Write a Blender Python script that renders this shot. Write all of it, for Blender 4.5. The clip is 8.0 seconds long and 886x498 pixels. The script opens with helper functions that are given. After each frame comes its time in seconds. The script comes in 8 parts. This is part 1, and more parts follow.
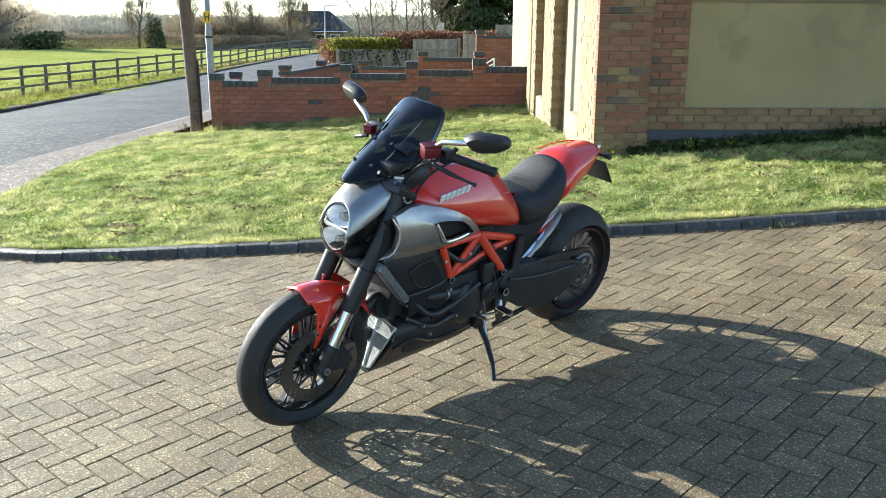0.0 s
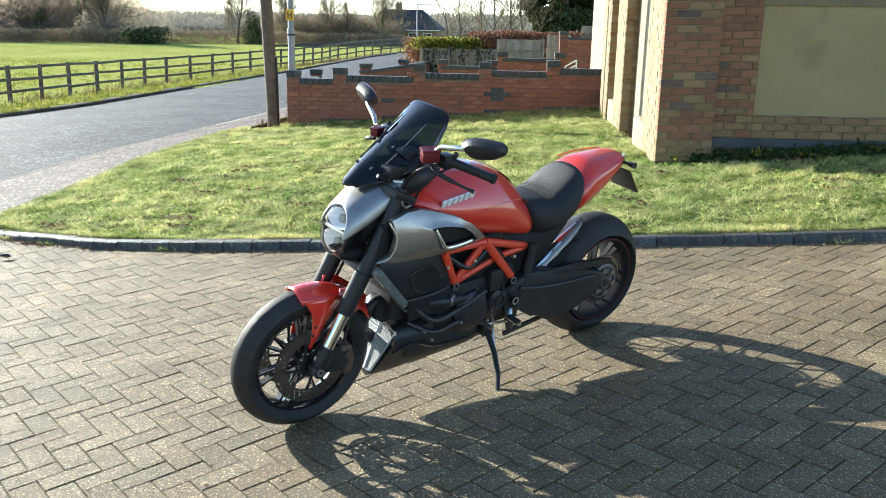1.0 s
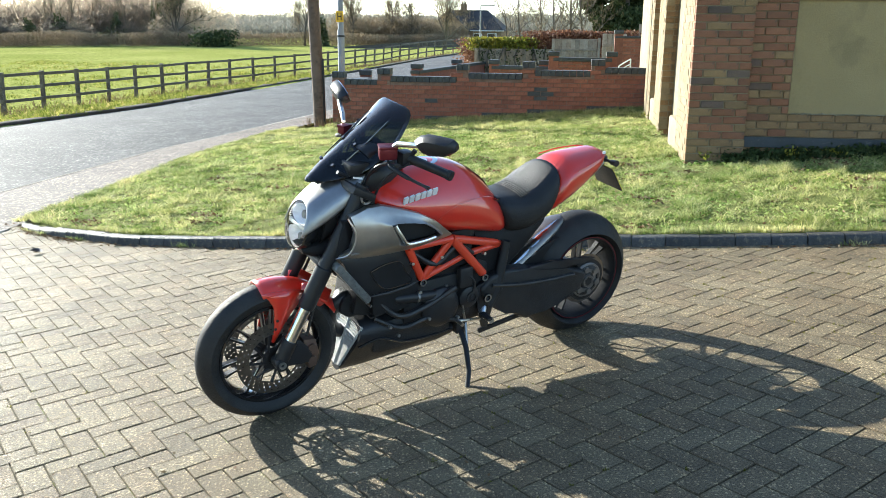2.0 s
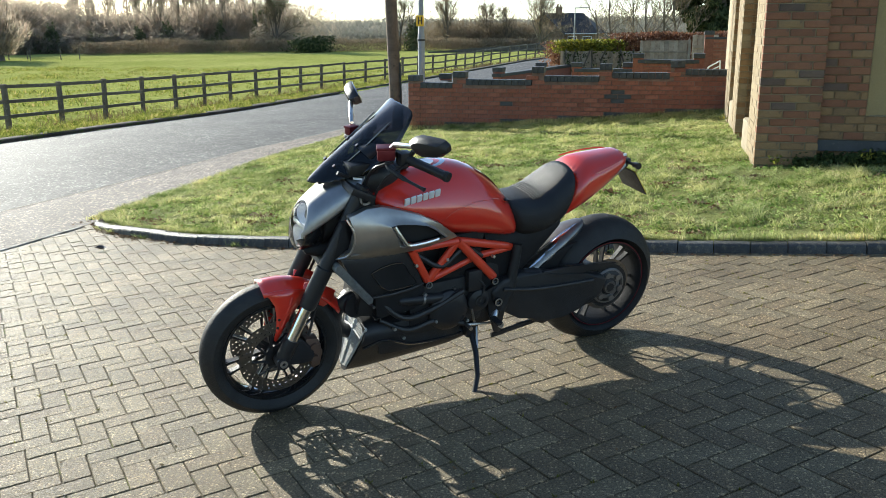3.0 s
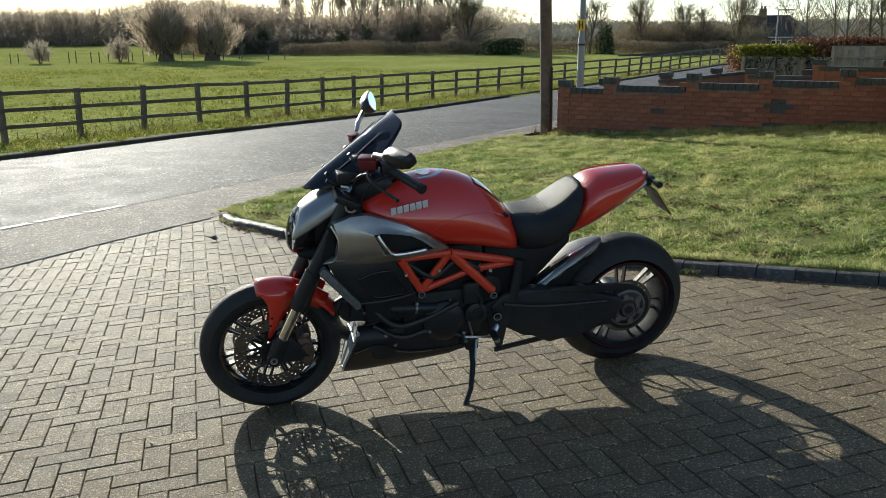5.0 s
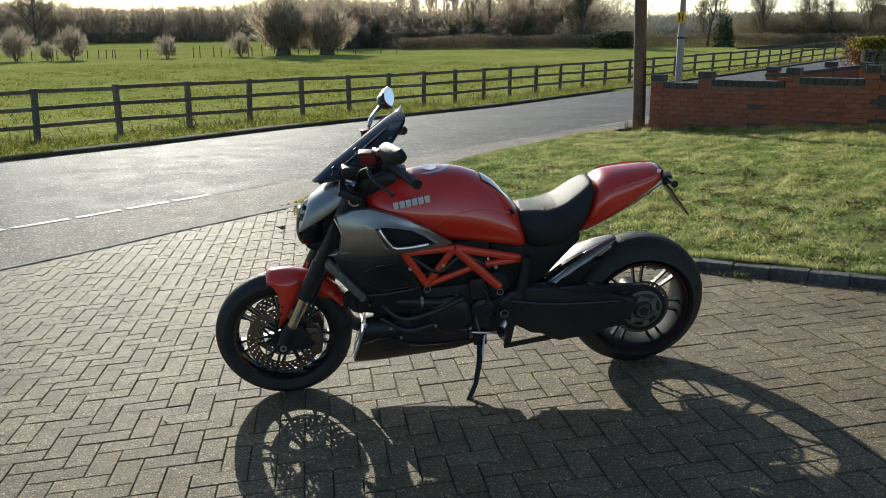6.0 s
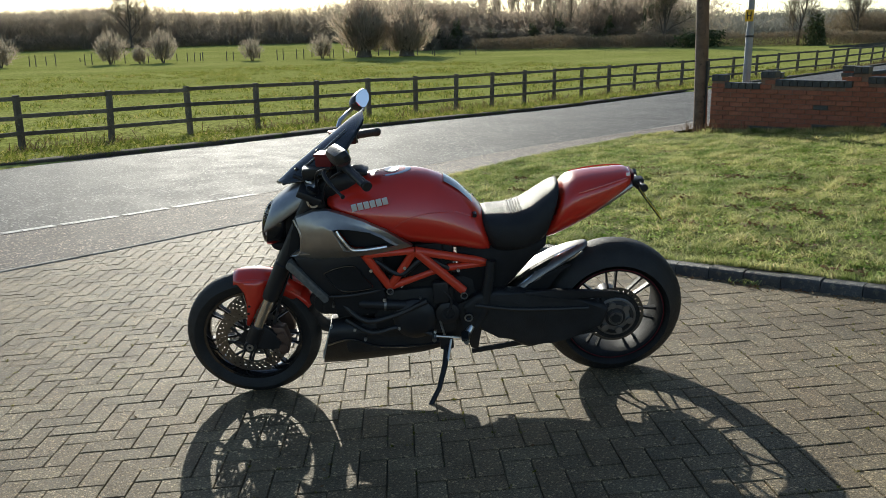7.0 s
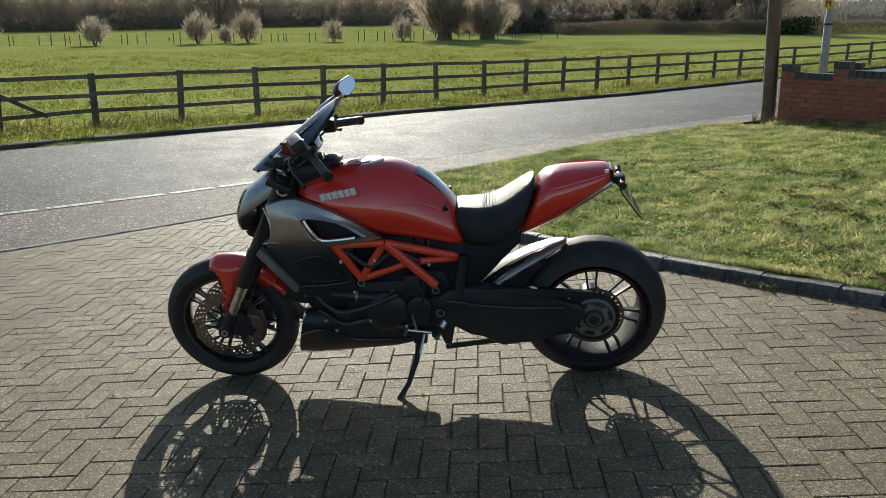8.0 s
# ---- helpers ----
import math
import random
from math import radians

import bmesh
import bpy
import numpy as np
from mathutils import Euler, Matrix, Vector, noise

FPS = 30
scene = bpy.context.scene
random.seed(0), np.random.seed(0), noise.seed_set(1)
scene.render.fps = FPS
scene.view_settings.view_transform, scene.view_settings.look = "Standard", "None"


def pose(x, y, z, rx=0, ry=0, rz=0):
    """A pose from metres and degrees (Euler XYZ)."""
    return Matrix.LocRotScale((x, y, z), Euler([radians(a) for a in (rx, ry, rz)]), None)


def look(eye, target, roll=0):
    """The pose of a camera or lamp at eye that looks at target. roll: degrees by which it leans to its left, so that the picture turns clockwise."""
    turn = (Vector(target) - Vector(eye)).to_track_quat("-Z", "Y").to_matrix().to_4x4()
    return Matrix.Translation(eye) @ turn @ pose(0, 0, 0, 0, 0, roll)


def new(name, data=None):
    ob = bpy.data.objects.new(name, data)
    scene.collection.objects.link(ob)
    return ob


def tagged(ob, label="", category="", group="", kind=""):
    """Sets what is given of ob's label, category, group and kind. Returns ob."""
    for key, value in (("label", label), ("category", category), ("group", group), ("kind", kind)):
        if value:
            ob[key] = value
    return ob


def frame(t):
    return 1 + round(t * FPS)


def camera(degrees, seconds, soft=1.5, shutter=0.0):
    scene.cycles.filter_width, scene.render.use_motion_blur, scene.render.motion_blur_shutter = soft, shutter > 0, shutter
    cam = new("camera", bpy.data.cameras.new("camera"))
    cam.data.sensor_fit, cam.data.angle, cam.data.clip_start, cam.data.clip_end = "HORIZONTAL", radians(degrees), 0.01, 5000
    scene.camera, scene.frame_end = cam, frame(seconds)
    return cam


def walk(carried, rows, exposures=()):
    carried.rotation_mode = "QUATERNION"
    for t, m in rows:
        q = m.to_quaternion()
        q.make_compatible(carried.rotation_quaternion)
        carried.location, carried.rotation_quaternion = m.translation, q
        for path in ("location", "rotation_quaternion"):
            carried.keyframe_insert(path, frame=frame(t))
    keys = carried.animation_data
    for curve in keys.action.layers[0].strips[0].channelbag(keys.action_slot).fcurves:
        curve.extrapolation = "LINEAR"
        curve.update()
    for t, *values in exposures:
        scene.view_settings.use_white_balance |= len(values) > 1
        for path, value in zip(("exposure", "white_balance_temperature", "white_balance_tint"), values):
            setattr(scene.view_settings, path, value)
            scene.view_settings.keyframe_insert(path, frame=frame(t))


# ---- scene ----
cam = camera(55.0, 8.0, 0.5)
PATH = [
    (0, (0.1188, -0.0580, 1.5421), (0.1862, 1.8790, 1.0489), 0.29),
    (0.5, (0.2947, -0.0261, 1.5476), (0.2162, 1.9102, 1.0532), 0.39),
    (1, (0.4566, -0.0034, 1.5597), (0.3220, 1.9293, 1.0632), 1.03),
    (1.5, (0.6626, 0.0056, 1.5611), (0.4571, 1.9320, 1.0645), 0.47),
    (2.8, (1.1471, 0.0948, 1.5377), (0.6948, 1.9797, 1.0452), 0.20),
    (3, (1.2120, 0.1271, 1.5385), (0.7104, 2.0005, 1.0500), -0.25),
    (3.5, (1.4030, 0.1830, 1.5458), (0.8121, 2.0307, 1.0592), -0.50),
    (4, (1.6178, 0.2497, 1.5577), (0.8761, 2.0421, 1.0705), -0.72),
    (4.5, (1.7938, 0.3086, 1.5648), (0.9896, 2.0738, 1.0778), -0.09),
    (5, (1.9427, 0.4144, 1.5735), (1.0398, 2.1326, 1.0912), -0.05),
    (5.2, (2.0115, 0.4422, 1.5842), (1.0287, 2.1146, 1.0975), -0.22),
    (6.5, (2.5237, 0.7723, 1.5828), (1.3535, 2.3182, 1.0921), -0.55),
    (7, (2.6929, 0.9475, 1.5774), (1.4238, 2.4132, 1.0864), -0.92),
    (7.5, (2.8188, 1.1472, 1.5899), (1.4919, 2.5499, 1.0685), -0.79),
    (8, (2.9498, 1.3062, 1.5926), (1.5556, 2.6403, 1.0668), -0.28),
]
EXPOSURE = [(0.0, 1.69, 6250, 4), (0.5, 1.74, 6250, 4), (1.0, 1.63, 6250, 4), (1.5, 1.76, 6250, 4), (3.0, 1.13, 6400, 4), (3.5, 0.93, 6450, 4), (4.5, 0.63, 6500, 4), (5.0, 0.44, 6550, 4), (6.5, 0.33, 6550, 5), (8.0, 0.38, 6650, 5)]
walk(cam, [(t, look(eye, target, roll)) for t, eye, target, roll in PATH], EXPOSURE)

# ---- light ----
SUN_AZ, SUN_EL = 143.5, 19.2
SUN_DIR = Vector((math.cos(radians(SUN_AZ)) * math.cos(radians(SUN_EL)), math.sin(radians(SUN_AZ)) * math.cos(radians(SUN_EL)), math.sin(radians(SUN_EL))))
world = bpy.data.worlds.new("world")
scene.world = world
world.use_nodes = True
_nt = world.node_tree
_sky = _nt.nodes.new("ShaderNodeTexSky")
_sky.sky_type, _sky.sun_disc = "NISHITA", False
_sky.sun_elevation, _sky.sun_rotation = radians(SUN_EL), radians(90 - SUN_AZ)
_sky.air_density, _sky.dust_density, _sky.ozone_density = 0.75, 0.3, 1.0
_nt.links.new(_sky.outputs[0], _nt.nodes["Background"].inputs[0])
_nt.nodes["Background"].inputs[1].default_value = 0.125
sun = new("sun", bpy.data.lights.new("sun", "SUN"))
sun.data.energy, sun.data.angle, sun.data.color = 5.0, radians(0.53), (1.0, 0.95, 0.86)
sun.matrix_world = look(SUN_DIR * 60, (0, 0, 0))

# ---- materials ----
def ramp(nt, fac, stops):
    r = nt.nodes.new("ShaderNodeValToRGB")
    el = r.color_ramp.elements
    while len(el) < len(stops):
        el.new(0.5)
    for e, (p, c) in zip(el, stops):
        e.position, e.color = p, (*c, 1)
    nt.links.new(fac, r.inputs[0])
    return r.outputs[0]


def tex(nt, kind, scale, vec, detail=4.0, rough=0.55):
    n = nt.nodes.new("ShaderNodeTex" + kind)
    n.inputs["Scale"].default_value = scale
    if kind == "Noise":
        n.inputs["Detail"].default_value, n.inputs["Roughness"].default_value = detail, rough
    nt.links.new(vec, n.inputs["Vector"])
    return n


def mixc(nt, fac, a, b, mode="MIX"):
    m = nt.nodes.new("ShaderNodeMix")
    m.data_type, m.blend_type = "RGBA", mode
    if isinstance(fac, float):
        m.inputs[0].default_value = fac
    else:
        nt.links.new(fac, m.inputs[0])
    for k, v in ((6, a), (7, b)):
        if isinstance(v, tuple):
            m.inputs[k].default_value = (*v, 1)
        else:
            nt.links.new(v, m.inputs[k])
    return m.outputs[2]


def surface(name, c1, c2, scale=8.0, rough=0.6, metal=0.0, bump=0.0, bump_scale=60.0, rvar=0.0, coat=0.0, spots=None, spot_scale=40.0, spot_at=0.62, rand=0.0, island=0.0, fine=0.0, spec=0.5, space="Object", cells=0.0, cell_scale=140.0, glint=0.0):
    """Two-scale procedural surface: c1 to c2 by large noise, a finer grain, optional spots, relief and per-piece variation."""
    m = bpy.data.materials.new(name)
    m.use_nodes = True
    nt = m.node_tree
    b = nt.nodes["Principled BSDF"]
    co = nt.nodes.new("ShaderNodeTexCoord").outputs[space]
    big = tex(nt, "Noise", scale, co, 5.0)
    col = ramp(nt, big.outputs[0], [(0.32, c1), (0.68, c2)])
    if spots:
        sp = tex(nt, "Noise", spot_scale, co, 3.0)
        f = nt.nodes.new("ShaderNodeMapRange")
        f.inputs[1].default_value, f.inputs[2].default_value = spot_at, spot_at + 0.08
        nt.links.new(sp.outputs[0], f.inputs[0])
        col = mixc(nt, f.outputs[0], col, spots)
    if fine:
        g = tex(nt, "Noise", bump_scale * 1.7, co, 3.0, 0.7)
        gg = ramp(nt, g.outputs[0], [(0.36, (1 - fine,) * 3), (0.64, (1 + fine,) * 3)])
        col = mixc(nt, 1.0, col, gg, "MULTIPLY")
    if cells:
        vo = tex(nt, "Voronoi", cell_scale, co)
        sx = nt.nodes.new("ShaderNodeSeparateColor")
        nt.links.new(vo.outputs["Color"], sx.inputs[0])
        cc = ramp(nt, sx.outputs[0], [(0.0, (1 - cells * 0.3,) * 3), (0.6, (1.0, 1.0, 1.0)), (0.86, (1 + cells * 0.2,) * 3), (0.97, (1 + 1.6 * cells, 1 + 1.55 * cells, 1 + 1.4 * cells))])
        col = mixc(nt, 1.0, col, cc, "MULTIPLY")
    if rand or island:
        if rand:
            rn = nt.nodes.new("ShaderNodeObjectInfo").outputs["Random"]
        else:
            rn = nt.nodes.new("ShaderNodeNewGeometry").outputs["Random Per Island"]
        a = rand or island
        rr = ramp(nt, rn, [(0.0, (1 - a, 1 - a, 1 - a)), (0.35, (1.0, 1 - a * 0.35, 1 - a * 0.6)), (0.7, (1.0, 1.0, 1.0)), (1.0, (1 + a, 1 + a * 0.9, 1 + a * 0.75))])
        col = mixc(nt, 1.0, col, rr, "MULTIPLY")
    nt.links.new(col, b.inputs["Base Color"])
    b.inputs["Metallic"].default_value = metal
    b.inputs["Specular IOR Level"].default_value = spec
    if rvar:
        q = tex(nt, "Noise", scale * 3.1, co, 4.0)
        mr = nt.nodes.new("ShaderNodeMapRange")
        mr.inputs[3].default_value, mr.inputs[4].default_value = max(0.02, rough - rvar), min(1, rough + rvar)
        nt.links.new(q.outputs[0], mr.inputs[0])
        nt.links.new(mr.outputs[0], b.inputs["Roughness"])
    else:
        b.inputs["Roughness"].default_value = rough
    b.inputs["Coat Weight"].default_value = coat
    b.inputs["Coat Roughness"].default_value = 0.06
    if bump:
        n2 = tex(nt, "Noise", bump_scale, co, 6.0, 0.65)
        bp = nt.nodes.new("ShaderNodeBump")
        bp.inputs["Strength"].default_value, bp.inputs["Distance"].default_value = bump, 0.01
        nt.links.new(n2.outputs[0], bp.inputs["Height"])
        nt.links.new(bp.outputs[0], b.inputs["Normal"])
        if glint:
            vg = tex(nt, "Voronoi", cell_scale * 1.6, co)
            bg = nt.nodes.new("ShaderNodeBump")
            bg.inputs["Strength"].default_value, bg.inputs["Distance"].default_value = glint, 0.004
            nt.links.new(vg.outputs["Distance"], bg.inputs["Height"])
            nt.links.new(bp.outputs[0], bg.inputs["Normal"])
            nt.links.new(bg.outputs[0], b.inputs["Normal"])
            sg = nt.nodes.new("ShaderNodeSeparateColor")
            nt.links.new(vg.outputs["Color"], sg.inputs[0])
            rg_ = nt.nodes.new("ShaderNodeMapRange")
            rg_.inputs[1].default_value, rg_.inputs[2].default_value = 0.72, 0.8
            rg_.inputs[3].default_value, rg_.inputs[4].default_value = rough, 0.56
            nt.links.new(sg.outputs[1], rg_.inputs[0])
            nt.links.new(rg_.outputs[0], b.inputs["Roughness"])
    return m


def leafy(name, stops, rough=0.6, trans=0.25, spec=0.3, patchy=False):
    """Leaf or blade surface whose colour varies from piece to piece, with some light coming through."""
    m = bpy.data.materials.new(name)
    m.use_nodes = True
    nt = m.node_tree
    b = nt.nodes["Principled BSDF"]
    rn = nt.nodes.new("ShaderNodeNewGeometry").outputs["Random Per Island"]
    col = ramp(nt, rn, stops)
    co = nt.nodes.new("ShaderNodeTexCoord").outputs["Object"]
    big = tex(nt, "Noise", 0.9, co, 4.0)
    tint = ramp(nt, big.outputs[0], [(0.3, (0.72, 0.8, 0.7)), (0.7, (1.2, 1.1, 1.0))])
    col = mixc(nt, 1.0, col, tint, "MULTIPLY")
    if patchy:
        mid = tex(nt, "Noise", 3.7, co, 4.0)
        worn = ramp(nt, mid.outputs[0], [(0.37, (0.46, 0.55, 0.36)), (0.5, (1.0, 1.0, 1.0)), (0.62, (1.28, 1.2, 1.3))])
        col = mixc(nt, 1.0, col, worn, "MULTIPLY")
    nt.links.new(col, b.inputs["Base Color"])
    b.inputs["Roughness"].default_value = rough
    b.inputs["Specular IOR Level"].default_value = spec
    if trans:
        t = nt.nodes.new("ShaderNodeBsdfTranslucent")
        nt.links.new(col, t.inputs[0])
        mx = nt.nodes.new("ShaderNodeMixShader")
        mx.inputs[0].default_value = trans
        nt.links.new(b.outputs[0], mx.inputs[1])
        nt.links.new(t.outputs[0], mx.inputs[2])
        nt.links.new(mx.outputs[0], nt.nodes["Material Output"].inputs[0])
    return m


def glassy(name, colour, rough=0.03, ior=1.45):
    m = bpy.data.materials.new(name)
    m.use_nodes = True
    b = m.node_tree.nodes["Principled BSDF"]
    b.inputs["Base Color"].default_value = (*colour, 1)
    b.inputs["Transmission Weight"].default_value = 1.0
    b.inputs["Roughness"].default_value = rough
    b.inputs["IOR"].default_value = ior
    return m


def clear(name):
    """Thin clear plastic: see-through, with gloss on its face."""
    m = bpy.data.materials.new(name)
    m.use_nodes = True
    nt = m.node_tree
    g, t = nt.nodes.new("ShaderNodeBsdfGlossy"), nt.nodes.new("ShaderNodeBsdfTransparent")
    g.inputs["Roughness"].default_value = 0.03
    t.inputs["Color"].default_value = (0.96, 0.97, 0.98, 1)
    mx, fr = nt.nodes.new("ShaderNodeMixShader"), nt.nodes.new("ShaderNodeFresnel")
    fr.inputs["IOR"].default_value = 1.45
    nt.links.new(fr.outputs[0], mx.inputs[0])
    nt.links.new(t.outputs[0], mx.inputs[1])
    nt.links.new(g.outputs[0], mx.inputs[2])
    nt.links.new(mx.outputs[0], nt.nodes["Material Output"].inputs[0])
    return m


PAVER = dict(c1=(0.128, 0.1, 0.06), c2=(0.205, 0.163, 0.099), scale=2.2, rough=0.74, bump=1.0, bump_scale=110, rvar=0.16, fine=0.55, spec=0.26, cells=0.85, cell_scale=140, glint=0.25)
M_PAVER = surface("paver_concrete", rand=0.2, **PAVER)
M_PAVER_FAR = surface("paver_concrete_far", island=0.2, **PAVER)
M_JOINT = surface("joint_sand", (0.065, 0.055, 0.035), (0.12, 0.1, 0.058), 5.0, 0.95, bump=0.8, bump_scale=200, spots=(0.13, 0.15, 0.035), spot_scale=7, spot_at=0.56, fine=0.4)
# asphalt and footway: bright cells in the base colour stand in for sun sparkle
M_ASPHALT = surface("asphalt", (0.04, 0.04, 0.042), (0.068, 0.067, 0.068), 0.7, 0.75, bump=1.0, bump_scale=60, rvar=0.12, fine=0.6, spec=0.29, cells=2.2, cell_scale=45)
M_FOOTWAY = surface("footway_asphalt", (0.085, 0.067, 0.056), (0.13, 0.103, 0.087), 1.1, 0.78, bump=1.0, bump_scale=70, rvar=0.1, fine=0.6, spec=0.3, cells=2.2, cell_scale=60)
M_WHITE_LINE = surface("road_paint", (0.36, 0.35, 0.32), (0.58, 0.57, 0.53), 6.0, 0.7, bump=0.6, bump_scale=120, spots=(0.1, 0.1, 0.1), spot_scale=18, spot_at=0.54, fine=0.3)
M_KERB = surface("kerb_blue_brick", (0.028, 0.03, 0.032), (0.06, 0.063, 0.063), 9.0, 0.6, bump=0.8, bump_scale=90, rvar=0.15, spots=(0.105, 0.098, 0.072), spot_scale=38, spot_at=0.56, rand=0.35, fine=0.4, spec=0.5)
M_SOIL = surface("lawn_soil", (0.13, 0.145, 0.045), (0.22, 0.23, 0.08), 1.3, 1.0, bump=1.0, bump_scale=60, spots=(0.14, 0.115, 0.05), spot_scale=6, spot_at=0.62, fine=0.6, spec=0.05)
M_FIELD = surface("field_grass", (0.24, 0.265, 0.068), (0.335, 0.34, 0.108), 0.12, 1.0, bump=1.0, bump_scale=4, spots=(0.29, 0.28, 0.1), spot_scale=2.2, spot_at=0.58, fine=0.5, spec=0.0)
M_BRICK = surface("brick_red", (0.225, 0.082, 0.054), (0.31, 0.12, 0.076), 9.0, 0.85, bump=0.6, bump_scale=120, spots=(0.11, 0.05, 0.04), spot_scale=22, spot_at=0.62, rand=0.24, fine=0.25)
M_BRICK_OLD = surface("brick_old_buff", (0.2, 0.122, 0.058), (0.27, 0.165, 0.078), 7.0, 0.88, bump=0.7, bump_scale=110, spots=(0.12, 0.08, 0.05), spot_scale=16, spot_at=0.62, rand=0.18, fine=0.25)
M_BRICK_PIER = surface("brick_weathered_red", (0.195, 0.082, 0.044), (0.255, 0.112, 0.06), 8.0, 0.87, bump=0.7, bump_scale=110, spots=(0.13, 0.075, 0.05), spot_scale=15, spot_at=0.62, rand=0.2, fine=0.25)
M_BRICK_BURNT = surface("brick_burnt", (0.085, 0.058, 0.046), (0.13, 0.085, 0.062), 8.0, 0.82, bump=0.7, bump_scale=110, rand=0.2, fine=0.25)
# pier side brick: the sunlit paleness of that face is put into the colour
M_BRICK_SUNLIT = surface("brick_sunlit", (0.235, 0.18, 0.105), (0.305, 0.24, 0.145), 5.0, 0.9, bump=0.6, bump_scale=90, spots=(0.19, 0.14, 0.08), spot_scale=12, spot_at=0.63, island=0.12, fine=0.2)
M_BRICK_BLUE = surface("brick_blue", (0.03, 0.034, 0.038), (0.058, 0.063, 0.067), 8.0, 0.6, bump=0.4, bump_scale=110, rvar=0.1, spots=(0.11, 0.11, 0.095), spot_scale=26, spot_at=0.62, rand=0.15)
M_MORTAR = surface("mortar", (0.18, 0.126, 0.07), (0.245, 0.175, 0.103), 6.0, 0.95, bump=0.8, bump_scale=150, fine=0.2)
# pier mortar, lightened in colour to go with the sunlit side
M_MORTAR_SUNLIT = surface("mortar_sunlit", (0.22, 0.175, 0.11), (0.29, 0.235, 0.155), 6.0, 0.95, bump=0.8, bump_scale=150, fine=0.2)
M_MORTAR_RED = surface("mortar_weathered", (0.16, 0.1, 0.075), (0.26, 0.17, 0.13), 6.0, 0.95, bump=0.8, bump_scale=150, fine=0.2)
M_RENDER = surface("cement_render", (0.285, 0.205, 0.094), (0.35, 0.256, 0.122), 1.3, 0.92, bump=0.5, bump_scale=60, spots=(0.25, 0.184, 0.088), spot_scale=1.6, spot_at=0.57, fine=0.14)
M_STONE = surface("pale_stone", (0.245, 0.2, 0.13), (0.32, 0.265, 0.18), 3.0, 0.88, bump=0.5, bump_scale=70, spots=(0.18, 0.155, 0.105), spot_scale=9, spot_at=0.6, fine=0.2)
M_TIMBER = surface("fence_timber", (0.07, 0.06, 0.05), (0.15, 0.13, 0.105), 4.0, 0.88, bump=0.8, bump_scale=60, spots=(0.19, 0.18, 0.14), spot_scale=14, spot_at=0.6, rand=0.25, fine=0.35)
M_KERB_FAR = surface("earthy_kerb", (0.06, 0.05, 0.04), (0.115, 0.095, 0.073), 2.0, 0.95, bump=0.9, bump_scale=40, spots=(0.08, 0.1, 0.03), spot_scale=5, spot_at=0.56, fine=0.4, spec=0.1)
M_EDGING = surface("pale_edging", (0.24, 0.22, 0.19), (0.36, 0.34, 0.3), 3.0, 0.9, bump=0.6, bump_scale=60, spots=(0.14, 0.13, 0.11), spot_scale=6, spot_at=0.55, fine=0.3)
M_POLE = surface("pole_timber", (0.1, 0.065, 0.045), (0.19, 0.13, 0.095), 5.0, 0.85, bump=0.9, bump_scale=55, spots=(0.06, 0.045, 0.035), spot_scale=9, spot_at=0.6, fine=0.35)
M_PANEL_TIMBER = surface("weathered_boards", (0.26, 0.22, 0.17), (0.4, 0.35, 0.28), 5.0, 0.9, bump=0.6, bump_scale=60, rand=0.25, fine=0.25)
M_GREY_METAL = surface("galvanised", (0.24, 0.245, 0.25), (0.34, 0.345, 0.35), 3.0, 0.6, metal=0.4, bump=0.2, bump_scale=60, rvar=0.1)
M_YELLOW = surface("yellow_sign", (0.75, 0.42, 0.02), (0.8, 0.48, 0.03), 4.0, 0.5)
M_SIGN_BLACK = surface("sign_black", (0.02, 0.02, 0.02), (0.03, 0.03, 0.03), 4.0, 0.5)
M_WHITE = surface("white_paint", (0.75, 0.75, 0.72), (0.82, 0.82, 0.8), 4.0, 0.5, bump=0.1, bump_scale=30)
M_ROOF = surface("dark_tiles", (0.034, 0.032, 0.034), (0.062, 0.058, 0.06), 2.0, 0.85, bump=0.6, bump_scale=9, fine=0.3)
M_HOUSE = surface("house_brick", (0.2, 0.13, 0.08), (0.28, 0.18, 0.11), 2.0, 0.9, bump=0.4, bump_scale=14, fine=0.3)
M_BARK = surface("bark", (0.075, 0.06, 0.045), (0.15, 0.125, 0.1), 3.0, 0.9, bump=0.8, bump_scale=30, fine=0.3)
M_TWIG = leafy("winter_twigs", [(0.0, (0.15, 0.118, 0.088)), (0.5, (0.24, 0.19, 0.142)), (1.0, (0.35, 0.28, 0.21))], 0.9, 0.35)
# air haze is put into these far twig colours as a paler, greyer base
M_TWIG_HAZE = leafy("hazed_far_twigs", [(0.0, (0.25, 0.213, 0.186)), (0.5, (0.325, 0.28, 0.244)), (1.0, (0.41, 0.355, 0.312))], 0.95, 0.72, 0.05)
M_HAZE_FAR = leafy("hazed_distant_trees", [(0.0, (0.17, 0.17, 0.165)), (0.5, (0.235, 0.232, 0.222)), (1.0, (0.32, 0.31, 0.292))], 0.95, 0.45, 0.05)
M_TWIG_RED_HAZE = leafy("hazed_reddish_twigs", [(0.0, (0.3, 0.245, 0.208)), (0.5, (0.4, 0.33, 0.285)), (1.0, (0.5, 0.42, 0.36))], 0.95, 0.72, 0.05)
M_BLADE = leafy("grass_blades", [(0.0, (0.22, 0.25, 0.12)), (0.4, (0.41, 0.45, 0.18)), (0.8, (0.55, 0.56, 0.26)), (0.95, (0.62, 0.57, 0.36)), (1.0, (0.55, 0.43, 0.3))], 0.65, 0.5, 0.2, True)
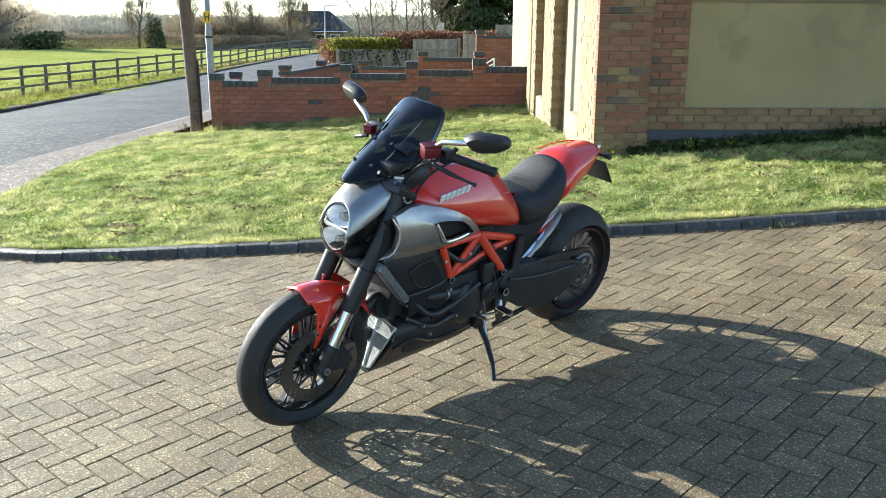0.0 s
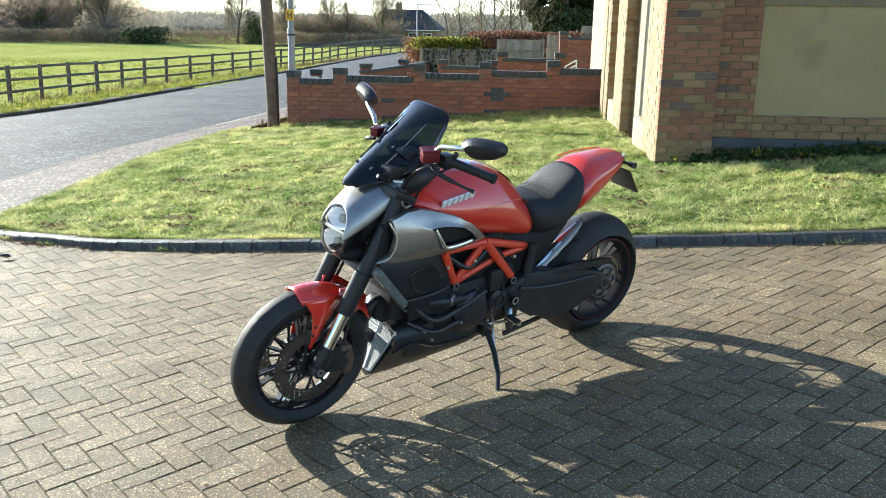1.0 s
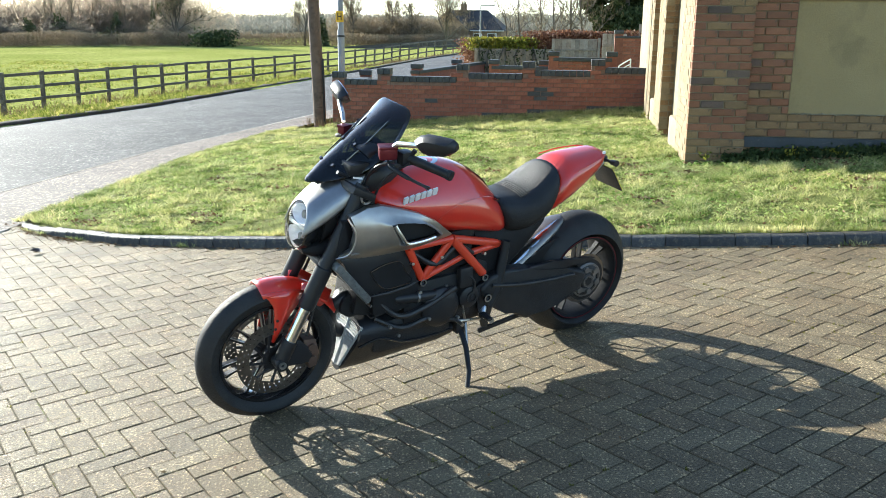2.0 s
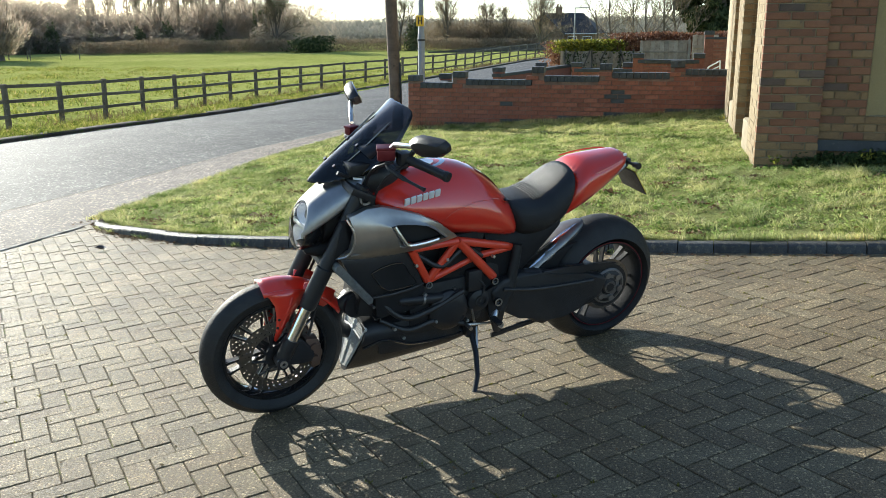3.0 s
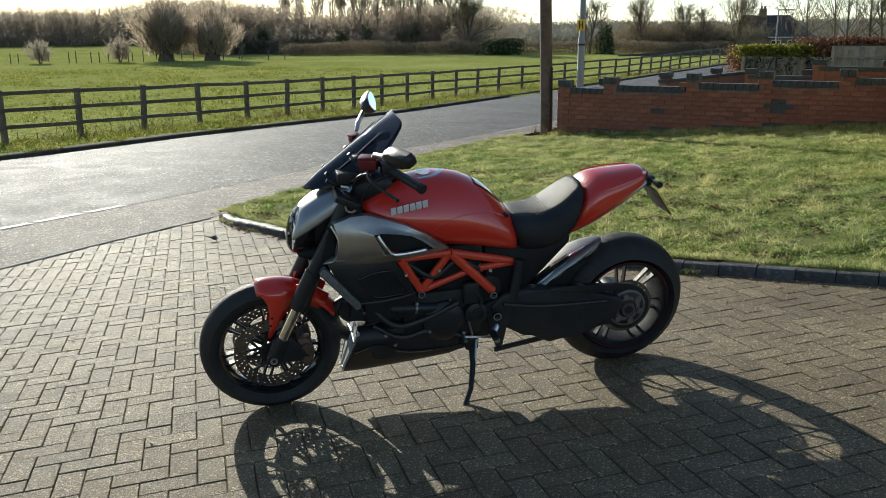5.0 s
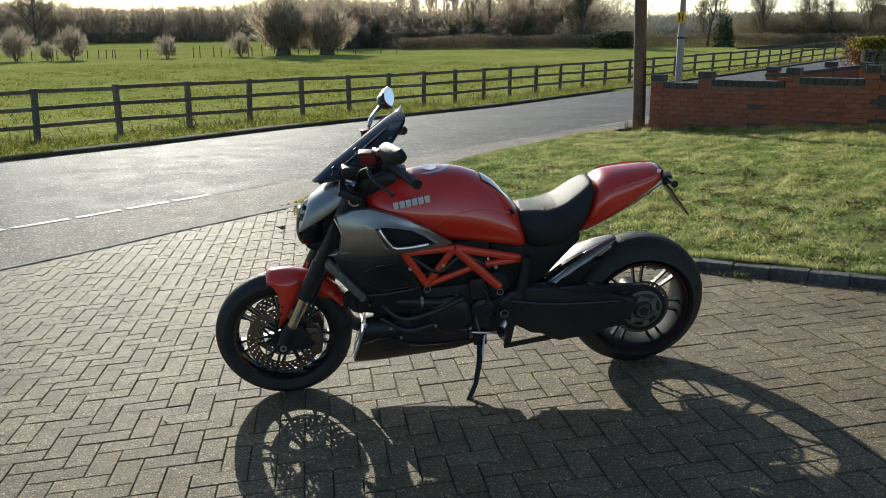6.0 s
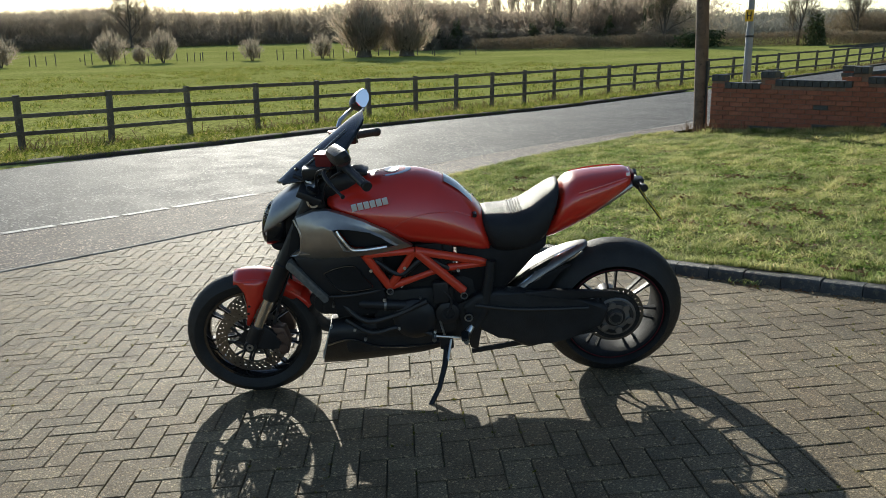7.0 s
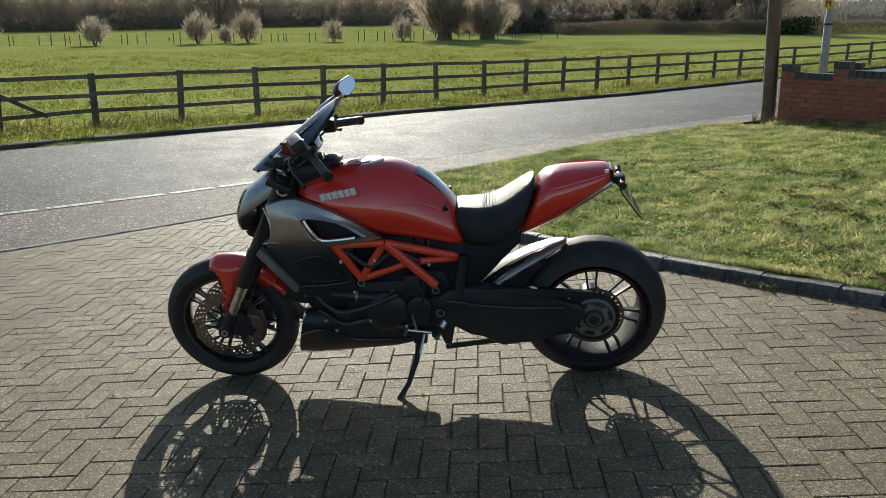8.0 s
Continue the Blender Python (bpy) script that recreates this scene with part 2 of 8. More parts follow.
M_CLOVER = leafy("clover_leaves", [(0.0, (0.15, 0.22, 0.06)), (0.6, (0.28, 0.37, 0.12)), (1.0, (0.42, 0.47, 0.22))], 0.8, 0.5, 0.1, True)
M_MOSS = leafy("joint_moss", [(0.0, (0.1, 0.1, 0.02)), (0.6, (0.19, 0.18, 0.04)), (1.0, (0.3, 0.26, 0.09))], 0.8, 0.3, 0.1)
M_BLADE_FAR = leafy("verge_blades", [(0.0, (0.11, 0.14, 0.025)), (0.5, (0.23, 0.26, 0.055)), (0.85, (0.37, 0.36, 0.11)), (1.0, (0.44, 0.34, 0.18))], 0.75, 0.5, 0.1, True)
M_DRYSTEM = leafy("dry_stems", [(0.0, (0.14, 0.085, 0.05)), (0.6, (0.22, 0.14, 0.08)), (1.0, (0.34, 0.25, 0.15))], 0.8, 0.1)
# leaves at the wood's edge, lightened in colour for the haze before them
M_IVY_HAZE = leafy("hazed_ivy_leaves", [(0.0, (0.08, 0.095, 0.05)), (0.6, (0.12, 0.14, 0.07)), (1.0, (0.19, 0.2, 0.11))], 0.6, 0.4, 0.2)
M_LEAF_DARK = leafy("evergreen_leaves", [(0.0, (0.02, 0.034, 0.012)), (0.6, (0.045, 0.065, 0.022)), (1.0, (0.085, 0.11, 0.04))], 0.65, 0.2, 0.12)
M_LEAF_EVER = leafy("conifer_leaves", [(0.0, (0.03, 0.045, 0.02)), (0.6, (0.065, 0.085, 0.04)), (1.0, (0.13, 0.15, 0.07))], 0.7, 0.25, 0.12)
M_LEAF_HEDGE = leafy("hedge_leaves", [(0.0, (0.07, 0.09, 0.015)), (0.5, (0.2, 0.2, 0.025)), (1.0, (0.45, 0.4, 0.06))], 0.5, 0.3)
M_LEAF_BROWN = leafy("copper_leaves", [(0.0, (0.1, 0.045, 0.03)), (0.6, (0.2, 0.09, 0.055)), (1.0, (0.3, 0.17, 0.11))], 0.6, 0.3)
M_LEAF_LITTER = leafy("dead_leaves", [(0.0, (0.12, 0.06, 0.03)), (0.6, (0.22, 0.13, 0.07)), (1.0, (0.4, 0.3, 0.2))], 0.8, 0.1)
# motorcycle
M_RED = surface("red_lacquer", (0.57, 0.024, 0.012), (0.63, 0.03, 0.014), 3.0, 0.3, coat=1.0, rvar=0.05)
M_RED_FRAME = surface("red_frame_paint", (0.6, 0.045, 0.018), (0.66, 0.056, 0.022), 6.0, 0.4, coat=0.3, bump=0.05, bump_scale=90)
M_SILVER = surface("brushed_silver", (0.37, 0.35, 0.33), (0.43, 0.41, 0.385), 30.0, 0.4, metal=0.9, rvar=0.06)
M_TITAN = surface("nose_silver", (0.27, 0.27, 0.275), (0.32, 0.32, 0.325), 20.0, 0.38, metal=0.85, rvar=0.06)
M_BLACK = surface("satin_black", (0.013, 0.0132, 0.0145), (0.021, 0.0212, 0.023), 9.0, 0.4, bump=0.15, bump_scale=200, rvar=0.1, spec=0.35)
M_DARK = surface("matt_black_plastic", (0.01, 0.0102, 0.011), (0.018, 0.018, 0.0195), 9.0, 0.6, bump=0.2, bump_scale=160, rvar=0.1, spec=0.18)
M_BLACK_GLOSS = surface("gloss_black", (0.008, 0.008, 0.009), (0.014, 0.014, 0.015), 9.0, 0.16, coat=1.0, rvar=0.04)
M_ENGINE = surface("engine_grey", (0.013, 0.0135, 0.0145), (0.024, 0.0245, 0.026), 14.0, 0.46, spec=0.3, bump=0.3, bump_scale=160, rvar=0.12)
M_RUBBER = surface("tyre_rubber", (0.013, 0.0128, 0.0126), (0.022, 0.0216, 0.021), 12.0, 0.6, bump=0.35, bump_scale=140, rvar=0.12, fine=0.2, spec=0.4)
M_CHROME = surface("chrome", (0.68, 0.68, 0.68), (0.74, 0.74, 0.74), 5.0, 0.12, metal=1.0)
M_STEEL = surface("disc_steel", (0.38, 0.37, 0.36), (0.48, 0.47, 0.46), 20.0, 0.3, metal=1.0, rvar=0.08)
M_HUB = surface("hub_grey", (0.2, 0.19, 0.18), (0.27, 0.26, 0.25), 20.0, 0.42, metal=0.8, rvar=0.1)
# bright metal that stands in for the sky's reflection on the hugger
M_HUGGER_GLINT = surface("hugger_glint_metal", (0.72, 0.72, 0.73), (0.8, 0.8, 0.81), 20.0, 0.16, metal=1.0, rvar=0.06)
M_STRIP = surface("ribbed_lens", (0.1, 0.105, 0.1), (0.17, 0.175, 0.17), 60.0, 0.3, metal=0.2, rvar=0.1)
M_DISC = surface("drilled_disc", (0.2, 0.19, 0.175), (0.28, 0.265, 0.25), 20.0, 0.34, metal=1.0, rvar=0.08)
M_ALU = surface("machined_aluminium", (0.6, 0.6, 0.6), (0.7, 0.7, 0.7), 20.0, 0.3, metal=1.0, rvar=0.08)
M_BRONZE = surface("caliper_bronze", (0.13, 0.085, 0.065), (0.17, 0.11, 0.085), 12.0, 0.45, metal=0.6, rvar=0.1)
M_SEAT = surface("seat_vinyl", (0.009, 0.009, 0.01), (0.017, 0.017, 0.018), 10.0, 0.5, spec=0.36, bump=0.5, bump_scale=240, rvar=0.1)
M_DARKRED = surface("anodised_red", (0.12, 0.014, 0.022), (0.15, 0.019, 0.028), 12.0, 0.34, metal=0.5)
M_SCREEN = glassy("smoked_screen", (0.045, 0.052, 0.08), 0.02, 1.45)
M_LENS = clear("headlamp_lens")
M_MIRROR = surface("mirror_glass", (0.88, 0.88, 0.88), (0.9, 0.9, 0.9), 2.0, 0.02, metal=1.0)
M_REFLECTOR = surface("reflector_silver", (0.88, 0.88, 0.89), (0.94, 0.94, 0.95), 25.0, 0.35, rvar=0.08)
M_MESH = surface("pale_mesh", (0.5, 0.5, 0.48), (0.62, 0.62, 0.6), 30.0, 0.5, metal=0.3)
M_LETTER = surface("pale_badge", (0.72, 0.72, 0.72), (0.78, 0.78, 0.78), 4.0, 0.4)
M_PLATE = surface("plate_yellow", (0.62, 0.5, 0.05), (0.66, 0.53, 0.06), 4.0, 0.4)

# ---- building helpers ----
def finish(name, me, material, parent=None, label="", smooth=True, angle=38):
    if material is not None:
        me.materials.append(material)
    if smooth:
        me.shade_smooth()
        me.set_sharp_from_angle(angle=radians(angle))
    ob = new(name, me)
    if parent is not None:
        ob.parent = parent
    if label:
        ob["label"] = label
    return ob


def part(name, bm, material, parent, label="", smooth=True, angle=38):
    """One bmesh as one mesh object under a thing or a part."""
    me = bpy.data.meshes.new(name)
    bmesh.ops.recalc_face_normals(bm, faces=bm.faces)
    bm.to_mesh(me)
    bm.free()
    return finish(name, me, material, parent, label, smooth, angle)


def raw(name, verts, faces, material, parent=None, label="", smooth=False):
    """Triangles or quads from numpy arrays (n,3) and (m,k) as one mesh object."""
    me = bpy.data.meshes.new(name)
    verts, faces = np.asarray(verts, np.float32), np.asarray(faces, np.int32)
    k = faces.shape[1]
    me.vertices.add(len(verts))
    me.vertices.foreach_set("co", verts.ravel())
    me.loops.add(faces.size)
    me.loops.foreach_set("vertex_index", faces.ravel())
    me.polygons.add(len(faces))
    me.polygons.foreach_set("loop_start", np.arange(0, faces.size, k, dtype=np.int32))
    me.update(calc_edges=True)
    me.validate()
    if not smooth:
        me.shade_flat()
    return finish(name, me, material, parent, label, smooth)


def empty(name, m, label, category, group="", kind=""):
    ob = new(name)
    ob.empty_display_size = 0.1
    ob.matrix_world = m
    return tagged(ob, label, category, group, kind)


def join(*bms):
    out = bms[0]
    for b in bms[1:]:
        me = bpy.data.meshes.new("tmp")
        b.to_mesh(me)
        b.free()
        out.from_mesh(me)
        bpy.data.meshes.remove(me)
    return out


def loft(rings, closed=True, caps=True):
    bm = bmesh.new()
    vs = [[bm.verts.new(p) for p in r] for r in rings]
    n = len(vs[0])
    for a, b in zip(vs, vs[1:]):
        for i in range(n if closed else n - 1):
            j = (i + 1) % n
            bm.faces.new((a[i], a[j], b[j], b[i]))
    if caps and closed:
        bm.faces.new(vs[0][::-1])
        bm.faces.new(vs[-1])
    return bm


def tube(pts, r, n=10, caps=True):
    """A round tube along points; r is one radius or a list."""
    pts = [Vector(p) for p in pts]
    rs = r if isinstance(r, (list, tuple)) else [r] * len(pts)
    rings, ref = [], None
    for i, p in enumerate(pts):
        d = (pts[min(i + 1, len(pts) - 1)] - pts[max(i - 1, 0)]).normalized()
        if ref is None:
            ref = d.orthogonal().normalized()
        ref = (ref - d * ref.dot(d)).normalized()
        s = d.cross(ref)
        rings.append([p + (ref * math.cos(a) + s * math.sin(a)) * rs[i] for a in (k * math.tau / n for k in range(n))])
    return loft(rings, True, caps)


def curve_pts(pts, n=6):
    """Catmull-Rom points through pts."""
    p = [Vector(q) for q in pts]
    p = [p[0] * 2 - p[1]] + p + [p[-1] * 2 - p[-2]]
    out = []
    for i in range(1, len(p) - 2):
        for k in range(n):
            t = k / n
            a, b, c, d = p[i - 1], p[i], p[i + 1], p[i + 2]
            out.append(0.5 * ((2 * b) + (c - a) * t + (2 * a - 5 * b + 4 * c - d) * t * t + (3 * b - a - 3 * c + d) * t ** 3))
    out.append(p[-2])
    return out


def lathe(profile, n=48, centre=(0, 0, 0), closed=True):
    """Turns (radius, y) points about the y axis through centre."""
    c = Vector(centre)
    rings = [[c + Vector((r * math.cos(a), y, r * math.sin(a))) for r, y in profile] for a in (k * math.tau / n for k in range(n))]
    rings.append(rings[0])
    bm = loft(rings, closed, False)
    bmesh.ops.remove_doubles(bm, verts=bm.verts, dist=1e-6)
    return bm


def plate(outline, y0, y1, bevel=0.0, segs=2):
    """An outline in (x, z) given thickness from y0 to y1."""
    bm = bmesh.new()
    a = [bm.verts.new((x, y0, z)) for x, z in outline]
    b = [bm.verts.new((x, y1, z)) for x, z in outline]
    n = len(a)
    for i in range(n):
        j = (i + 1) % n
        bm.faces.new((a[i], a[j], b[j], b[i]))
    bm.faces.new(a[::-1])
    bm.faces.new(b)
    if bevel:
        bmesh.ops.bevel(bm, geom=bm.edges[:], offset=bevel, segments=segs, profile=0.6, affect="EDGES")
    return bm


def box(c, s, bevel=0.0, m=None, segs=2):
    bm = bmesh.new()
    bmesh.ops.create_cube(bm, size=1.0)
    bmesh.ops.scale(bm, vec=s, verts=bm.verts)
    if bevel:
        bmesh.ops.bevel(bm, geom=bm.edges[:], offset=bevel, segments=segs, profile=0.6, affect="EDGES")
    if m is not None:
        bmesh.ops.transform(bm, matrix=m, verts=bm.verts)
    bmesh.ops.translate(bm, vec=c, verts=bm.verts)
    return bm


def sect(bottom, top, w, e=2.4, n=28, belly=0.0, flat=0.0):
    """A closed cross-section round the line from bottom to top (x, z), half width w, exponent e. belly moves the widest height."""
    out = []
    bx, bz = bottom
    tx, tz = top
    for k in range(n):
        a = k * math.tau / n
        c, s = math.cos(a), math.sin(a)
        y = w * math.copysign(abs(c) ** (2 / e), c)
        v = math.copysign(abs(s) ** (2 / e), s)
        h = 0.5 + 0.5 * v
        h = h + belly * (1 - v * v)
        y *= 1 - flat * max(0.0, v)
        out.append(Vector((bx + (tx - bx) * h, y, bz + (tz - bz) * h)))
    return out


def subdivided(ob, levels=1):
    md = ob.modifiers.new("subsurf", "SUBSURF")
    md.levels = md.render_levels = levels
    return ob


def thick(ob, t):
    md = ob.modifiers.new("solid", "SOLIDIFY")
    md.thickness, md.offset = t, 0.0
    return ob


def lerp_line(pts, q):
    """Value at q on a line of (q, v) points."""
    return float(np.interp(q, [a for a, _ in pts], [b for _, b in pts]))

# ---- plan of the land ----
NEAR = [(-60, -15.0), (-14, -8.5), (-3, -7.15), (2, -6.52), (4.2, -6.23), (5.6, -6.04), (7, -5.91), (9, -5.76), (11, -5.72), (12.9, -5.69), (14.6, -5.46), (16.9, -5.24), (19.3, -5.0), (24, -4.6), (30, -4.3), (38, -4.0), (49, -3.8), (60, -3.3), (70, -2.0), (78, 0.3), (86, 3.8), (95, 10.0), (110, 24.0)]
FAR = [(-60, -21.5), (-14, -13.8), (-6, -12.8), (0, -12.1), (6.6, -11.6), (10.6, -11.15), (13.6, -11.0), (16.5, -10.6), (20.5, -10.0), (28, -9.85), (38, -9.7), (49, -9.4), (60, -9.0), (70, -7.8), (78, -5.5), (86, -2.0), (95, 4.0), (110, 18.0)]
EDGE = [(-60, -9.0), (-8, -6.3), (2.5, -4.86), (3.7, -4.64), (4.7, -4.5), (5.6, -4.45), (6.85, -4.3), (7.2, -4.2), (9.2, -4.31), (10.9, -4.47), (12.1, -4.54), (13, -4.48), (14.4, -4.41), (15.3, -4.2), (18, -3.9), (24, -3.5), (40, -3.1), (60, -2.4), (110, 26.0)]
KERB = [(-4.22, 7.17), (-3.95, 6.86), (-3.5, 6.58), (-3.07, 6.39), (-2.55, 6.19), (-1.68, 6.04), (-0.6, 5.93), (0.43, 5.84), (1.15, 5.785), (1.65, 5.755), (2.38, 5.715), (3.45, 5.7), (9.0, 5.64)]
FENCE = [(-16.9, -2.0), (-16.0, 6.0), (-15.3, 13.0), (-15.0, 20.0), (-15.1, 30.0), (-14.7, 37.0), (-13.2, 44.0), (-12.2, 50.0), (-11.4, 60.0), (-9.9, 69.0), (-7.8, 76.0), (-5.0, 84.0), (1.0, 94.0)]


def rise(y):
    return lerp_line([(40, 0.0), (60, 0.12), (76, 0.32), (90, 0.6), (140, 1.3), (900, 5.0)], y)


def drive_z(x, y):
    return 0.0694 * x + 0.0076 * y


def lawn_z(x, y):
    step = 0.1335 + 0.0764 * x - (0.0694 * x + 0.112)
    q = min(1.0, max(0.0, (y - lerp_line(KERB, x) - 0.1) / 0.9))
    return 0.1335 + 0.0764 * x - max(0.0, step) * (1 - q * q * (3 - 2 * q))


def road_z(x, y):
    a, b = lerp_line(NEAR, y), lerp_line(FAR, y)
    q = (a - x) / (a - b)
    return -0.33 - 0.09 * q + 0.05 * math.sin(math.pi * min(1, max(0, q))) + rise(y)


def field_z(x, y):
    d = math.hypot(x + 12, y)
    return lerp_line([(0, -0.62), (8, -0.75), (30, -0.98), (70, -1.1), (110, -1.1), (140, -1.15), (200, -1.0), (240, -0.7), (400, 1.5), (700, 6.0), (1500, 18)], d)


def ground_z(x, y):
    f = lerp_line(FAR, y)
    e = lerp_line(EDGE, y)
    if x > e:
        xx = min(max(x, -4.4), 4.0)
        z = lawn_z(xx, y) + (min(x, 60) - 4.0) * 0.004 * (x > 4)
        return z + rise(y) + max(0, y - 15) * 0.004 - (0.16 if y < 15.2 and x < 9 else 0.03)
    if x > f - 0.05:
        return road_z(x, y) - 0.14
    q = min(1.0, (f - x) / 5.0)
    zr = -0.33 + rise(y) - 0.03
    return zr * (1 - q) + (field_z(x, y) + rise(y) * 0.8) * q + 0.02 * noise.noise((x * 0.8, y * 0.8, 0))


def sheet(name, xs, ys, fz, material, label, category, keep=None, bumps=0.0, kind="structure"):
    bm = bmesh.new()
    grid = [[bm.verts.new((x, y, fz(x, y) + (bumps * noise.noise((x * 2.3, y * 2.3, 3.0)) if bumps else 0))) for x in xs] for y in ys]
    for j in range(len(ys) - 1):
        for i in range(len(xs) - 1):
            if keep is None or keep((xs[i] + xs[i + 1]) / 2, (ys[j] + ys[j + 1]) / 2):
                bm.faces.new((grid[j][i], grid[j][i + 1], grid[j + 1][i + 1], grid[j + 1][i]))
    bmesh.ops.delete(bm, geom=[v for v in bm.verts if not v.link_faces], context="VERTS")
    return tagged(part(name, bm, material, None), label, category, "", kind)


def strip(name, ys, left, right, n, fz, material, label, category):
    """A strip of ground between two lines x = left(y), x = right(y)."""
    bm = bmesh.new()
    rows = []
    for y in ys:
        a, b = left(y), right(y)
        rows.append([bm.verts.new((a + (b - a) * k / n, y, fz(a + (b - a) * k / n, y))) for k in range(n + 1)])
    for r, s in zip(rows, rows[1:]):
        for k in range(n):
            bm.faces.new((r[k], r[k + 1], s[k + 1], s[k]))
    return tagged(part(name, bm, material, None), label, category, "", "structure")


gx = [-1400, -900, -600, -420, -300, -230, -180, -150, -130, -112, -96, -82, -70, -60, -52, -45, -39, -34, -30] + list(np.arange(-27, 8.1, 0.9)) + [9, 12, 18, 30, 50, 90, 160, 300, 600, 1200]
gy = [-700, -300, -140, -80, -50, -30, -20] + list(np.arange(-14, 62, 1.2)) + [64, 68, 72, 76, 80, 84, 88, 92, 96, 102, 110, 120, 132, 146, 165, 190, 230, 300, 420, 650, 1000, 1600]
gx, gy = [float(v) for v in gx], [float(v) for v in gy]
sheet("ground", gx, gy, ground_z, M_FIELD, "green pasture and rough grass ground reaching the horizon", "ground")

near, far, edge = (lambda y: lerp_line(NEAR, y)), (lambda y: lerp_line(FAR, y)), (lambda y: lerp_line(EDGE, y))
ry = [float(v) for v in list(np.arange(-40, 0, 4)) + list(np.arange(0, 24, 0.8)) + list(np.arange(24, 111, 3))]
strip("road", ry, far, near, 8, road_z, M_ASPHALT, "worn grey asphalt country road with glinting surface", "road")


def foot_z(x, y):
    a, b = near(y), edge(y)
    if x > b and y < 7.3:
        return drive_z(x, y) + 0.006
    zb = drive_z(b, y) + 0.004 if y < 7.3 else lawn_z(b, y) - 0.02
    q = min(1, max(0, (x - a) / (b - a)))
    return (-0.325 + rise(y)) * (1 - q) + (zb + rise(y)) * q


fy = [float(v) for v in list(np.arange(-20, 0, 4)) + list(np.arange(0, 24, 0.4)) + list(np.arange(24, 61, 4))]
strip("footway", fy, lambda y: near(y) + 0.002, lambda y: edge(y) + (0.1 if y < 6.9 else 0.0), 6, foot_z, M_FOOTWAY, "brownish patched asphalt footway beside the road", "pavement")

# white dashes along the carriageway edge across the driveway mouth, and the pale footway edging further on
bm = bmesh.new()
for k, (y0, y1) in enumerate([(1.6, 2.3), (2.42, 3.1), (3.2, 3.62), (3.7, 4.25), (4.33, 4.9), (4.97, 5.55), (5.63, 6.15), (6.22, 6.75), (6.82, 7.3)]):
    ys = [y0 + (y1 - y0) * i / 4 for i in range(5)]
    for a, b in zip(ys, ys[1:]):
        q = [(near(a) - 0.05, a), (near(a) + 0.06, a), (near(b) + 0.06, b), (near(b) - 0.05, b)]
        bm.faces.new([bm.verts.new((x, y, max(road_z(x, y), foot_z(x, y)) + 0.006)) for x, y in q])
tagged(part("road_marking", bm, M_WHITE_LINE, None), "worn white dashed edge line on the asphalt", "road marking", "", "structure")
bm = bmesh.new()
for a, b, w in [(7.4 + 0.6 * i, 8.0 + 0.6 * i, 0.035) for i in range(15)] + [(16.4 + 0.6 * i, 17.0 + 0.6 * i, 0.11) for i in range(12)]:
    q = [(near(a) + 0.01, a), (near(a) + w, a), (near(b) + w, b), (near(b) + 0.01, b)]
    bm.faces.new([bm.verts.new((x, y, foot_z(x, y) + 0.005)) for x, y in q])
tagged(part("footway_edging", bm, M_EDGING, None), "worn edging strip between footway and road", "kerb", "", "structure")

def drive_edge(y, dx, dz):
    x = edge(y) + dx
    return (x, y, drive_z(x, y) + dz)


tagged(part("driveway_edging", loft([[drive_edge(y, dx, dz) for dx, dz in ((0.05, -0.02), (0.055, 0.008), (0.065, 0.011), (0.105, 0.011), (0.115, 0.007), (0.12, -0.02))] for y in [1.5 + 0.2 * i for i in range(28)]]), M_EDGING, None), "thin pale concrete edging between driveway and footway", "kerb", "", "structure")

# far kerb of the road: dark upstand
bm = bmesh.new()
prof = [(0.0, -0.08), (0.0, 0.05), (-0.02, 0.065), (-0.12, 0.07), (-0.3, 0.062), (-0.42, 0.05), (-0.5, -0.08)]
rings = [[(far(y) + dx, y, road_z(far(y), y) + dz) for dx, dz in prof] for y in ry if -30 < y < 96]
tagged(part("kerb_far_side", loft(rings, True, True), M_KERB_FAR, None), "dark earthy kerb along the far side of the road", "kerb", "", "structure")


def kerb_y(x):
    return lerp_line(KERB, x)


def on_drive(x, y):
    if x < edge(y) + 0.03:
        return False
    return y < kerb_y(x) - 0.01 if x > -4.22 else y < 7.1


dx = [float(v) for v in np.arange(-9.6, 9.1, 0.2)]
dy = [float(v) for v in np.arange(-9.0, 7.4, 0.2)]
drive = sheet("driveway", dx, dy, lambda x, y: drive_z(x, y) - 0.008, M_JOINT, "block-paved driveway of buff herringbone concrete pavers", "driveway", lambda x, y: x > edge(y) - 0.1 and (y < kerb_y(x) + 0.12 if x > -4.3 else y < 7.3))


def in_lawn(x, y):
    if x < edge(y) + 0.02 or y > 15.05 or x > 8.6:
        return False
    if y < (kerb_y(x) + 0.11 if x > -4.22 else 7.2):
        return False
    return not (x > 2.05 and y > 8.86)


lx = [float(v) for v in np.arange(-4.7, 8.7, 0.11)]
ly = [float(v) for v in np.arange(5.6, 15.2, 0.11)]
sheet("lawn", lx, ly, lambda x, y: lawn_z(x, y) - 0.012, M_SOIL, "short uneven winter lawn with patches of moss and soil", "lawn", in_lawn, 0.022)

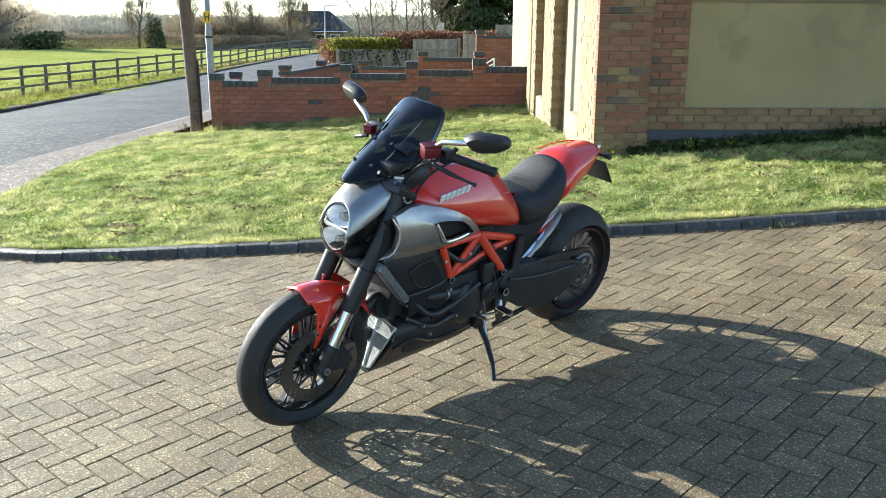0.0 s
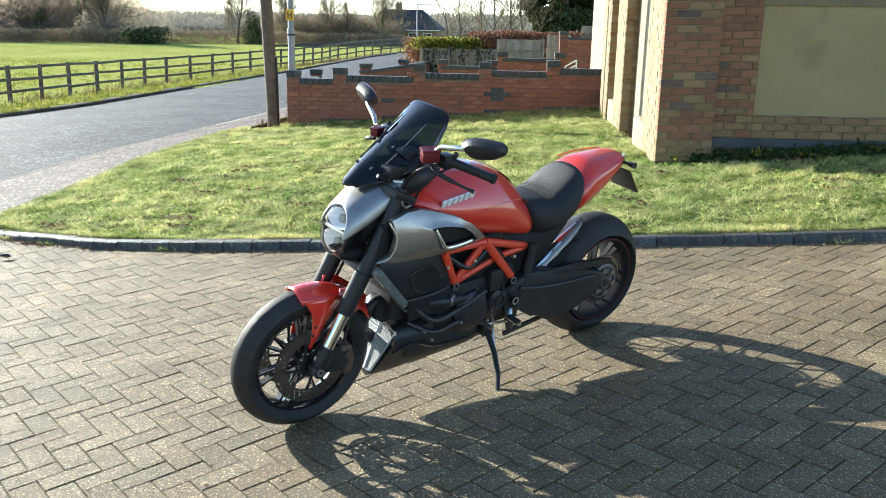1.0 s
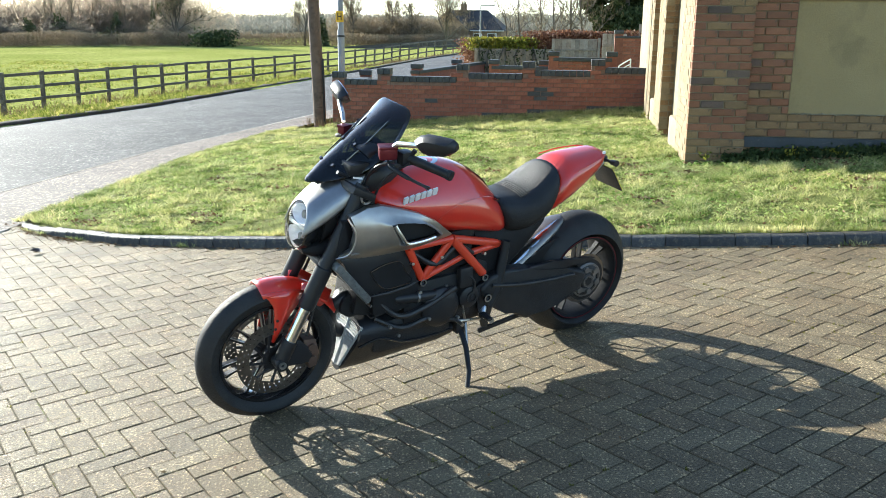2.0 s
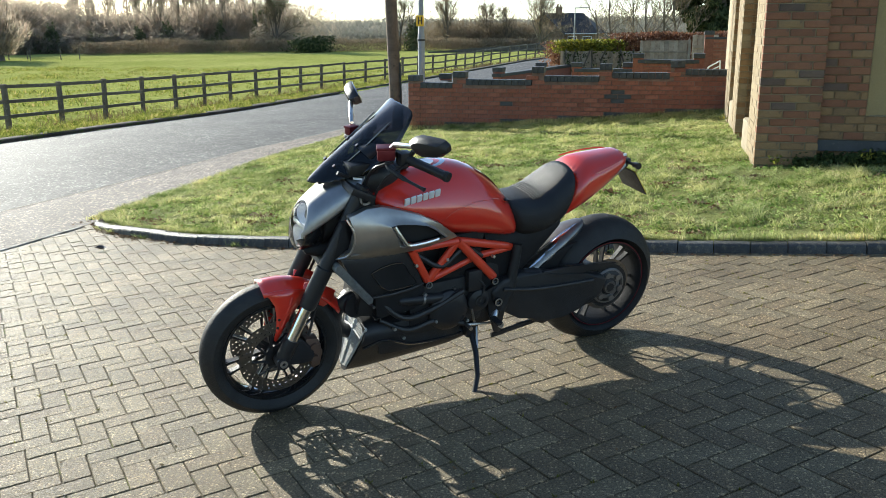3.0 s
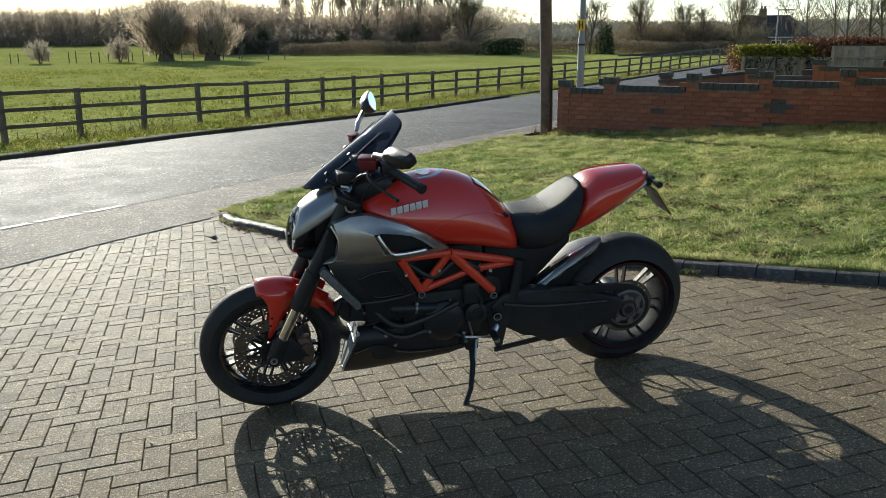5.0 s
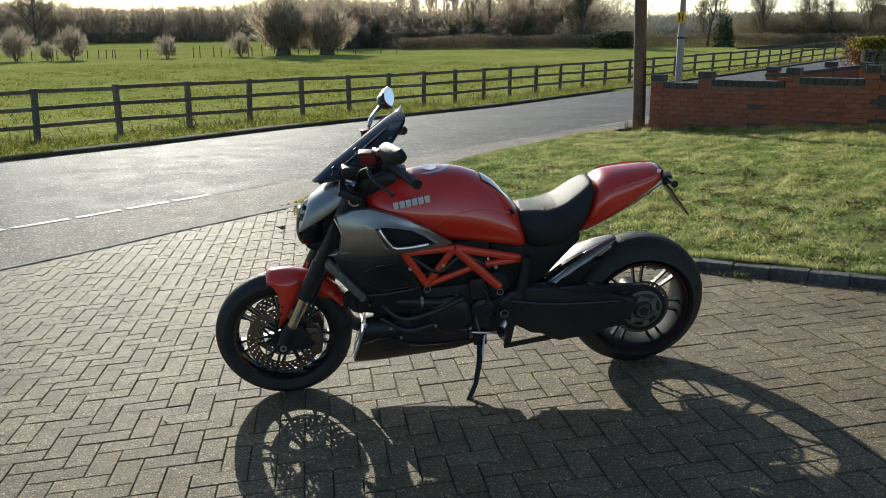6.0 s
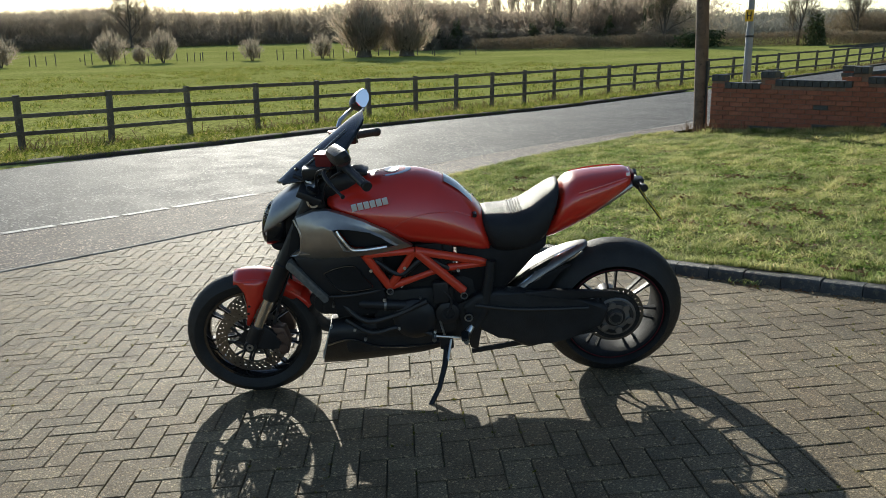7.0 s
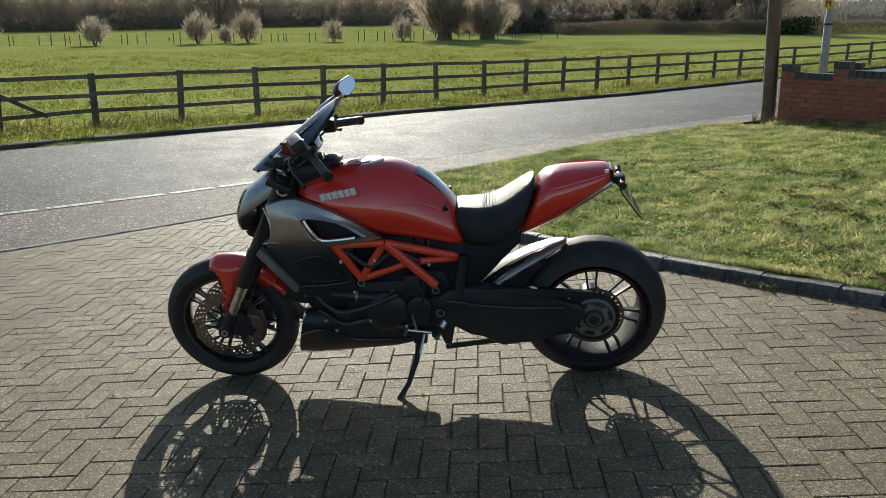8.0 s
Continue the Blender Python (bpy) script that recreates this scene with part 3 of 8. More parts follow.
# ---- vegetation helpers ----
def blades(name, pts, heights, widths, material, label, category, lean=0.5, rng=None):
    """One triangle-pair blade per point: (n,3) roots, n heights, n widths."""
    rng = rng or np.random.default_rng(5)
    n = len(pts)
    a = rng.uniform(0, math.tau, n)
    side = np.stack([np.cos(a), np.sin(a), np.zeros(n)], 1) * (widths / 2)[:, None]
    b = rng.uniform(0, math.tau, n)
    l = rng.uniform(0.1, 1.0, n) * lean
    tilt = np.stack([np.cos(b) * l, np.sin(b) * l, np.ones(n)], 1) * heights[:, None]
    mid = pts + tilt * np.array([0.35, 0.35, 0.6])
    v = np.stack([pts - side, pts + side, mid + side * 0.75, mid - side * 0.75, pts + tilt], 1).reshape(-1, 3)
    k = np.arange(n)[:, None] * 5
    tri = np.concatenate([k + [0, 1, 2], k + [0, 2, 3], k + [3, 2, 4]], 1).reshape(-1, 3)
    return tagged(raw(name, v, tri, material), label, category, "", "stuff")


def leaves(pts, size, rng, flat=0.0):
    """A small bent leaf quad at every point: verts and quads."""
    n = len(pts)
    u = rng.normal(size=(n, 3))
    u[:, 2] *= 1 - flat
    u /= np.linalg.norm(u, axis=1)[:, None]
    w = np.cross(u, rng.normal(size=(n, 3)))
    w /= np.linalg.norm(w, axis=1)[:, None]
    s = (size * rng.uniform(0.6, 1.3, n))[:, None]
    v = np.stack([pts - u * s, pts + w * s * 0.5, pts + u * s, pts - w * s * 0.5], 1).reshape(-1, 3)
    return v, np.arange(n * 4).reshape(-1, 4)


def bare_tree(rng, height, spread=0.5, levels=4, trunk=0.03, density=1.0, up=0.25, clear=0.25):
    """Limbs and twigs of a leafless tree: (limb verts, quads, twig verts, tris)."""
    lv, lf, tv, tf = [], [], [], []

    def limb(p, d, length, r, level):
        segs = 5 if level == 0 else 3
        n = (7, 5, 4, 3, 3)[min(level, 4)]
        pts, dirs = [p], []
        for i in range(segs):
            d = (d + rng.normal(size=3) * (0.07 if level == 0 else 0.2) + np.array([0, 0, up * 0.3])).astype(float)
            d /= np.linalg.norm(d)
            p = p + d * length / segs
            pts.append(p)
            dirs.append(d)
        if level >= levels:
            s = np.cross(dirs[0], rng.normal(size=3))
            s *= r / max(1e-6, np.linalg.norm(s))
            k = len(tv)
            tv.extend([pts[0] - s, pts[0] + s, pts[1] + s * 0.8, pts[1] - s * 0.8, pts[3]])
            tf.extend([(k, k + 1, k + 2), (k, k + 2, k + 3), (k + 3, k + 2, k + 4)])
            return
        k0 = len(lv)
        for i, q in enumerate(pts):
            dd = dirs[min(i, segs - 1)]
            s = np.cross(dd, (0.3, 0.9, 0.2))
            s /= np.linalg.norm(s)
            t = np.cross(dd, s)
            rr = r * (1 - 0.62 * i / segs)
            for j in range(n):
                a = j * math.tau / n
                lv.append(q + (s * math.cos(a) + t * math.sin(a)) * rr)
        for i in range(segs):
            for j in range(n):
                a, b = k0 + i * n + j, k0 + i * n + (j + 1) % n
                lf.append((a, b, b + n, a + n))
        kids = int((9, 6, 5, 5, 4)[min(level, 4)] * density)
        for c in range(kids):
            f = (clear if level == 0 else 0.15) + (1 - (clear if level == 0 else 0.15)) * (c + rng.uniform(0, 1)) / kids
            i = min(segs - 1, int(f * segs))
            q = pts[i] + (pts[i + 1] - pts[i]) * (f * segs - i)
            side = np.cross(dirs[i], rng.normal(size=3))
            side /= np.linalg.norm(side)
            nd = dirs[i] * (1 - spread) + side * spread + np.array([0, 0, up * 0.4])
            nd /= np.linalg.norm(nd)
            limb(q, nd, length * (0.62 if level == 0 else 0.6) * (1.15 - 0.55 * f) * rng.uniform(0.75, 1.2), r * 0.45 * (1.1 - 0.5 * f), level + 1)

    limb(np.zeros(3), np.array([0.0, 0.0, 1.0]), height * 0.8, height * trunk, 0)
    return np.array(lv), np.array(lf), np.array(tv), np.array(tf)


def at_ground(x, y):
    return np.array([x, y, ground_z(x, y) - 0.05])


def tree(name, x, y, height, seed, label, ivy=0, leafy_crown=0, **kw):
    rng = np.random.default_rng(seed)
    lv, lf, tv, tf = bare_tree(rng, height, **kw)
    tv = tv.reshape(-1, 5, 3)
    side = np.cross(tv[:, 4] - tv[:, 0], [0.1, 0.2, 0.97])
    side /= np.maximum(1e-6, np.linalg.norm(side, axis=1))[:, None]
    for kk, sg in ((0, -1), (1, 1), (2, 0.8), (3, -0.8)):
        tv[:, kk] += side * 0.002 * height * sg
    tv = tv.reshape(-1, 3)
    e = empty(name, Matrix.Translation(Vector(at_ground(x, y))), label, "tree")
    raw("trunk", lv, lf, M_BARK, e, smooth=True)
    raw("crown", tv, tf, M_TWIG, e)
    if ivy:
        k = lv[rng.integers(0, len(lv), ivy)]
        k = k[k[:, 2] < height * 0.75]
        v, f = leaves(k + rng.normal(size=k.shape) * height * 0.028, 0.012 * height, rng)
        raw("ivy", v, f, M_LEAF_DARK, e, "dark evergreen ivy over the limbs")
    if leafy_crown:
        k = tv[rng.integers(0, len(tv), leafy_crown)]
        v, f = leaves(k + rng.normal(size=k.shape) * height * 0.035, 0.016 * height, rng)
        raw("foliage", v, f, M_LEAF_DARK, e, "dense dark evergreen foliage")
    return e


def twigs(pts, length, width, rng, lean=0.75):
    """A thin upright twig blade at every point: verts and quads."""
    n = len(pts)
    u = rng.normal(size=(n, 3)) * [lean * 1.3, lean * 1.3, 0.25] + [0, 0, 0.9]
    u /= np.linalg.norm(u, axis=1)[:, None]
    w = np.cross(u, rng.normal(size=(n, 3)))
    w /= np.linalg.norm(w, axis=1)[:, None]
    s = (length * rng.uniform(0.5, 1.4, n))[:, None] / 2
    k = width * rng.uniform(0.5, 1.4, n)[:, None] / 2
    v = np.stack([pts - u * s - w * k, pts - u * s + w * k, pts + u * s + w * k * 0.3, pts + u * s - w * k * 0.3], 1).reshape(-1, 3)
    return v, np.arange(n * 4).reshape(-1, 4)


def bush(name, x, y, h, r, seed, label, n=2600, material=None):
    """A dense leafless shrub: many twigs fanning out of one foot."""
    rng = np.random.default_rng(seed)
    a, q = rng.uniform(0, math.tau, n), rng.uniform(0, 1, n) ** 0.5
    lobe = 0.75 + 0.25 * np.sin(a * 3 + seed) + 0.12 * np.sin(a * 7)
    f = rng.uniform(0.12, 1.0, n)
    top = np.stack([np.cos(a) * r * q * lobe, np.sin(a) * r * q * lobe, h * (1.02 - 0.45 * q ** 2) * rng.uniform(0.75, 1.1, n)], 1)
    root = np.stack([np.cos(a) * r * 0.35 * q, np.sin(a) * r * 0.35 * q, np.zeros(n)], 1)
    p = root + (top - root) * (f ** 0.8)[:, None]
    d = top - root
    d /= np.linalg.norm(d, axis=1)[:, None]
    d += rng.normal(size=(n, 3)) * 0.45
    w = np.cross(d, rng.normal(size=(n, 3)))
    w /= np.linalg.norm(w, axis=1)[:, None]
    ln = (h * 0.13 * rng.uniform(0.5, 1.3, n))[:, None]
    wd = h * 0.009
    v = np.stack([p - w * wd, p + w * wd, p + d * ln + w * wd * 0.3, p + d * ln - w * wd * 0.3], 1).reshape(-1, 3)
    e = empty(name, Matrix.Translation(Vector(at_ground(x, y))), label, "shrub")
    part("stem", join(*[tube([(0.04 * math.cos(k), 0.04 * math.sin(k), -0.1), (0.25 * r * math.cos(k), 0.25 * r * math.sin(k), h * 0.4), (0.45 * r * math.cos(k), 0.45 * r * math.sin(k), h * 0.75)], [0.02 * h, 0.014 * h, 0.006 * h], 6) for k in (0.3, 1.6, 2.9, 4.1, 5.3)]), M_BARK, e)
    raw("crown", v, np.arange(n * 4).reshape(-1, 4), material or M_TWIG_HAZE, e)
    return e


def evergreen(x, y, h, r, seed, label):
    """A dense evergreen tree: a trunk and overlapping leafy lobes of uneven size."""
    rng = np.random.default_rng(seed)
    e = empty("evergreen_tree", Matrix.Translation(Vector(at_ground(x, y))), label, "tree")
    part("trunk", tube([(0, 0, -0.1), (0.05, 0.02, h * 0.4), (0.0, 0.05, h * 0.8)], [0.045 * h, 0.03 * h, 0.01 * h], 9), M_BARK, e)
    pts = []
    for k in range(26):
        q = rng.uniform(0.12, 1.0)
        a = rng.uniform(0, math.tau)
        rr = r * (1.05 - 0.75 * q ** 1.5) * rng.uniform(0.3, 0.9)
        c = np.array([math.cos(a) * rr, math.sin(a) * rr, h * q])
        n = 420
        d = rng.normal(size=(n, 3))
        d /= np.linalg.norm(d, axis=1)[:, None]
        pts.append(c + d * (rng.uniform(0.25, 1.0, n) ** 0.5)[:, None] * [r * 0.42, r * 0.42, h * 0.085])
    v, f = leaves(np.concatenate(pts), 0.02 * h, rng)
    raw("crown", v, f, M_LEAF_EVER, e)
    return e


def cloud(name, line, n, size, depth, h0, h1, material, label, category, seed=1, rough=0.5, base=None, kind="stuff", twig=0.0):
    """A hedge or thicket: leaf-sized pieces in an uneven volume along a line of (x, y)."""
    rng = np.random.default_rng(seed)
    ln = np.array(line, float)
    seg = np.linalg.norm(np.diff(ln, axis=0), axis=1)
    cum = np.concatenate([[0], np.cumsum(seg)])
    s = rng.uniform(0, cum[-1], n)
    x, y = np.interp(s, cum, ln[:, 0]), np.interp(s, cum, ln[:, 1])
    top = h1 * (1 + rough * np.array([0.6 * noise.noise((q / (h1 * 2.2), seed * 3.1, 0)) + 0.5 * noise.noise((q / (h1 * 0.6), seed * 1.7, 5)) for q in s]))
    x = x + rng.normal(size=n) * depth * 0.5
    y = y + rng.normal(size=n) * depth * 0.5
    z = np.array([ground_z(a, b) for a, b in zip(x, y)]) if base is None else np.full(n, base)
    h = h0 + (top - h0) * rng.uniform(0, 1, n) ** 0.8
    p = np.stack([x, y, z + h], 1)
    v, f = twigs(p, size, twig, rng) if twig else leaves(p, size, rng)
    return tagged(raw(name, v, f, material), label, category, "", kind)


# ---- far woodland and hedges ----
def polar(az, d):
    return 2.0 + d * math.cos(radians(az)), 1.0 + d * math.sin(radians(az))


def woodland(name, spec, label, variants, material):
    """Many bare trees joined: spec rows of (azimuth, distance, height)."""
    vs, fs, k = [], [], 0
    rng = np.random.default_rng(11)
    for i, (az, d, h) in enumerate(spec):
        lv, lf, tv, tf = variants[i % len(variants)]
        x, y = polar(az, d)
        a = rng.uniform(0, math.tau)
        r = np.array([[math.cos(a), -math.sin(a), 0], [math.sin(a), math.cos(a), 0], [0, 0, 1]]) * h
        for v, f in ((lv, np.concatenate([lf[:, [0, 1, 2]], lf[:, [0, 2, 3]]])), (tv, tf)):
            vs.append(v @ r.T + at_ground(x, y))
            fs.append(f + k)
            k += len(v)
    return tagged(raw(name, np.concatenate(vs), np.concatenate(fs), material), label, "woodland", "", "stuff")


_rng = np.random.default_rng(3)
VAR = []
for i in range(5):
    lv, lf, tv, tf = bare_tree(np.random.default_rng(20 + i), 1.0, spread=0.42, levels=3, trunk=0.018, density=1.25, up=0.5, clear=0.12)
    tv = tv.reshape(-1, 5, 3)
    c = tv[:, :1]
    wide = np.cross(tv[:, 4] - tv[:, 0], [0.1, 0.2, 0.97])
    wide /= np.maximum(1e-6, np.linalg.norm(wide, axis=1))[:, None]
    for kk, sg in ((0, -1), (1, 1), (2, 0.8), (3, -0.8)):
        tv[:, kk] += wide * 0.0022 * sg
    VAR.append((lv, lf, tv.reshape(-1, 3), tf))
POP = []
for i in range(3):
    lv, lf, tv, tf = bare_tree(np.random.default_rng(40 + i), 1.0, spread=0.16, levels=3, trunk=0.012, density=1.3, up=0.9, clear=0.05)
    tv = tv.reshape(-1, 5, 3)
    for kk, sg in ((0, -1), (1, 1), (2, 0.8), (3, -0.8)):
        tv[:, kk, 0] += 0.005 * sg
        tv[:, kk, 1] += 0.005 * sg
    tv = tv.reshape(-1, 3)
    POP.append((lv * [0.8, 0.8, 1], lf, tv * [0.8, 0.8, 1], tf))
wood = []
for az in np.arange(133, 192, 0.9):
    for d0 in (205, 222):
        wood.append((az + _rng.uniform(-0.4, 0.4), d0 + _rng.uniform(-7, 7), _rng.uniform(6.8, 8.8)))
for az in np.arange(115.5, 134, 0.9):
    wood.append((az + _rng.uniform(-0.4, 0.4), 135 + _rng.uniform(-12, 12), _rng.uniform(5.6, 7.4)))
wood += [(az, 125 + _rng.uniform(-3, 3), h) for az, h in ((117.2, 10.5), (119.3, 9.0), (120.7, 10.2), (122.1, 9.4), (123.4, 8.6), (132.2, 8.8))]
woodland("bare_woodland", wood, "grey-brown leafless winter woodland beyond the pasture", VAR, M_TWIG_HAZE)
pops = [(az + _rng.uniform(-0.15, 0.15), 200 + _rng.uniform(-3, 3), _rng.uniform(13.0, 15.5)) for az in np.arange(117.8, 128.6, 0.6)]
woodland("bare_poplar_row", pops, "row of tall narrow leafless poplars above the woodland", POP, M_TWIG_HAZE)
cloud("woodland_twigs", [polar(a, 214) for a in range(132, 194, 3)], 215000, 1.3, 14.0, 0.6, 8.3, M_TWIG_HAZE, "dense grey-brown twigs of the leafless woodland", "woodland", 4, 0.6, twig=0.075)
cloud("woodland_undergrowth", [polar(a, 203) for a in range(132, 194, 3)], 50000, 0.8, 7.0, 0.0, 2.6, M_TWIG_HAZE, "brown bramble and scrub under the winter woodland", "undergrowth", 5, 0.7, twig=0.16)
cloud("near_woodland_twigs", [polar(a, 134) for a in np.arange(115.5, 135, 2)], 64000, 1.0, 9.0, 0.3, 5.8, M_TWIG_RED_HAZE, "dense leafless scrub wood at the edge of the pasture", "woodland", 14, 0.7, twig=0.08)


def bushes(name, rows, n, material, label, size, twig, seed):
    """Rounded uneven bushes: rows of (azimuth, distance, radius, height)."""
    rng = np.random.default_rng(seed)
    ps = []
    for az, d, r, h in rows:
        x, y = polar(az, d)
        u = rng.normal(size=(n, 3))
        u /= np.linalg.norm(u, axis=1)[:, None]
        u[:, 2] = np.abs(u[:, 2])
        lump = np.array([0.85 + 0.45 * noise.noise((a * 1.8 + d, b * 1.8 + az, c * 1.8)) for a, b, c in u])
        ps.append(u * (rng.uniform(0.25, 1, n) ** 0.4 * lump)[:, None] * [r, r, h] + at_ground(x, y))
    p = np.concatenate(ps)
    v, f = twigs(p, size, twig, rng, 1.2) if twig else leaves(p, size, rng)
    return tagged(raw(name, v, f, material), label, "bushes", "", "stuff")


_rb = np.random.default_rng(17)
bushes("scrub_bushes", [(az + _rb.uniform(-0.4, 0.4), _rb.uniform(117, 127), _rb.uniform(1.6, 3.4), _rb.uniform(2.2, 4.6)) for az in np.arange(115.6, 134, 0.75)], 1500, M_TWIG_HAZE, "rounded leafless bushes along the edge of the wood", 0.55, 0.07, 51)
bushes("ivy_clad_trunks", [(az, d, r, h) for az, d, r, h in ((117.3, 124, 1.1, 6.2), (119.6, 122, 1.0, 4.6), (122.9, 121, 1.1, 4.4), (124.6, 122, 1.5, 3.2), (127.2, 121, 2.2, 3.0), (131.3, 121, 2.4, 3.4), (129.5, 123, 1.3, 4.6), (107.3, 110, 1.3, 4.6))], 1300, M_IVY_HAZE, "dark ivy-covered trunks and evergreen bushes at the wood's edge", 0.2, 0.0, 52)
cloud("wood_edge_evergreens", [polar(a, 122) for a in np.arange(115, 133, 2)], 5000, 0.2, 3.0, 0.0, 1.5, M_IVY_HAZE, "dark evergreen bushes along the wood's edge", "bushes", 16, 1.6)
cloud("field_hedge", [polar(a, 112) for a in np.arange(98, 129, 2)], 44000, 0.3, 1.4, 0.0, 1.55, M_TWIG, "clipped leafless hedge along the end of the pasture", "hedge", 6, 0.5, twig=0.04)
cloud("far_treeline", [polar(a, 430) for a in range(84, 192, 4)], 70000, 2.2, 20, 0.0, 4.6, M_HAZE_FAR, "distant haze-grey line of trees on rising ground", "woodland", 8, 0.8, twig=0.3)
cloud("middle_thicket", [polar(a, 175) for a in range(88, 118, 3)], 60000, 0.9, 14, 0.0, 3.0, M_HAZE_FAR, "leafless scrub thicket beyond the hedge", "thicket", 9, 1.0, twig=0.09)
cloud("bend_scrub", [polar(a, 122) for a in np.arange(99.5, 107, 1.5)], 26000, 0.7, 5, 0.0, 3.0, M_TWIG, "brown leafless scrub behind the bend of the road", "thicket", 19, 1.0, twig=0.05)
cloud("holly_clump", [polar(a, 108) for a in (113.3, 114.0, 114.8)], 1800, 0.2, 1.8, 0.0, 1.7, M_LEAF_EVER, "dark evergreen holly clump at the end of the hedge", "bushes", 17, 0.5)

# shrubs and trees along the second fence and in the wood
for i, (az, d, h, r) in enumerate([(157.5, 97, 3.6, 1.7), (151.4, 98, 4.2, 1.9), (149.7, 98, 2.4, 1.0), (148.3, 98, 4.3, 1.8), (142.8, 98, 3.0, 1.5), (138.3, 98, 3.2, 1.5), (135.6, 99, 7.0, 2.5), (132.8, 99, 5.8, 2.5), (163.5, 98, 3.4, 1.7), (168.0, 98, 3.0, 1.5)]):
    x, y = polar(az, d)
    big = h > 5
    sh = bush("field_shrub", x, y, h * (0.92 if big else 0.78), r * (1.5 if big else 1.1), 60 + i, "pollarded willow with a dense leafless crown on a stout trunk" if big else "leafless rounded thorn shrub in the field fence line", 3400 if big else 1700, M_TWIG_RED_HAZE if big else M_TWIG_HAZE)
    if big:
        part("trunk", tube([(0, 0, -0.3), (0.1, 0, 0.9), (0, 0.1, 2.2)], [1.0, 0.7, 0.85], 10), M_BARK, sh)
for i, (az, d, h, iv) in enumerate([(116.2, 116, 8.6, 2600), (108.3, 112, 6.8, 600), (105.2, 118, 7.4, 500), (102.4, 119, 6.2, 0), (101.2, 118, 5.4, 0), (99.2, 100, 7.8, 0), (135.2, 104, 6.6, 0), (150.2, 196, 12.5, 0)]):
    x, y = polar(az, d)
    tree("tree", x, y, h, 80 + i, "large leafless winter tree with ivy on its trunk" if iv else "large leafless winter tree", ivy=iv, spread=0.5, levels=4, trunk=0.022, density=1.5, up=0.3, clear=0.14)
x0, y0 = polar(106.5, 101)
x1, y1 = polar(97.6, 110)
bf = part("dark_boundary_fence", loft([[(x0, y0, -1.2), (x0, y0 + 0.08, -1.2), (x0, y0 + 0.08, -0.4), (x0, y0, -0.4)], [(x1, y1, -0.4), (x1, y1 + 0.08, -0.4), (x1, y1 + 0.08, 0.7), (x1, y1, 0.7)]]), M_TIMBER, None, smooth=False)
tagged(bf, "long dark close-boarded fence at the bend of the road", "fence")


# ---- field fence by the road ----
def fence_line(step):
    ln = np.array(FENCE, float)
    seg = np.linalg.norm(np.diff(ln, axis=0), axis=1)
    cum = np.concatenate([[0], np.cumsum(seg)])
    return [(float(np.interp(s, cum, ln[:, 0])), float(np.interp(s, cum, ln[:, 1]))) for s in np.arange(1.2, cum[-1], step)]


def fence_base(x, y):
    return lerp_line([(0, -0.52), (13, -0.55), (20, -0.66), (28, -0.75), (36, -0.78), (40, -0.73), (45, -0.63), (50, -0.58), (56, -0.53), (63, -0.3), (68, -0.18), (76, 0.0), (84, 0.15), (95, 0.45)], y)


fence = empty("fence", Matrix.Identity(4), "dark weathered timber post and three-rail fence beside the road verge", "fence")
POSTS = fence_line(1.92)
_r = np.random.default_rng(9)
post_mesh = rail_mesh = None
for i, (x, y) in enumerate(POSTS):
    if post_mesh is None:
        bm = box((0, 0, 0.25), (0.1, 0.12, 1.52), 0.006, segs=1)
        o = part("post", bm, M_TIMBER, fence, smooth=False)
        post_mesh = o.data
    else:
        o = new("post", post_mesh)
        o.parent = fence
    o.matrix_world = Matrix.Translation((x, y, fence_base(x, y))) @ pose(0, 0, 0, _r.normal() * 1.2, 1.5 + _r.normal() * 1.5, _r.normal() * 6)
for i, ((x0, y0), (x1, y1)) in enumerate(zip(POSTS, POSTS[1:])):
    for h in (0.94, 0.57, 0.2):
        a = Vector((x0, y0, fence_base(x0, y0) + h + _r.normal() * 0.012))
        b = Vector((x1, y1, fence_base(x1, y1) + h + _r.normal() * 0.012))
        if rail_mesh is None:
            o = part("rail", box((0, 0, 0), (1.0, 0.036, 0.088), 0.004, segs=1), M_TIMBER, fence, smooth=False)
            rail_mesh = o.data
        else:
            o = new("rail", rail_mesh)
            o.parent = fence
        d = b - a
        o.matrix_world = Matrix.Translation((a + b) / 2 + Vector((0.05, -0.02, 0))) @ d.to_track_quat("X", "Z").to_matrix().to_4x4() @ Matrix.Diagonal((d.length + 0.02, 1, 1, 1))

part("brace", tube([(-15.85, 6.3, 0.42), (-15.75, 7.75, -0.38)], 0.05, 6), M_TIMBER, fence, "diagonal timber brace")

# stakes of the light wire fence at the end of the near field
bm = bmesh.new()
for az in np.arange(129, 176, 0.7):
    x, y = polar(az + _r.normal() * 0.3, 98)
    p = at_ground(x, y)
    bm = join(bm, box((p[0], p[1], p[2] + 0.6), (0.07, 0.07, 1.0 + _r.normal() * 0.2)))
tagged(part("field_fence_posts", bm, M_TIMBER, None, smooth=False), "row of small stakes at the far end of the pasture", "fence", "", "stuff")


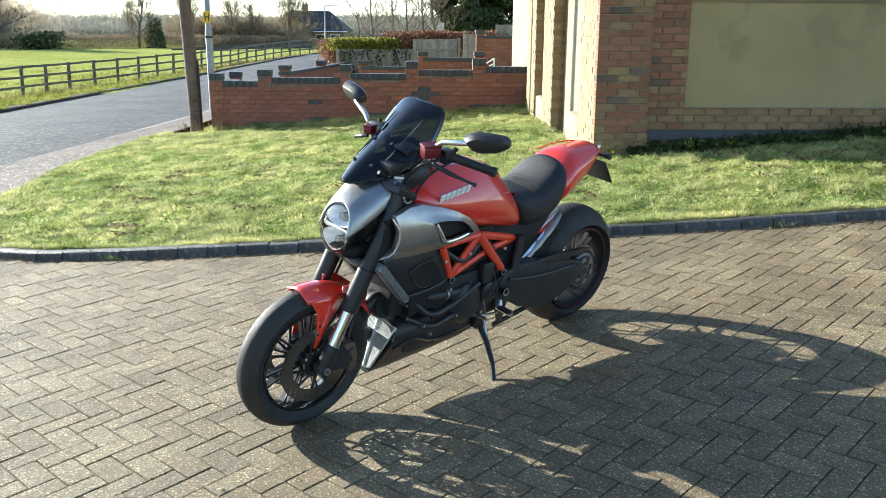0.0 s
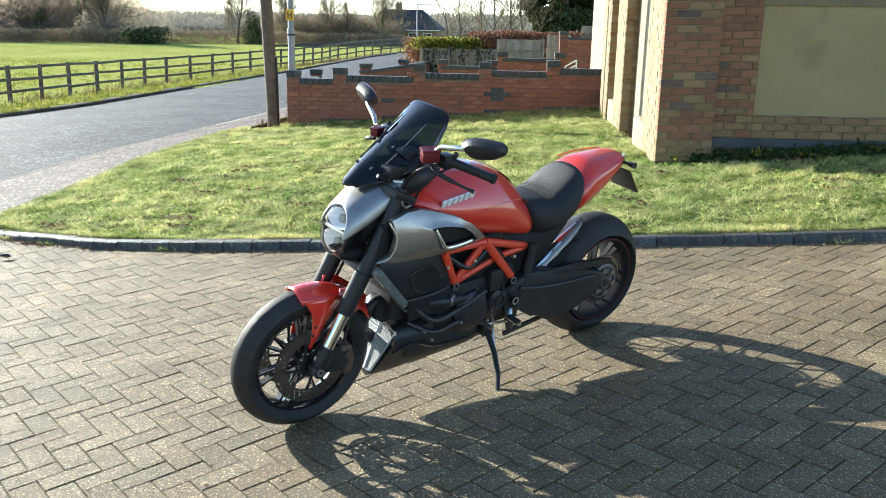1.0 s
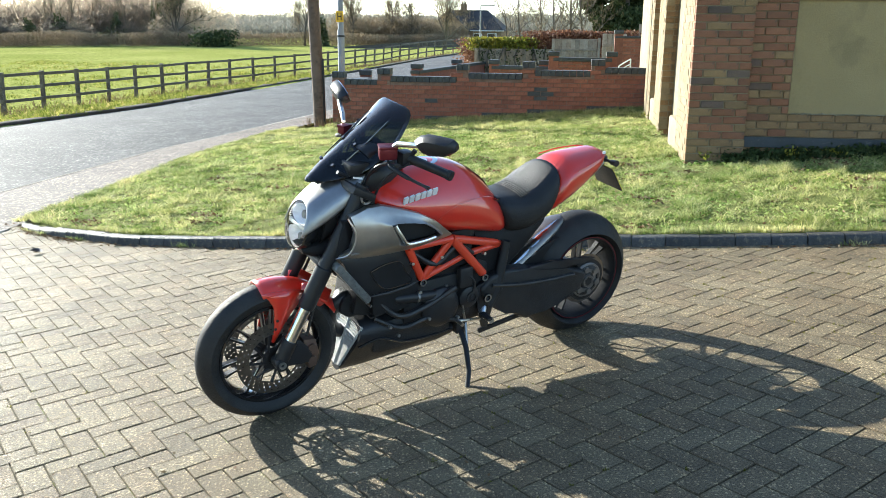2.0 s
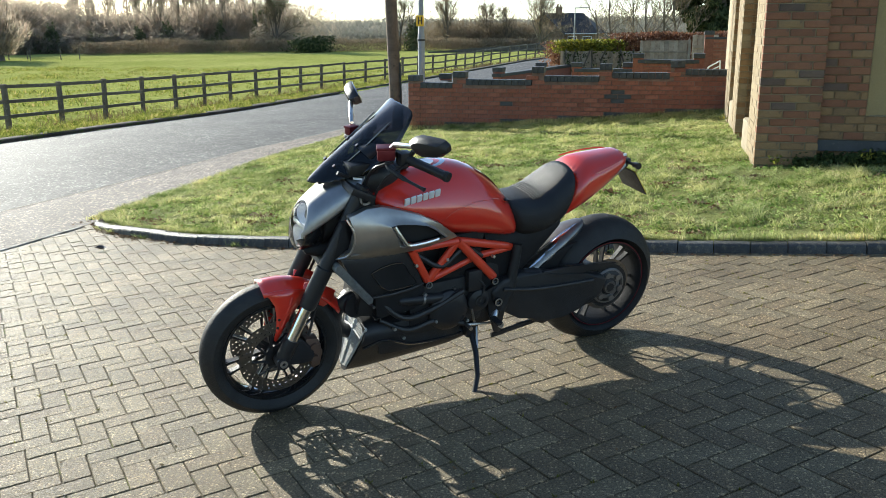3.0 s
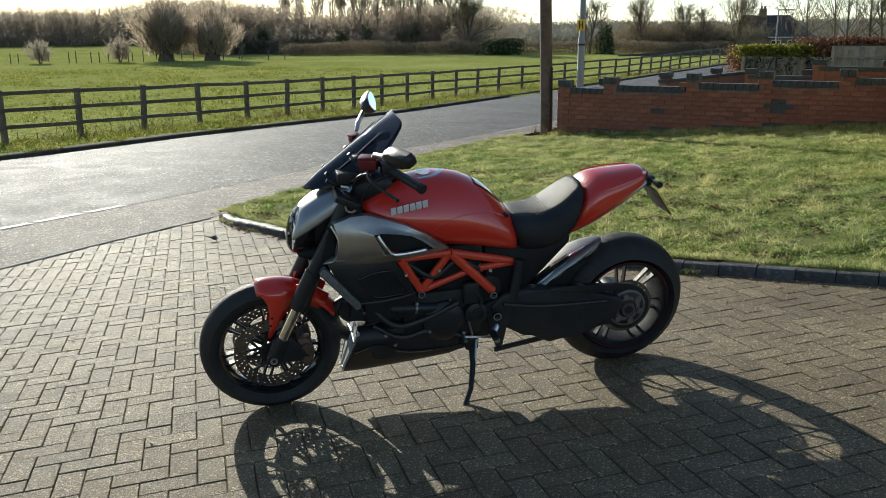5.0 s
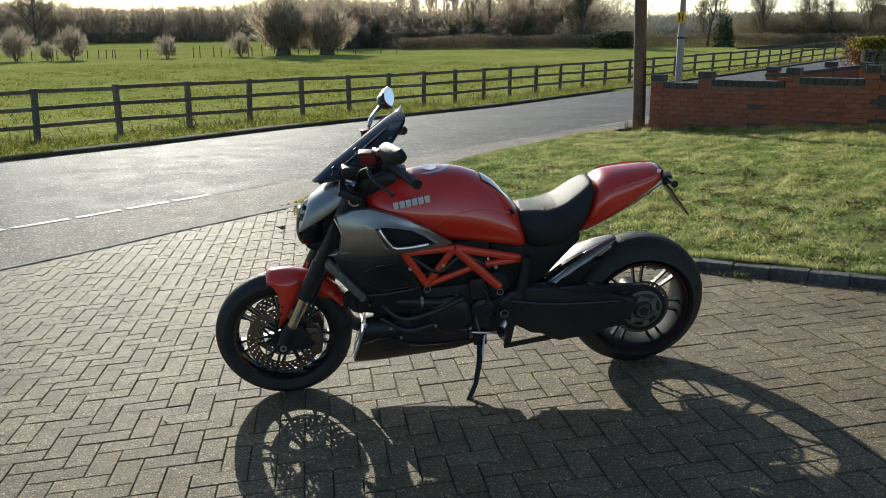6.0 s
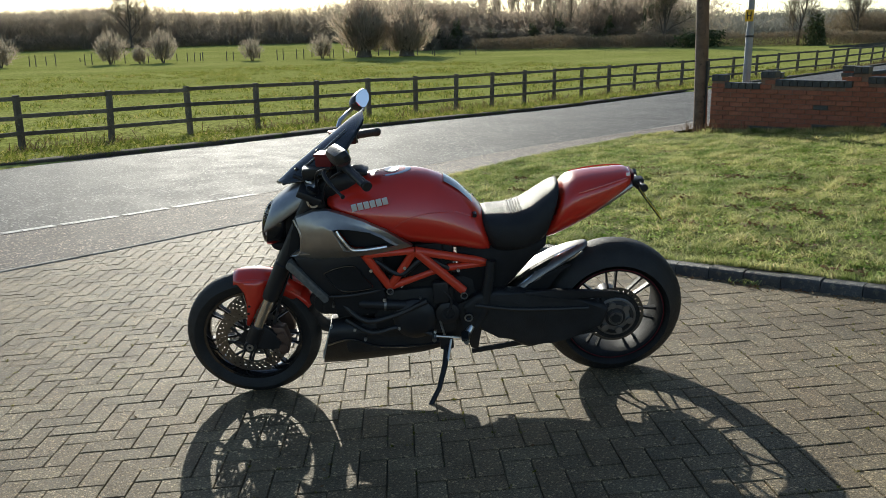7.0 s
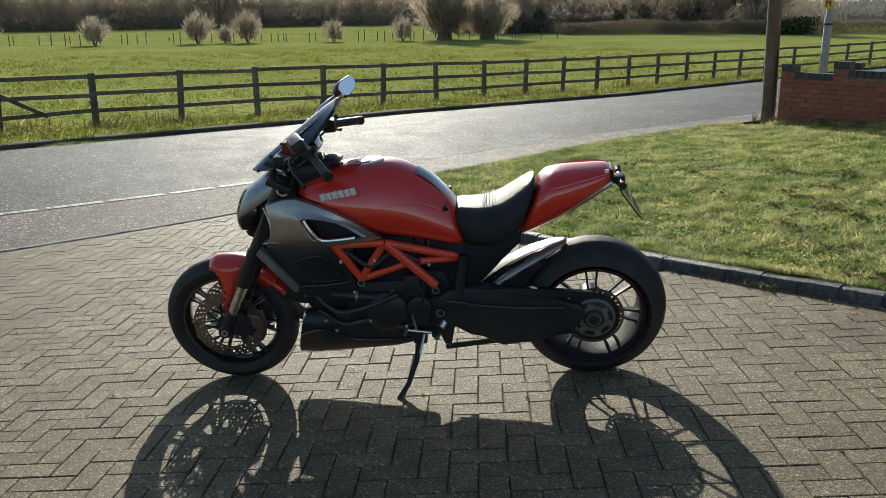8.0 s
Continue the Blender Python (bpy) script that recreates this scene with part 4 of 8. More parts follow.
# ---- pole, lamp columns ----
pole = empty("utility_pole", Matrix.Translation((-3.78, 15.48, lawn_z(-3.78, 15) - 0.05)), "weathered brown timber utility pole beside the boundary wall", "utility pole")
part("shaft", tube([(0, 0, -0.3), (-0.02, 0.0, 0.6), (-0.085, 0, 2.4), (-0.25, 0, 7.6)], [0.118, 0.115, 0.108, 0.09], 18), M_POLE, pole)
part("cable_guard", tube([(0.1, -0.06, -0.1), (0.098, -0.06, 0.75), (0.09, -0.06, 1.25)], 0.02, 8), M_BLACK, pole, "dark cable guard strapped to the pole")
col = empty("lamp_column", Matrix.Translation((-4.15, 18.4, lawn_z(-3.9, 18) - 0.05)), "grey metal lamp column with a yellow hydrant plate", "street lamp")
part("shaft", tube([(0, 0, -0.2), (0, 0, 1.75), (0, 0, 1.8), (0, 0, 6.2)], [0.074, 0.074, 0.062, 0.05], 16), M_GREY_METAL, col)
part("door", plate([(-0.04, 0.5), (0.04, 0.5), (0.04, 1.1), (-0.04, 1.1)], -0.092, -0.08, 0.003), M_GREY_METAL, col)
part("band", tube([(0, 0, 1.62), (0, 0, 1.66)], 0.089, 16), M_SIGN_BLACK, col)
sg = part("hydrant_plate", plate([(-0.085, 1.93), (0.085, 1.93), (0.085, 2.16), (-0.085, 2.16)], -0.082, -0.072, 0.004), M_YELLOW, col, "yellow hydrant indicator plate with a black letter")
part("letter", join(plate([(-0.045, 1.97), (-0.025, 1.97), (-0.025, 2.12), (-0.045, 2.12)], -0.087, -0.083), plate([(0.025, 1.97), (0.045, 1.97), (0.045, 2.12), (0.025, 2.12)], -0.087, -0.083), plate([(-0.025, 2.035), (0.025, 2.035), (0.025, 2.055), (-0.025, 2.055)], -0.087, -0.083)), M_SIGN_BLACK, sg, smooth=False)
lamp = empty("street_lamp", Matrix.Translation((-8.9, 90.0, 0.1)), "slim galvanised street lamp at the bend of the road", "street lamp")
part("shaft", tube([(0, 0, -0.6), (0, 0, 4.0)], [0.09, 0.06], 10), M_GREY_METAL, lamp)
part("lantern", box((0.75, 0, 4.0), (1.5, 0.3, 0.12), 0.04), M_GREY_METAL, lamp)


# ---- house at the bend ----
def bungalow():
    h = empty("house", pose(-14.2, 128.0, -0.3, 0, 0, -4), "low brick bungalow with a dark tiled roof and chimney", "house")
    part("wall", box((0, 0, 1.0), (9.6, 7.0, 2.2)), M_HOUSE, h, smooth=False)
    e, z0, z1, gx_ = 0.45, 1.9, 4.8, -2.65
    bm = bmesh.new()
    b = [bm.verts.new(v) for v in ((gx_, -3.5 - e, z0), (4.8 + e, -3.5 - e, z0), (4.8 + e, 3.5 + e, z0), (gx_, 3.5 + e, z0))]
    t = [bm.verts.new((gx_, 0, z1)), bm.verts.new((2.2, 0, z1))]
    for f in ((b[0], b[1], t[1], t[0]), (b[1], b[2], t[1]), (b[2], b[3], t[0], t[1]), (b[3], b[2], b[1], b[0]), (b[0], t[0], b[3])):
        bm.faces.new(f)
    roof = part("roof", bm, M_ROOF, h, "dark tiled roof", smooth=False)
    part("gable", loft([[(gx_ - 2.7, y, 0.0), (gx_ + 2.9, y, 0.0), (gx_ + 2.9, y, z0), (gx_, y, z1 - 0.12), (gx_ - 2.7, y, z0)] for y in (-4.3, 3.4)]), M_HOUSE, h, "brick front gable", smooth=False)
    for sx in (-1, 1):
        part("gable_roof", loft([[(gx_, y, z1 - 0.1), (gx_ + 3.1 * sx, y, z0 - 0.15), (gx_ + 3.1 * sx, y, z0 - 0.02), (gx_, y, z1 + 0.04)] for y in (-4.55, 3.6)]), M_ROOF, h, "dark tiled gable roof", smooth=False)
    part("chimney", join(box((-1.3, 0, 5.0), (0.9, 0.6, 1.4), 0.03), tube([(-1.5, 0, 5.6), (-1.5, 0, 6.05)], 0.14, 8), tube([(-1.1, 0, 5.6), (-1.1, 0, 6.0)], 0.14, 8)), M_HOUSE, roof)
    for x in (1.4, 3.5):
        w = part("window", box((x, -3.52, 1.05), (1.3, 0.1, 1.0), 0.02), M_WHITE, h, smooth=False)
        part("pane", box((x, -3.58, 1.05), (1.1, 0.02, 0.8)), M_BLACK_GLOSS, w, smooth=False)
    part("gutter", box((0, -4.0, 1.88), (10.6, 0.12, 0.12), 0.02), M_WHITE, h, smooth=False)
    sh = empty("garden_shed", pose(-21.5, 124.0, -0.2), "pale rendered outbuilding beside the bungalow", "shed")
    part("wall", box((0, 0, 1.0), (3.0, 2.5, 2.2), 0.02), M_WHITE, sh, smooth=False)
    part("roof", box((0, 0, 2.15), (3.3, 2.8, 0.15), 0.02), M_ROOF, sh, smooth=False)


bungalow()

# ---- garden behind the wall ----
def low_wall(name, x0, y0, x1, y1, z0, z1, label, cope=0.09, piers=(), body=None):
    w = empty(name, Matrix.Identity(4), label, "wall", "", "structure")
    d = Vector((x1 - x0, y1 - y0, 0))
    m = Matrix.Translation(((x0 + x1) / 2, (y0 + y1) / 2, 0)) @ d.to_track_quat("X", "Z").to_matrix().to_4x4()
    part("brickwork", box((0, 0, (z0 + z1) / 2), (d.length, 0.2, z1 - z0), 0.004, segs=1), body or M_BRICK, w, smooth=False).matrix_local = m
    part("coping", box((0, 0, z1 + cope / 2), (d.length + 0.02, 0.25, cope), 0.012), M_BRICK_BLUE, w, smooth=False).matrix_local = m
    for q in piers:
        part("pier", box((q, 0, (z0 + z1 + 0.12) / 2), (0.24, 0.24, z1 - z0 + 0.12), 0.004, segs=1), M_BRICK, w, smooth=False).matrix_local = m
        part("pier_cap", box((q, 0, z1 + 0.18), (0.27, 0.27, 0.11), 0.012), M_BRICK_BLUE, w, smooth=False).matrix_local = m
    return w


low_wall("garden_wall_roadside", -3.27, 15.2, -3.75, 19.0, -0.3, 0.46, "low red brick roadside wall with dark coping", 0.09, (1.85,))
low_wall("garden_wall_drive", -3.1, 21.5, -2.1, 29.0, -0.2, 0.5, "red brick garden wall beside the neighbour's drive", 0.08, (-3.6, 0.2, 3.6))
gw_cross = low_wall("garden_wall_cross", -1.2, 22.0, 0.2, 22.0, -0.2, 0.62, "red brick cross wall with dark coping", 0.09, (-0.65, 0.6), M_MORTAR_RED)
gw_upper = low_wall("garden_wall_upper", 0.35, 21.6, 1.75, 21.6, -0.2, 0.85, "taller red brick cross wall with dark coping", 0.09, (-0.7, 0.7), M_MORTAR_RED)
gw_high = low_wall("garden_wall_high", 2.0, 26.0, 4.2, 26.0, -0.2, 1.38, "high red brick garden wall", 0.06, (-1.0, 0.2), M_MORTAR_RED)
gate = empty("garden_gate", pose(1.75, 27.6, 0.0), "weathered timber garden gate with boarded front", "gate")
for k in range(5):
    part("board", box((k * 0.15, 0, 0.75), (0.14, 0.03, 1.5), 0.004, segs=1), M_PANEL_TIMBER, gate, smooth=False)
part("ledge", box((0.3, -0.025, 1.15), (0.74, 0.03, 0.1), 0.004, segs=1), M_PANEL_TIMBER, gate, smooth=False)
pf = empty("panel_fence", pose(-2.35, 28.6, 0.0, 0, 0, 1), "pale weathered close-boarded timber fence panels", "fence")
for k in range(28):
    top = 1.0 if k < 18 else 1.3
    part("board", box((k * 0.142, 0.004 * (k % 2), top / 2 - 0.02), (0.138, 0.018, top + 0.04), 0.003, segs=1), M_PANEL_TIMBER, pf, smooth=False)
for x, top in ((0.0, 1.0), (1.28, 1.0), (2.5, 1.33), (3.96, 1.36)):
    part("post", box((x, -0.03, top / 2), (0.09, 0.06, top), 0.006, segs=1), M_PANEL_TIMBER, pf, smooth=False)
part("rail", box((3.22, -0.03, 0.98), (1.4, 0.03, 0.05), 0.004, segs=1), M_PANEL_TIMBER, pf, smooth=False)
part("top_rail", box((3.22, 0.0, 1.315), (1.46, 0.04, 0.03), 0.004, segs=1), M_PANEL_TIMBER, pf, smooth=False)
uf = empty("upper_panel_fence", pose(3.0, 30.0, 0.0), "pale weathered fence panel above the garden wall", "fence")
for k in range(8):
    part("board", box((k * 0.142, 0.004 * (k % 2), 1.0), (0.138, 0.018, 1.62), 0.003, segs=1), M_PANEL_TIMBER, uf, smooth=False)
_s = np.random.default_rng(77)
for k in range(8):
    x = -2.2 + 0.32 * k + _s.uniform(-0.08, 0.08)
    st = empty("hedge_stem", pose(x, 28.45, -0.1), "dark crooked ivy-clad hedge stem in front of the boards", "shrub", "hedge stems")
    part("stem", tube(curve_pts([(0, 0, 0), (_s.uniform(-0.1, 0.1), 0, 0.4), (_s.uniform(-0.2, 0.2), 0.02, 0.75), (_s.uniform(-0.25, 0.25), 0.2, 1.15)], 4), [0.035] * 6 + [0.025] * 7, 7), M_BARK, st)
    v, f = leaves(np.stack([_s.normal(size=60) * 0.07, _s.normal(size=60) * 0.05, _s.uniform(0.3, 1.1, 60)], 1), 0.045, _s)
    raw("ivy", v, f, M_LEAF_DARK, st)
hr = empty("handrail", pose(2.05, 24.0, 0.55), "white-painted metal handrail by the garden steps", "handrail")
part("rail", tube([(0, 0, 0.12), (0.3, 0.0, 0.3)], 0.018, 8), M_WHITE, hr)
part("lower_rail", tube([(0, 0, 0.0), (0.3, 0.0, 0.17)], 0.014, 8), M_WHITE, hr)
for x in (0.0, 0.3):
    part("post", tube([(x, 0, -0.6), (x, 0, 0.12 + x * 0.6)], 0.018, 8), M_WHITE, hr)
cloud("clipped_hedge", [(-2.4, 29.0), (-0.65, 29.0)], 8000, 0.05, 0.4, 0.98, 1.4, M_LEAF_HEDGE, "clipped hedge with sunlit yellow-green top", "hedge", 21, 0.06, -0.05)
cloud("hedge_end", [(-2.5, 29.2), (-2.7, 31.0)], 4000, 0.05, 0.45, 0.3, 1.35, M_LEAF_BROWN, "brownish clipped end of the hedge", "hedge", 22, 0.08, -0.05)
cloud("copper_hedge", [(-0.65, 29.1), (3.6, 30.5)], 10000, 0.055, 0.5, 0.7, 1.6, M_LEAF_BROWN, "copper-brown hedge of dry winter leaves", "hedge", 23, 0.07, -0.05)
for i, (x, y, h) in enumerate([(-2.6, 44.0, 3.4), (-1.7, 42.0, 3.9), (-0.9, 45.0, 4.4), (-0.1, 41.0, 4.3), (0.6, 44.0, 5.0), (1.3, 42.0, 4.8), (5.9, 46.0, 6.0), (6.6, 44.0, 5.5)]):
    tree("garden_tree", x, y, h, 140 + i, "leafless garden tree with fine upright twigs", spread=0.55, levels=4, trunk=0.014, density=1.05, up=0.35, clear=0.05)
for i, (x, y, h, r) in enumerate([(2.0, 44.0, 5.2, 1.1), (3.1, 43.0, 6.2, 1.4), (4.4, 44.0, 6.6, 1.5), (5.4, 43.0, 5.6, 1.1)]):
    evergreen(x, y, h, r, 160 + i, "dense dark evergreen garden tree")


# ---- brick pieces ----
BR_MESH = {}


def brick(parent, size, c, material, rz=0.0):
    key = (round(size[0], 3), round(size[1], 3), round(size[2], 3), material.name)
    if key not in BR_MESH:
        me = bpy.data.meshes.new("brick")
        bm = box((0, 0, 0), size, 0.004, segs=1)
        bm.to_mesh(me)
        bm.free()
        me.materials.append(material)
        BR_MESH[key] = me
    o = new("brick", BR_MESH[key])
    o.parent = parent
    o.location = c
    if rz:
        o.rotation_euler = (0, 0, rz)
    return o


_b = random.Random(4)


def brick_face(parent, x0, x1, z0, z1, y, pick, depth=0.1, skip=None, proud=0.0):
    """Courses of single bricks in a face at y that looks to -y. pick(x, z) names the material."""
    k, z = 0, z0
    while z + 0.03 < z1:
        hgt = min(0.065, z1 - z)
        x = x0 - (0.1125 if k % 2 else 0.0)
        while x < x1 - 0.02:
            a, b = max(x, x0), min(x + 0.215, x1)
            if b - a > 0.03 and not (skip and skip((a + b) / 2, z + hgt / 2)):
                brick(parent, (b - a, depth, hgt), ((a + b) / 2, y + depth / 2 - proud + _b.uniform(-0.0025, 0.0025), z + hgt / 2), pick((a + b) / 2, z + hgt / 2))
            x += 0.225
        z += 0.075
        k += 1


# bricks of the garden cross walls
brick_face(gw_cross, -1.2, 0.2, 0.27, 0.62, 21.895, lambda x, z: M_BRICK)
brick_face(gw_upper, 0.35, 1.75, 0.33, 0.85, 21.495, lambda x, z: M_BRICK)
brick_face(gw_high, 2.0, 4.2, 0.48, 1.37, 25.895, lambda x, z: M_BRICK)

# ---- boundary wall ----
bw = empty("wall_boundary", Matrix.Identity(4), "stepped red brick boundary wall with dark blue brick copings and piers", "wall", "", "structure")
BAYS = [(-3.18, -2.58, 0.61), (-2.34, -1.17, 0.675), (-0.955, -0.02, 0.745), (0.196, 1.14, 0.81), (1.38, 2.14, 0.87)]
PIERS = [(-3.405, -3.18, 0.73), (-2.58, -2.34, 0.8), (-1.17, -0.955, 0.89), (-0.02, 0.196, 0.945), (1.14, 1.38, 0.995)]


def wall_pick(x, z):
    for cx, cz in ((-1.615, 0.357), (0.284, 0.487)):
        if abs(x - cx) / 0.2 + abs(z - cz) / 0.13 < 1:
            return M_BRICK_BLUE
    return M_BRICK_BLUE if z < lawn_z(x, 15) + 0.06 else M_BRICK


for x0, x1, zt in BAYS:
    zb = lawn_z(x0, 15) - 0.12
    part("wall_core", box(((x0 + x1) / 2, 15.105, (zb + zt) / 2), (x1 - x0, 0.195, zt - zb)), M_MORTAR_RED, bw, smooth=False)
    n = max(2, round((x1 - x0) / 0.112))
    for k in range(n):
        w = (x1 - x0) / n
        brick(bw, (w - 0.008, 0.225, 0.098), (x0 + (k + 0.5) * w, 15.1, zt + 0.05), M_BRICK_BLUE)
for x0, x1, zt in PIERS:
    zb = lawn_z(x0, 15) - 0.12
    part("pier_core", box(((x0 + x1) / 2, 15.1, (zb + zt) / 2), (x1 - x0 - 0.012, 0.18, zt - zb)), M_MORTAR_RED, bw, smooth=False)
    for k in range(2):
        w = (x1 - x0) / 2
        brick(bw, (w - 0.006, 0.235, 0.104), (x0 + (k + 0.5) * w, 15.1, zt + 0.053), M_BRICK_BLUE)
z_all = -0.2
brick_face(bw, -3.405, 2.1, z_all, 1.0, 14.998, wall_pick, 0.1, lambda x, z: z < lawn_z(x, 15) - 0.06 or z > next((t for a, b, t in BAYS + PIERS if a <= x <= b), 0.6) - 0.02)

# ---- brick building ----
bd = empty("building", Matrix.Identity(4), "old buff and red brick building with piers and cemented window", "building")
H = 4.6
PX0, PX1, PY = 2.0, 2.56, 8.8
core = M_MORTAR


def old_pick(x, z):
    q = _b.random()
    if z > 0.5 and q < 0.3 + 0.4 * min(1.0, (z - 0.5) / 0.6):
        return M_BRICK_PIER
    if z > 0.7 and q > 0.9:
        return M_BRICK_BURNT
    return M_BRICK_OLD


def slab(name, x0, x1, y0, y1, z0, z1, material, parent=bd, label=""):
    return part(name, box(((x0 + x1) / 2, (y0 + y1) / 2, (z0 + z1) / 2), (x1 - x0, y1 - y0, z1 - z0)), material, parent, label, smooth=False)


slab("pier_core", PX0 + 0.002, PX1 - 0.01, PY + 0.012, 9.75, 0.05, H, M_MORTAR_SUNLIT)
slab("wall_core", PX1 - 0.01, 2.96, 8.882, 9.15, 0.05, H, core)
slab("wall_core", 2.96, 5.6, 8.882, 9.15, 0.05, 0.775, core)
slab("wall_core", 2.96, 5.6, 8.882, 9.15, 1.86, H, core)
slab("wall_core", 5.6, 11.0, 8.882, 9.15, 0.05, H, core)
slab("side_wall", 2.16, 2.4, 9.75, 18.0, -0.1, H, M_STONE)
slab("back_wall", 2.4, 11.0, 17.8, 18.0, -0.1, H, M_BRICK_OLD)
slab("end_wall", 10.8, 11.0, 9.15, 17.8, -0.1, H, M_BRICK_OLD)
slab("roof", 1.9, 11.1, 8.7, 18.1, H, H + 0.2, M_ROOF)
slab("window_infill", 2.965, 5.6, 8.9, 9.1, 0.775, 1.86, M_RENDER, bd, "smooth buff cement infill of a former window")
slab("blue_course", PX1, 10.9, 8.84, 8.9, 0.455, 0.556, M_BRICK_BLUE, bd, "dark blue brick plinth course")
sill = bmesh.new()
for k in range(150):
    sill = join(sill, box((2.99 + k * 0.0172, 8.876, 0.787 + _b.uniform(-0.006, 0.006)), (_b.uniform(0.006, 0.022), 0.03, _b.uniform(0.004, 0.012))))
tagged(part("sill_mortar", sill, M_STONE, bd, "ragged pale mortar along the foot of the infill", smooth=False), "ragged pale mortar along the foot of the infill", "", "", "stuff")
for y0, y1, zb in ((8.8, 9.75, 0.1), (11.66, 12.55, 0.1), (13.35, 14.3, 0.05)):
    if y0 > 9:
        slab("pier_core", PX0 + 0.002, 2.5, y0 + 0.01, y1, zb, H, M_MORTAR_SUNLIT)
for y0, y1 in ((9.75, 10.5), (12.55, 13.2)):
    part("stone_base", box((2.1, (y0 + y1) / 2, 0.4), (0.2, y1 - y0, 0.42), 0.03), M_STONE, bd, "pale stone base block beside the pier")
for y in (9.75, 12.55):
    part("stone_jamb", box((2.1, y + 0.05, 2.5), (0.16, 0.1, 3.9), 0.01), M_STONE, bd, "pale stone jamb behind the pier")


# front bricks of pier and wall, within sight
brick_face(bd, PX0, PX1, 0.16, 2.3, PY, old_pick, 0.1)
brick_face(bd, PX1, 2.955, 0.565, 2.3, 8.87, old_pick, 0.1)
brick_face(bd, 2.955, 5.3, 0.565, 0.78, 8.87, lambda x, z: M_BRICK_OLD, 0.1)
brick_face(bd, PX1, 5.3, 0.16, 0.45, 8.862, lambda x, z: M_BRICK_OLD if _b.random() < 0.6 else M_MORTAR, 0.1)
# side bricks of the piers, coloured paler for the sun, toothed at the corner
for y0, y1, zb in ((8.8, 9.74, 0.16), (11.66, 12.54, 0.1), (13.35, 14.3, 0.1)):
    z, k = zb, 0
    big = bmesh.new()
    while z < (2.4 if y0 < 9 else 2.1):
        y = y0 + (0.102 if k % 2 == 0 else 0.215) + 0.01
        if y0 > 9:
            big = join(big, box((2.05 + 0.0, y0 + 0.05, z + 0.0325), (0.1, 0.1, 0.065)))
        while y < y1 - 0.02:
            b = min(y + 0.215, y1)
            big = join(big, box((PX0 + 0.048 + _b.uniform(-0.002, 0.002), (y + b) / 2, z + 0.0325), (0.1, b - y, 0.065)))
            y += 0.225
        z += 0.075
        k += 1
    tagged(part("side_brickwork", big, M_BRICK_SUNLIT, bd, smooth=False), "", "", "", "stuff")
for y0 in (11.66, 13.35):
    brick_face(bd, PX0, 2.45, 0.1, 2.1, y0, lambda x, z: M_BRICK_OLD, 0.08)

# ---- motorcycle ----
# its own axes: x forward, y to its left, z up, from the rear axle
F0, L0, U0, P0 = (-0.75169, -0.65608, -0.06731), (0.65692, -0.73576, -0.16467), (0.05852, -0.168, 0.98405), (0.8862, 4.1613, 0.3988)
BIKE = Matrix(((F0[0], L0[0], U0[0], P0[0]), (F0[1], L0[1], U0[1], P0[1]), (F0[2], L0[2], U0[2], P0[2]), (0, 0, 0, 1)))
bike = empty("motorcycle", BIKE, "red and silver motorcycle leaning on its side stand on paving", "motorcycle")
FA = Vector((1.59, -0.012, 0.0))
R_F, R_R = 0.298, 0.313


def ring_holes(r0, r1, y, t, n, rows, holes, centre):
    """A flat brake disc with drilled holes in rings."""
    bm = bmesh.new()
    c = Vector(centre)
    rr = [r0 + (r1 - r0) * k / rows for k in range(rows + 1)]
    for yy in (y - t / 2, y + t / 2):
        g = [[bm.verts.new(c + Vector((r * math.cos(k * math.tau / n), yy, r * math.sin(k * math.tau / n)))) for r in rr] for k in range(n)]
        for k in range(n):
            j = (k + 1) % n
            for i in range(rows):
                if i in holes and (k + holes[i]) % 3 == 0:
                    continue
                bm.faces.new((g[k][i], g[j][i], g[j][i + 1], g[k][i + 1]))
    return bm


def tyre(centre, R, r_in, half, shoulder):
    prof = []
    for k in range(15):
        a = -1 + 2 * k / 14
        y = half * math.copysign(abs(a) ** 0.85, a)
        prof.append((R - shoulder * abs(a) ** 2.1, y))
    prof = [(r_in + 0.004, -half * 0.66), (r_in + 0.022, -half * 0.93)] + prof + [(r_in + 0.022, half * 0.93), (r_in + 0.004, half * 0.66), (r_in + 0.002, 0)]
    return lathe(prof, 72, centre)


def tread(centre, R, half, n, shoulder):
    """Slanted rain grooves as thin dark ribs lying in the tread."""
    bm = bmesh.new()
    for k in range(n):
        for sgn in (-1, 1):
            a0 = (k + (0.5 if sgn > 0 else 0)) * math.tau / n
            line = []
            for q in np.linspace(0.12, 0.88, 6):
                a = a0 + 0.22 * q ** 1.4
                r = R - shoulder * q ** 2.1 + 0.0006
                line.append((a, r, half * q ** 0.85 * sgn))
            for (a, r, y), (b, s, z) in zip(line, line[1:]):
                w = 0.0075
                p = [Vector((ra * math.cos(an), yy, ra * math.sin(an))) + Vector(centre) for an, ra, yy in ((a - w, r, y), (a + w, r, y), (b + w, s, z), (b - w, s, z))]
                bm.faces.new([bm.verts.new(v) for v in p])
    return bm


def rim(centre, r, half):
    prof = [(r + 0.006, -half), (r + 0.006, -half + 0.006), (r - 0.008, -half + 0.014), (r - 0.011, -half * 0.4), (r - 0.011, half * 0.4), (r - 0.008, half - 0.014), (r + 0.006, half - 0.006), (r + 0.006, half), (r - 0.006, half), (r - 0.012, half - 0.016), (r - 0.016, half * 0.35), (r - 0.016, -half * 0.35), (r - 0.012, -half + 0.016), (r - 0.006, -half)]
    return lathe(prof, 72, centre)


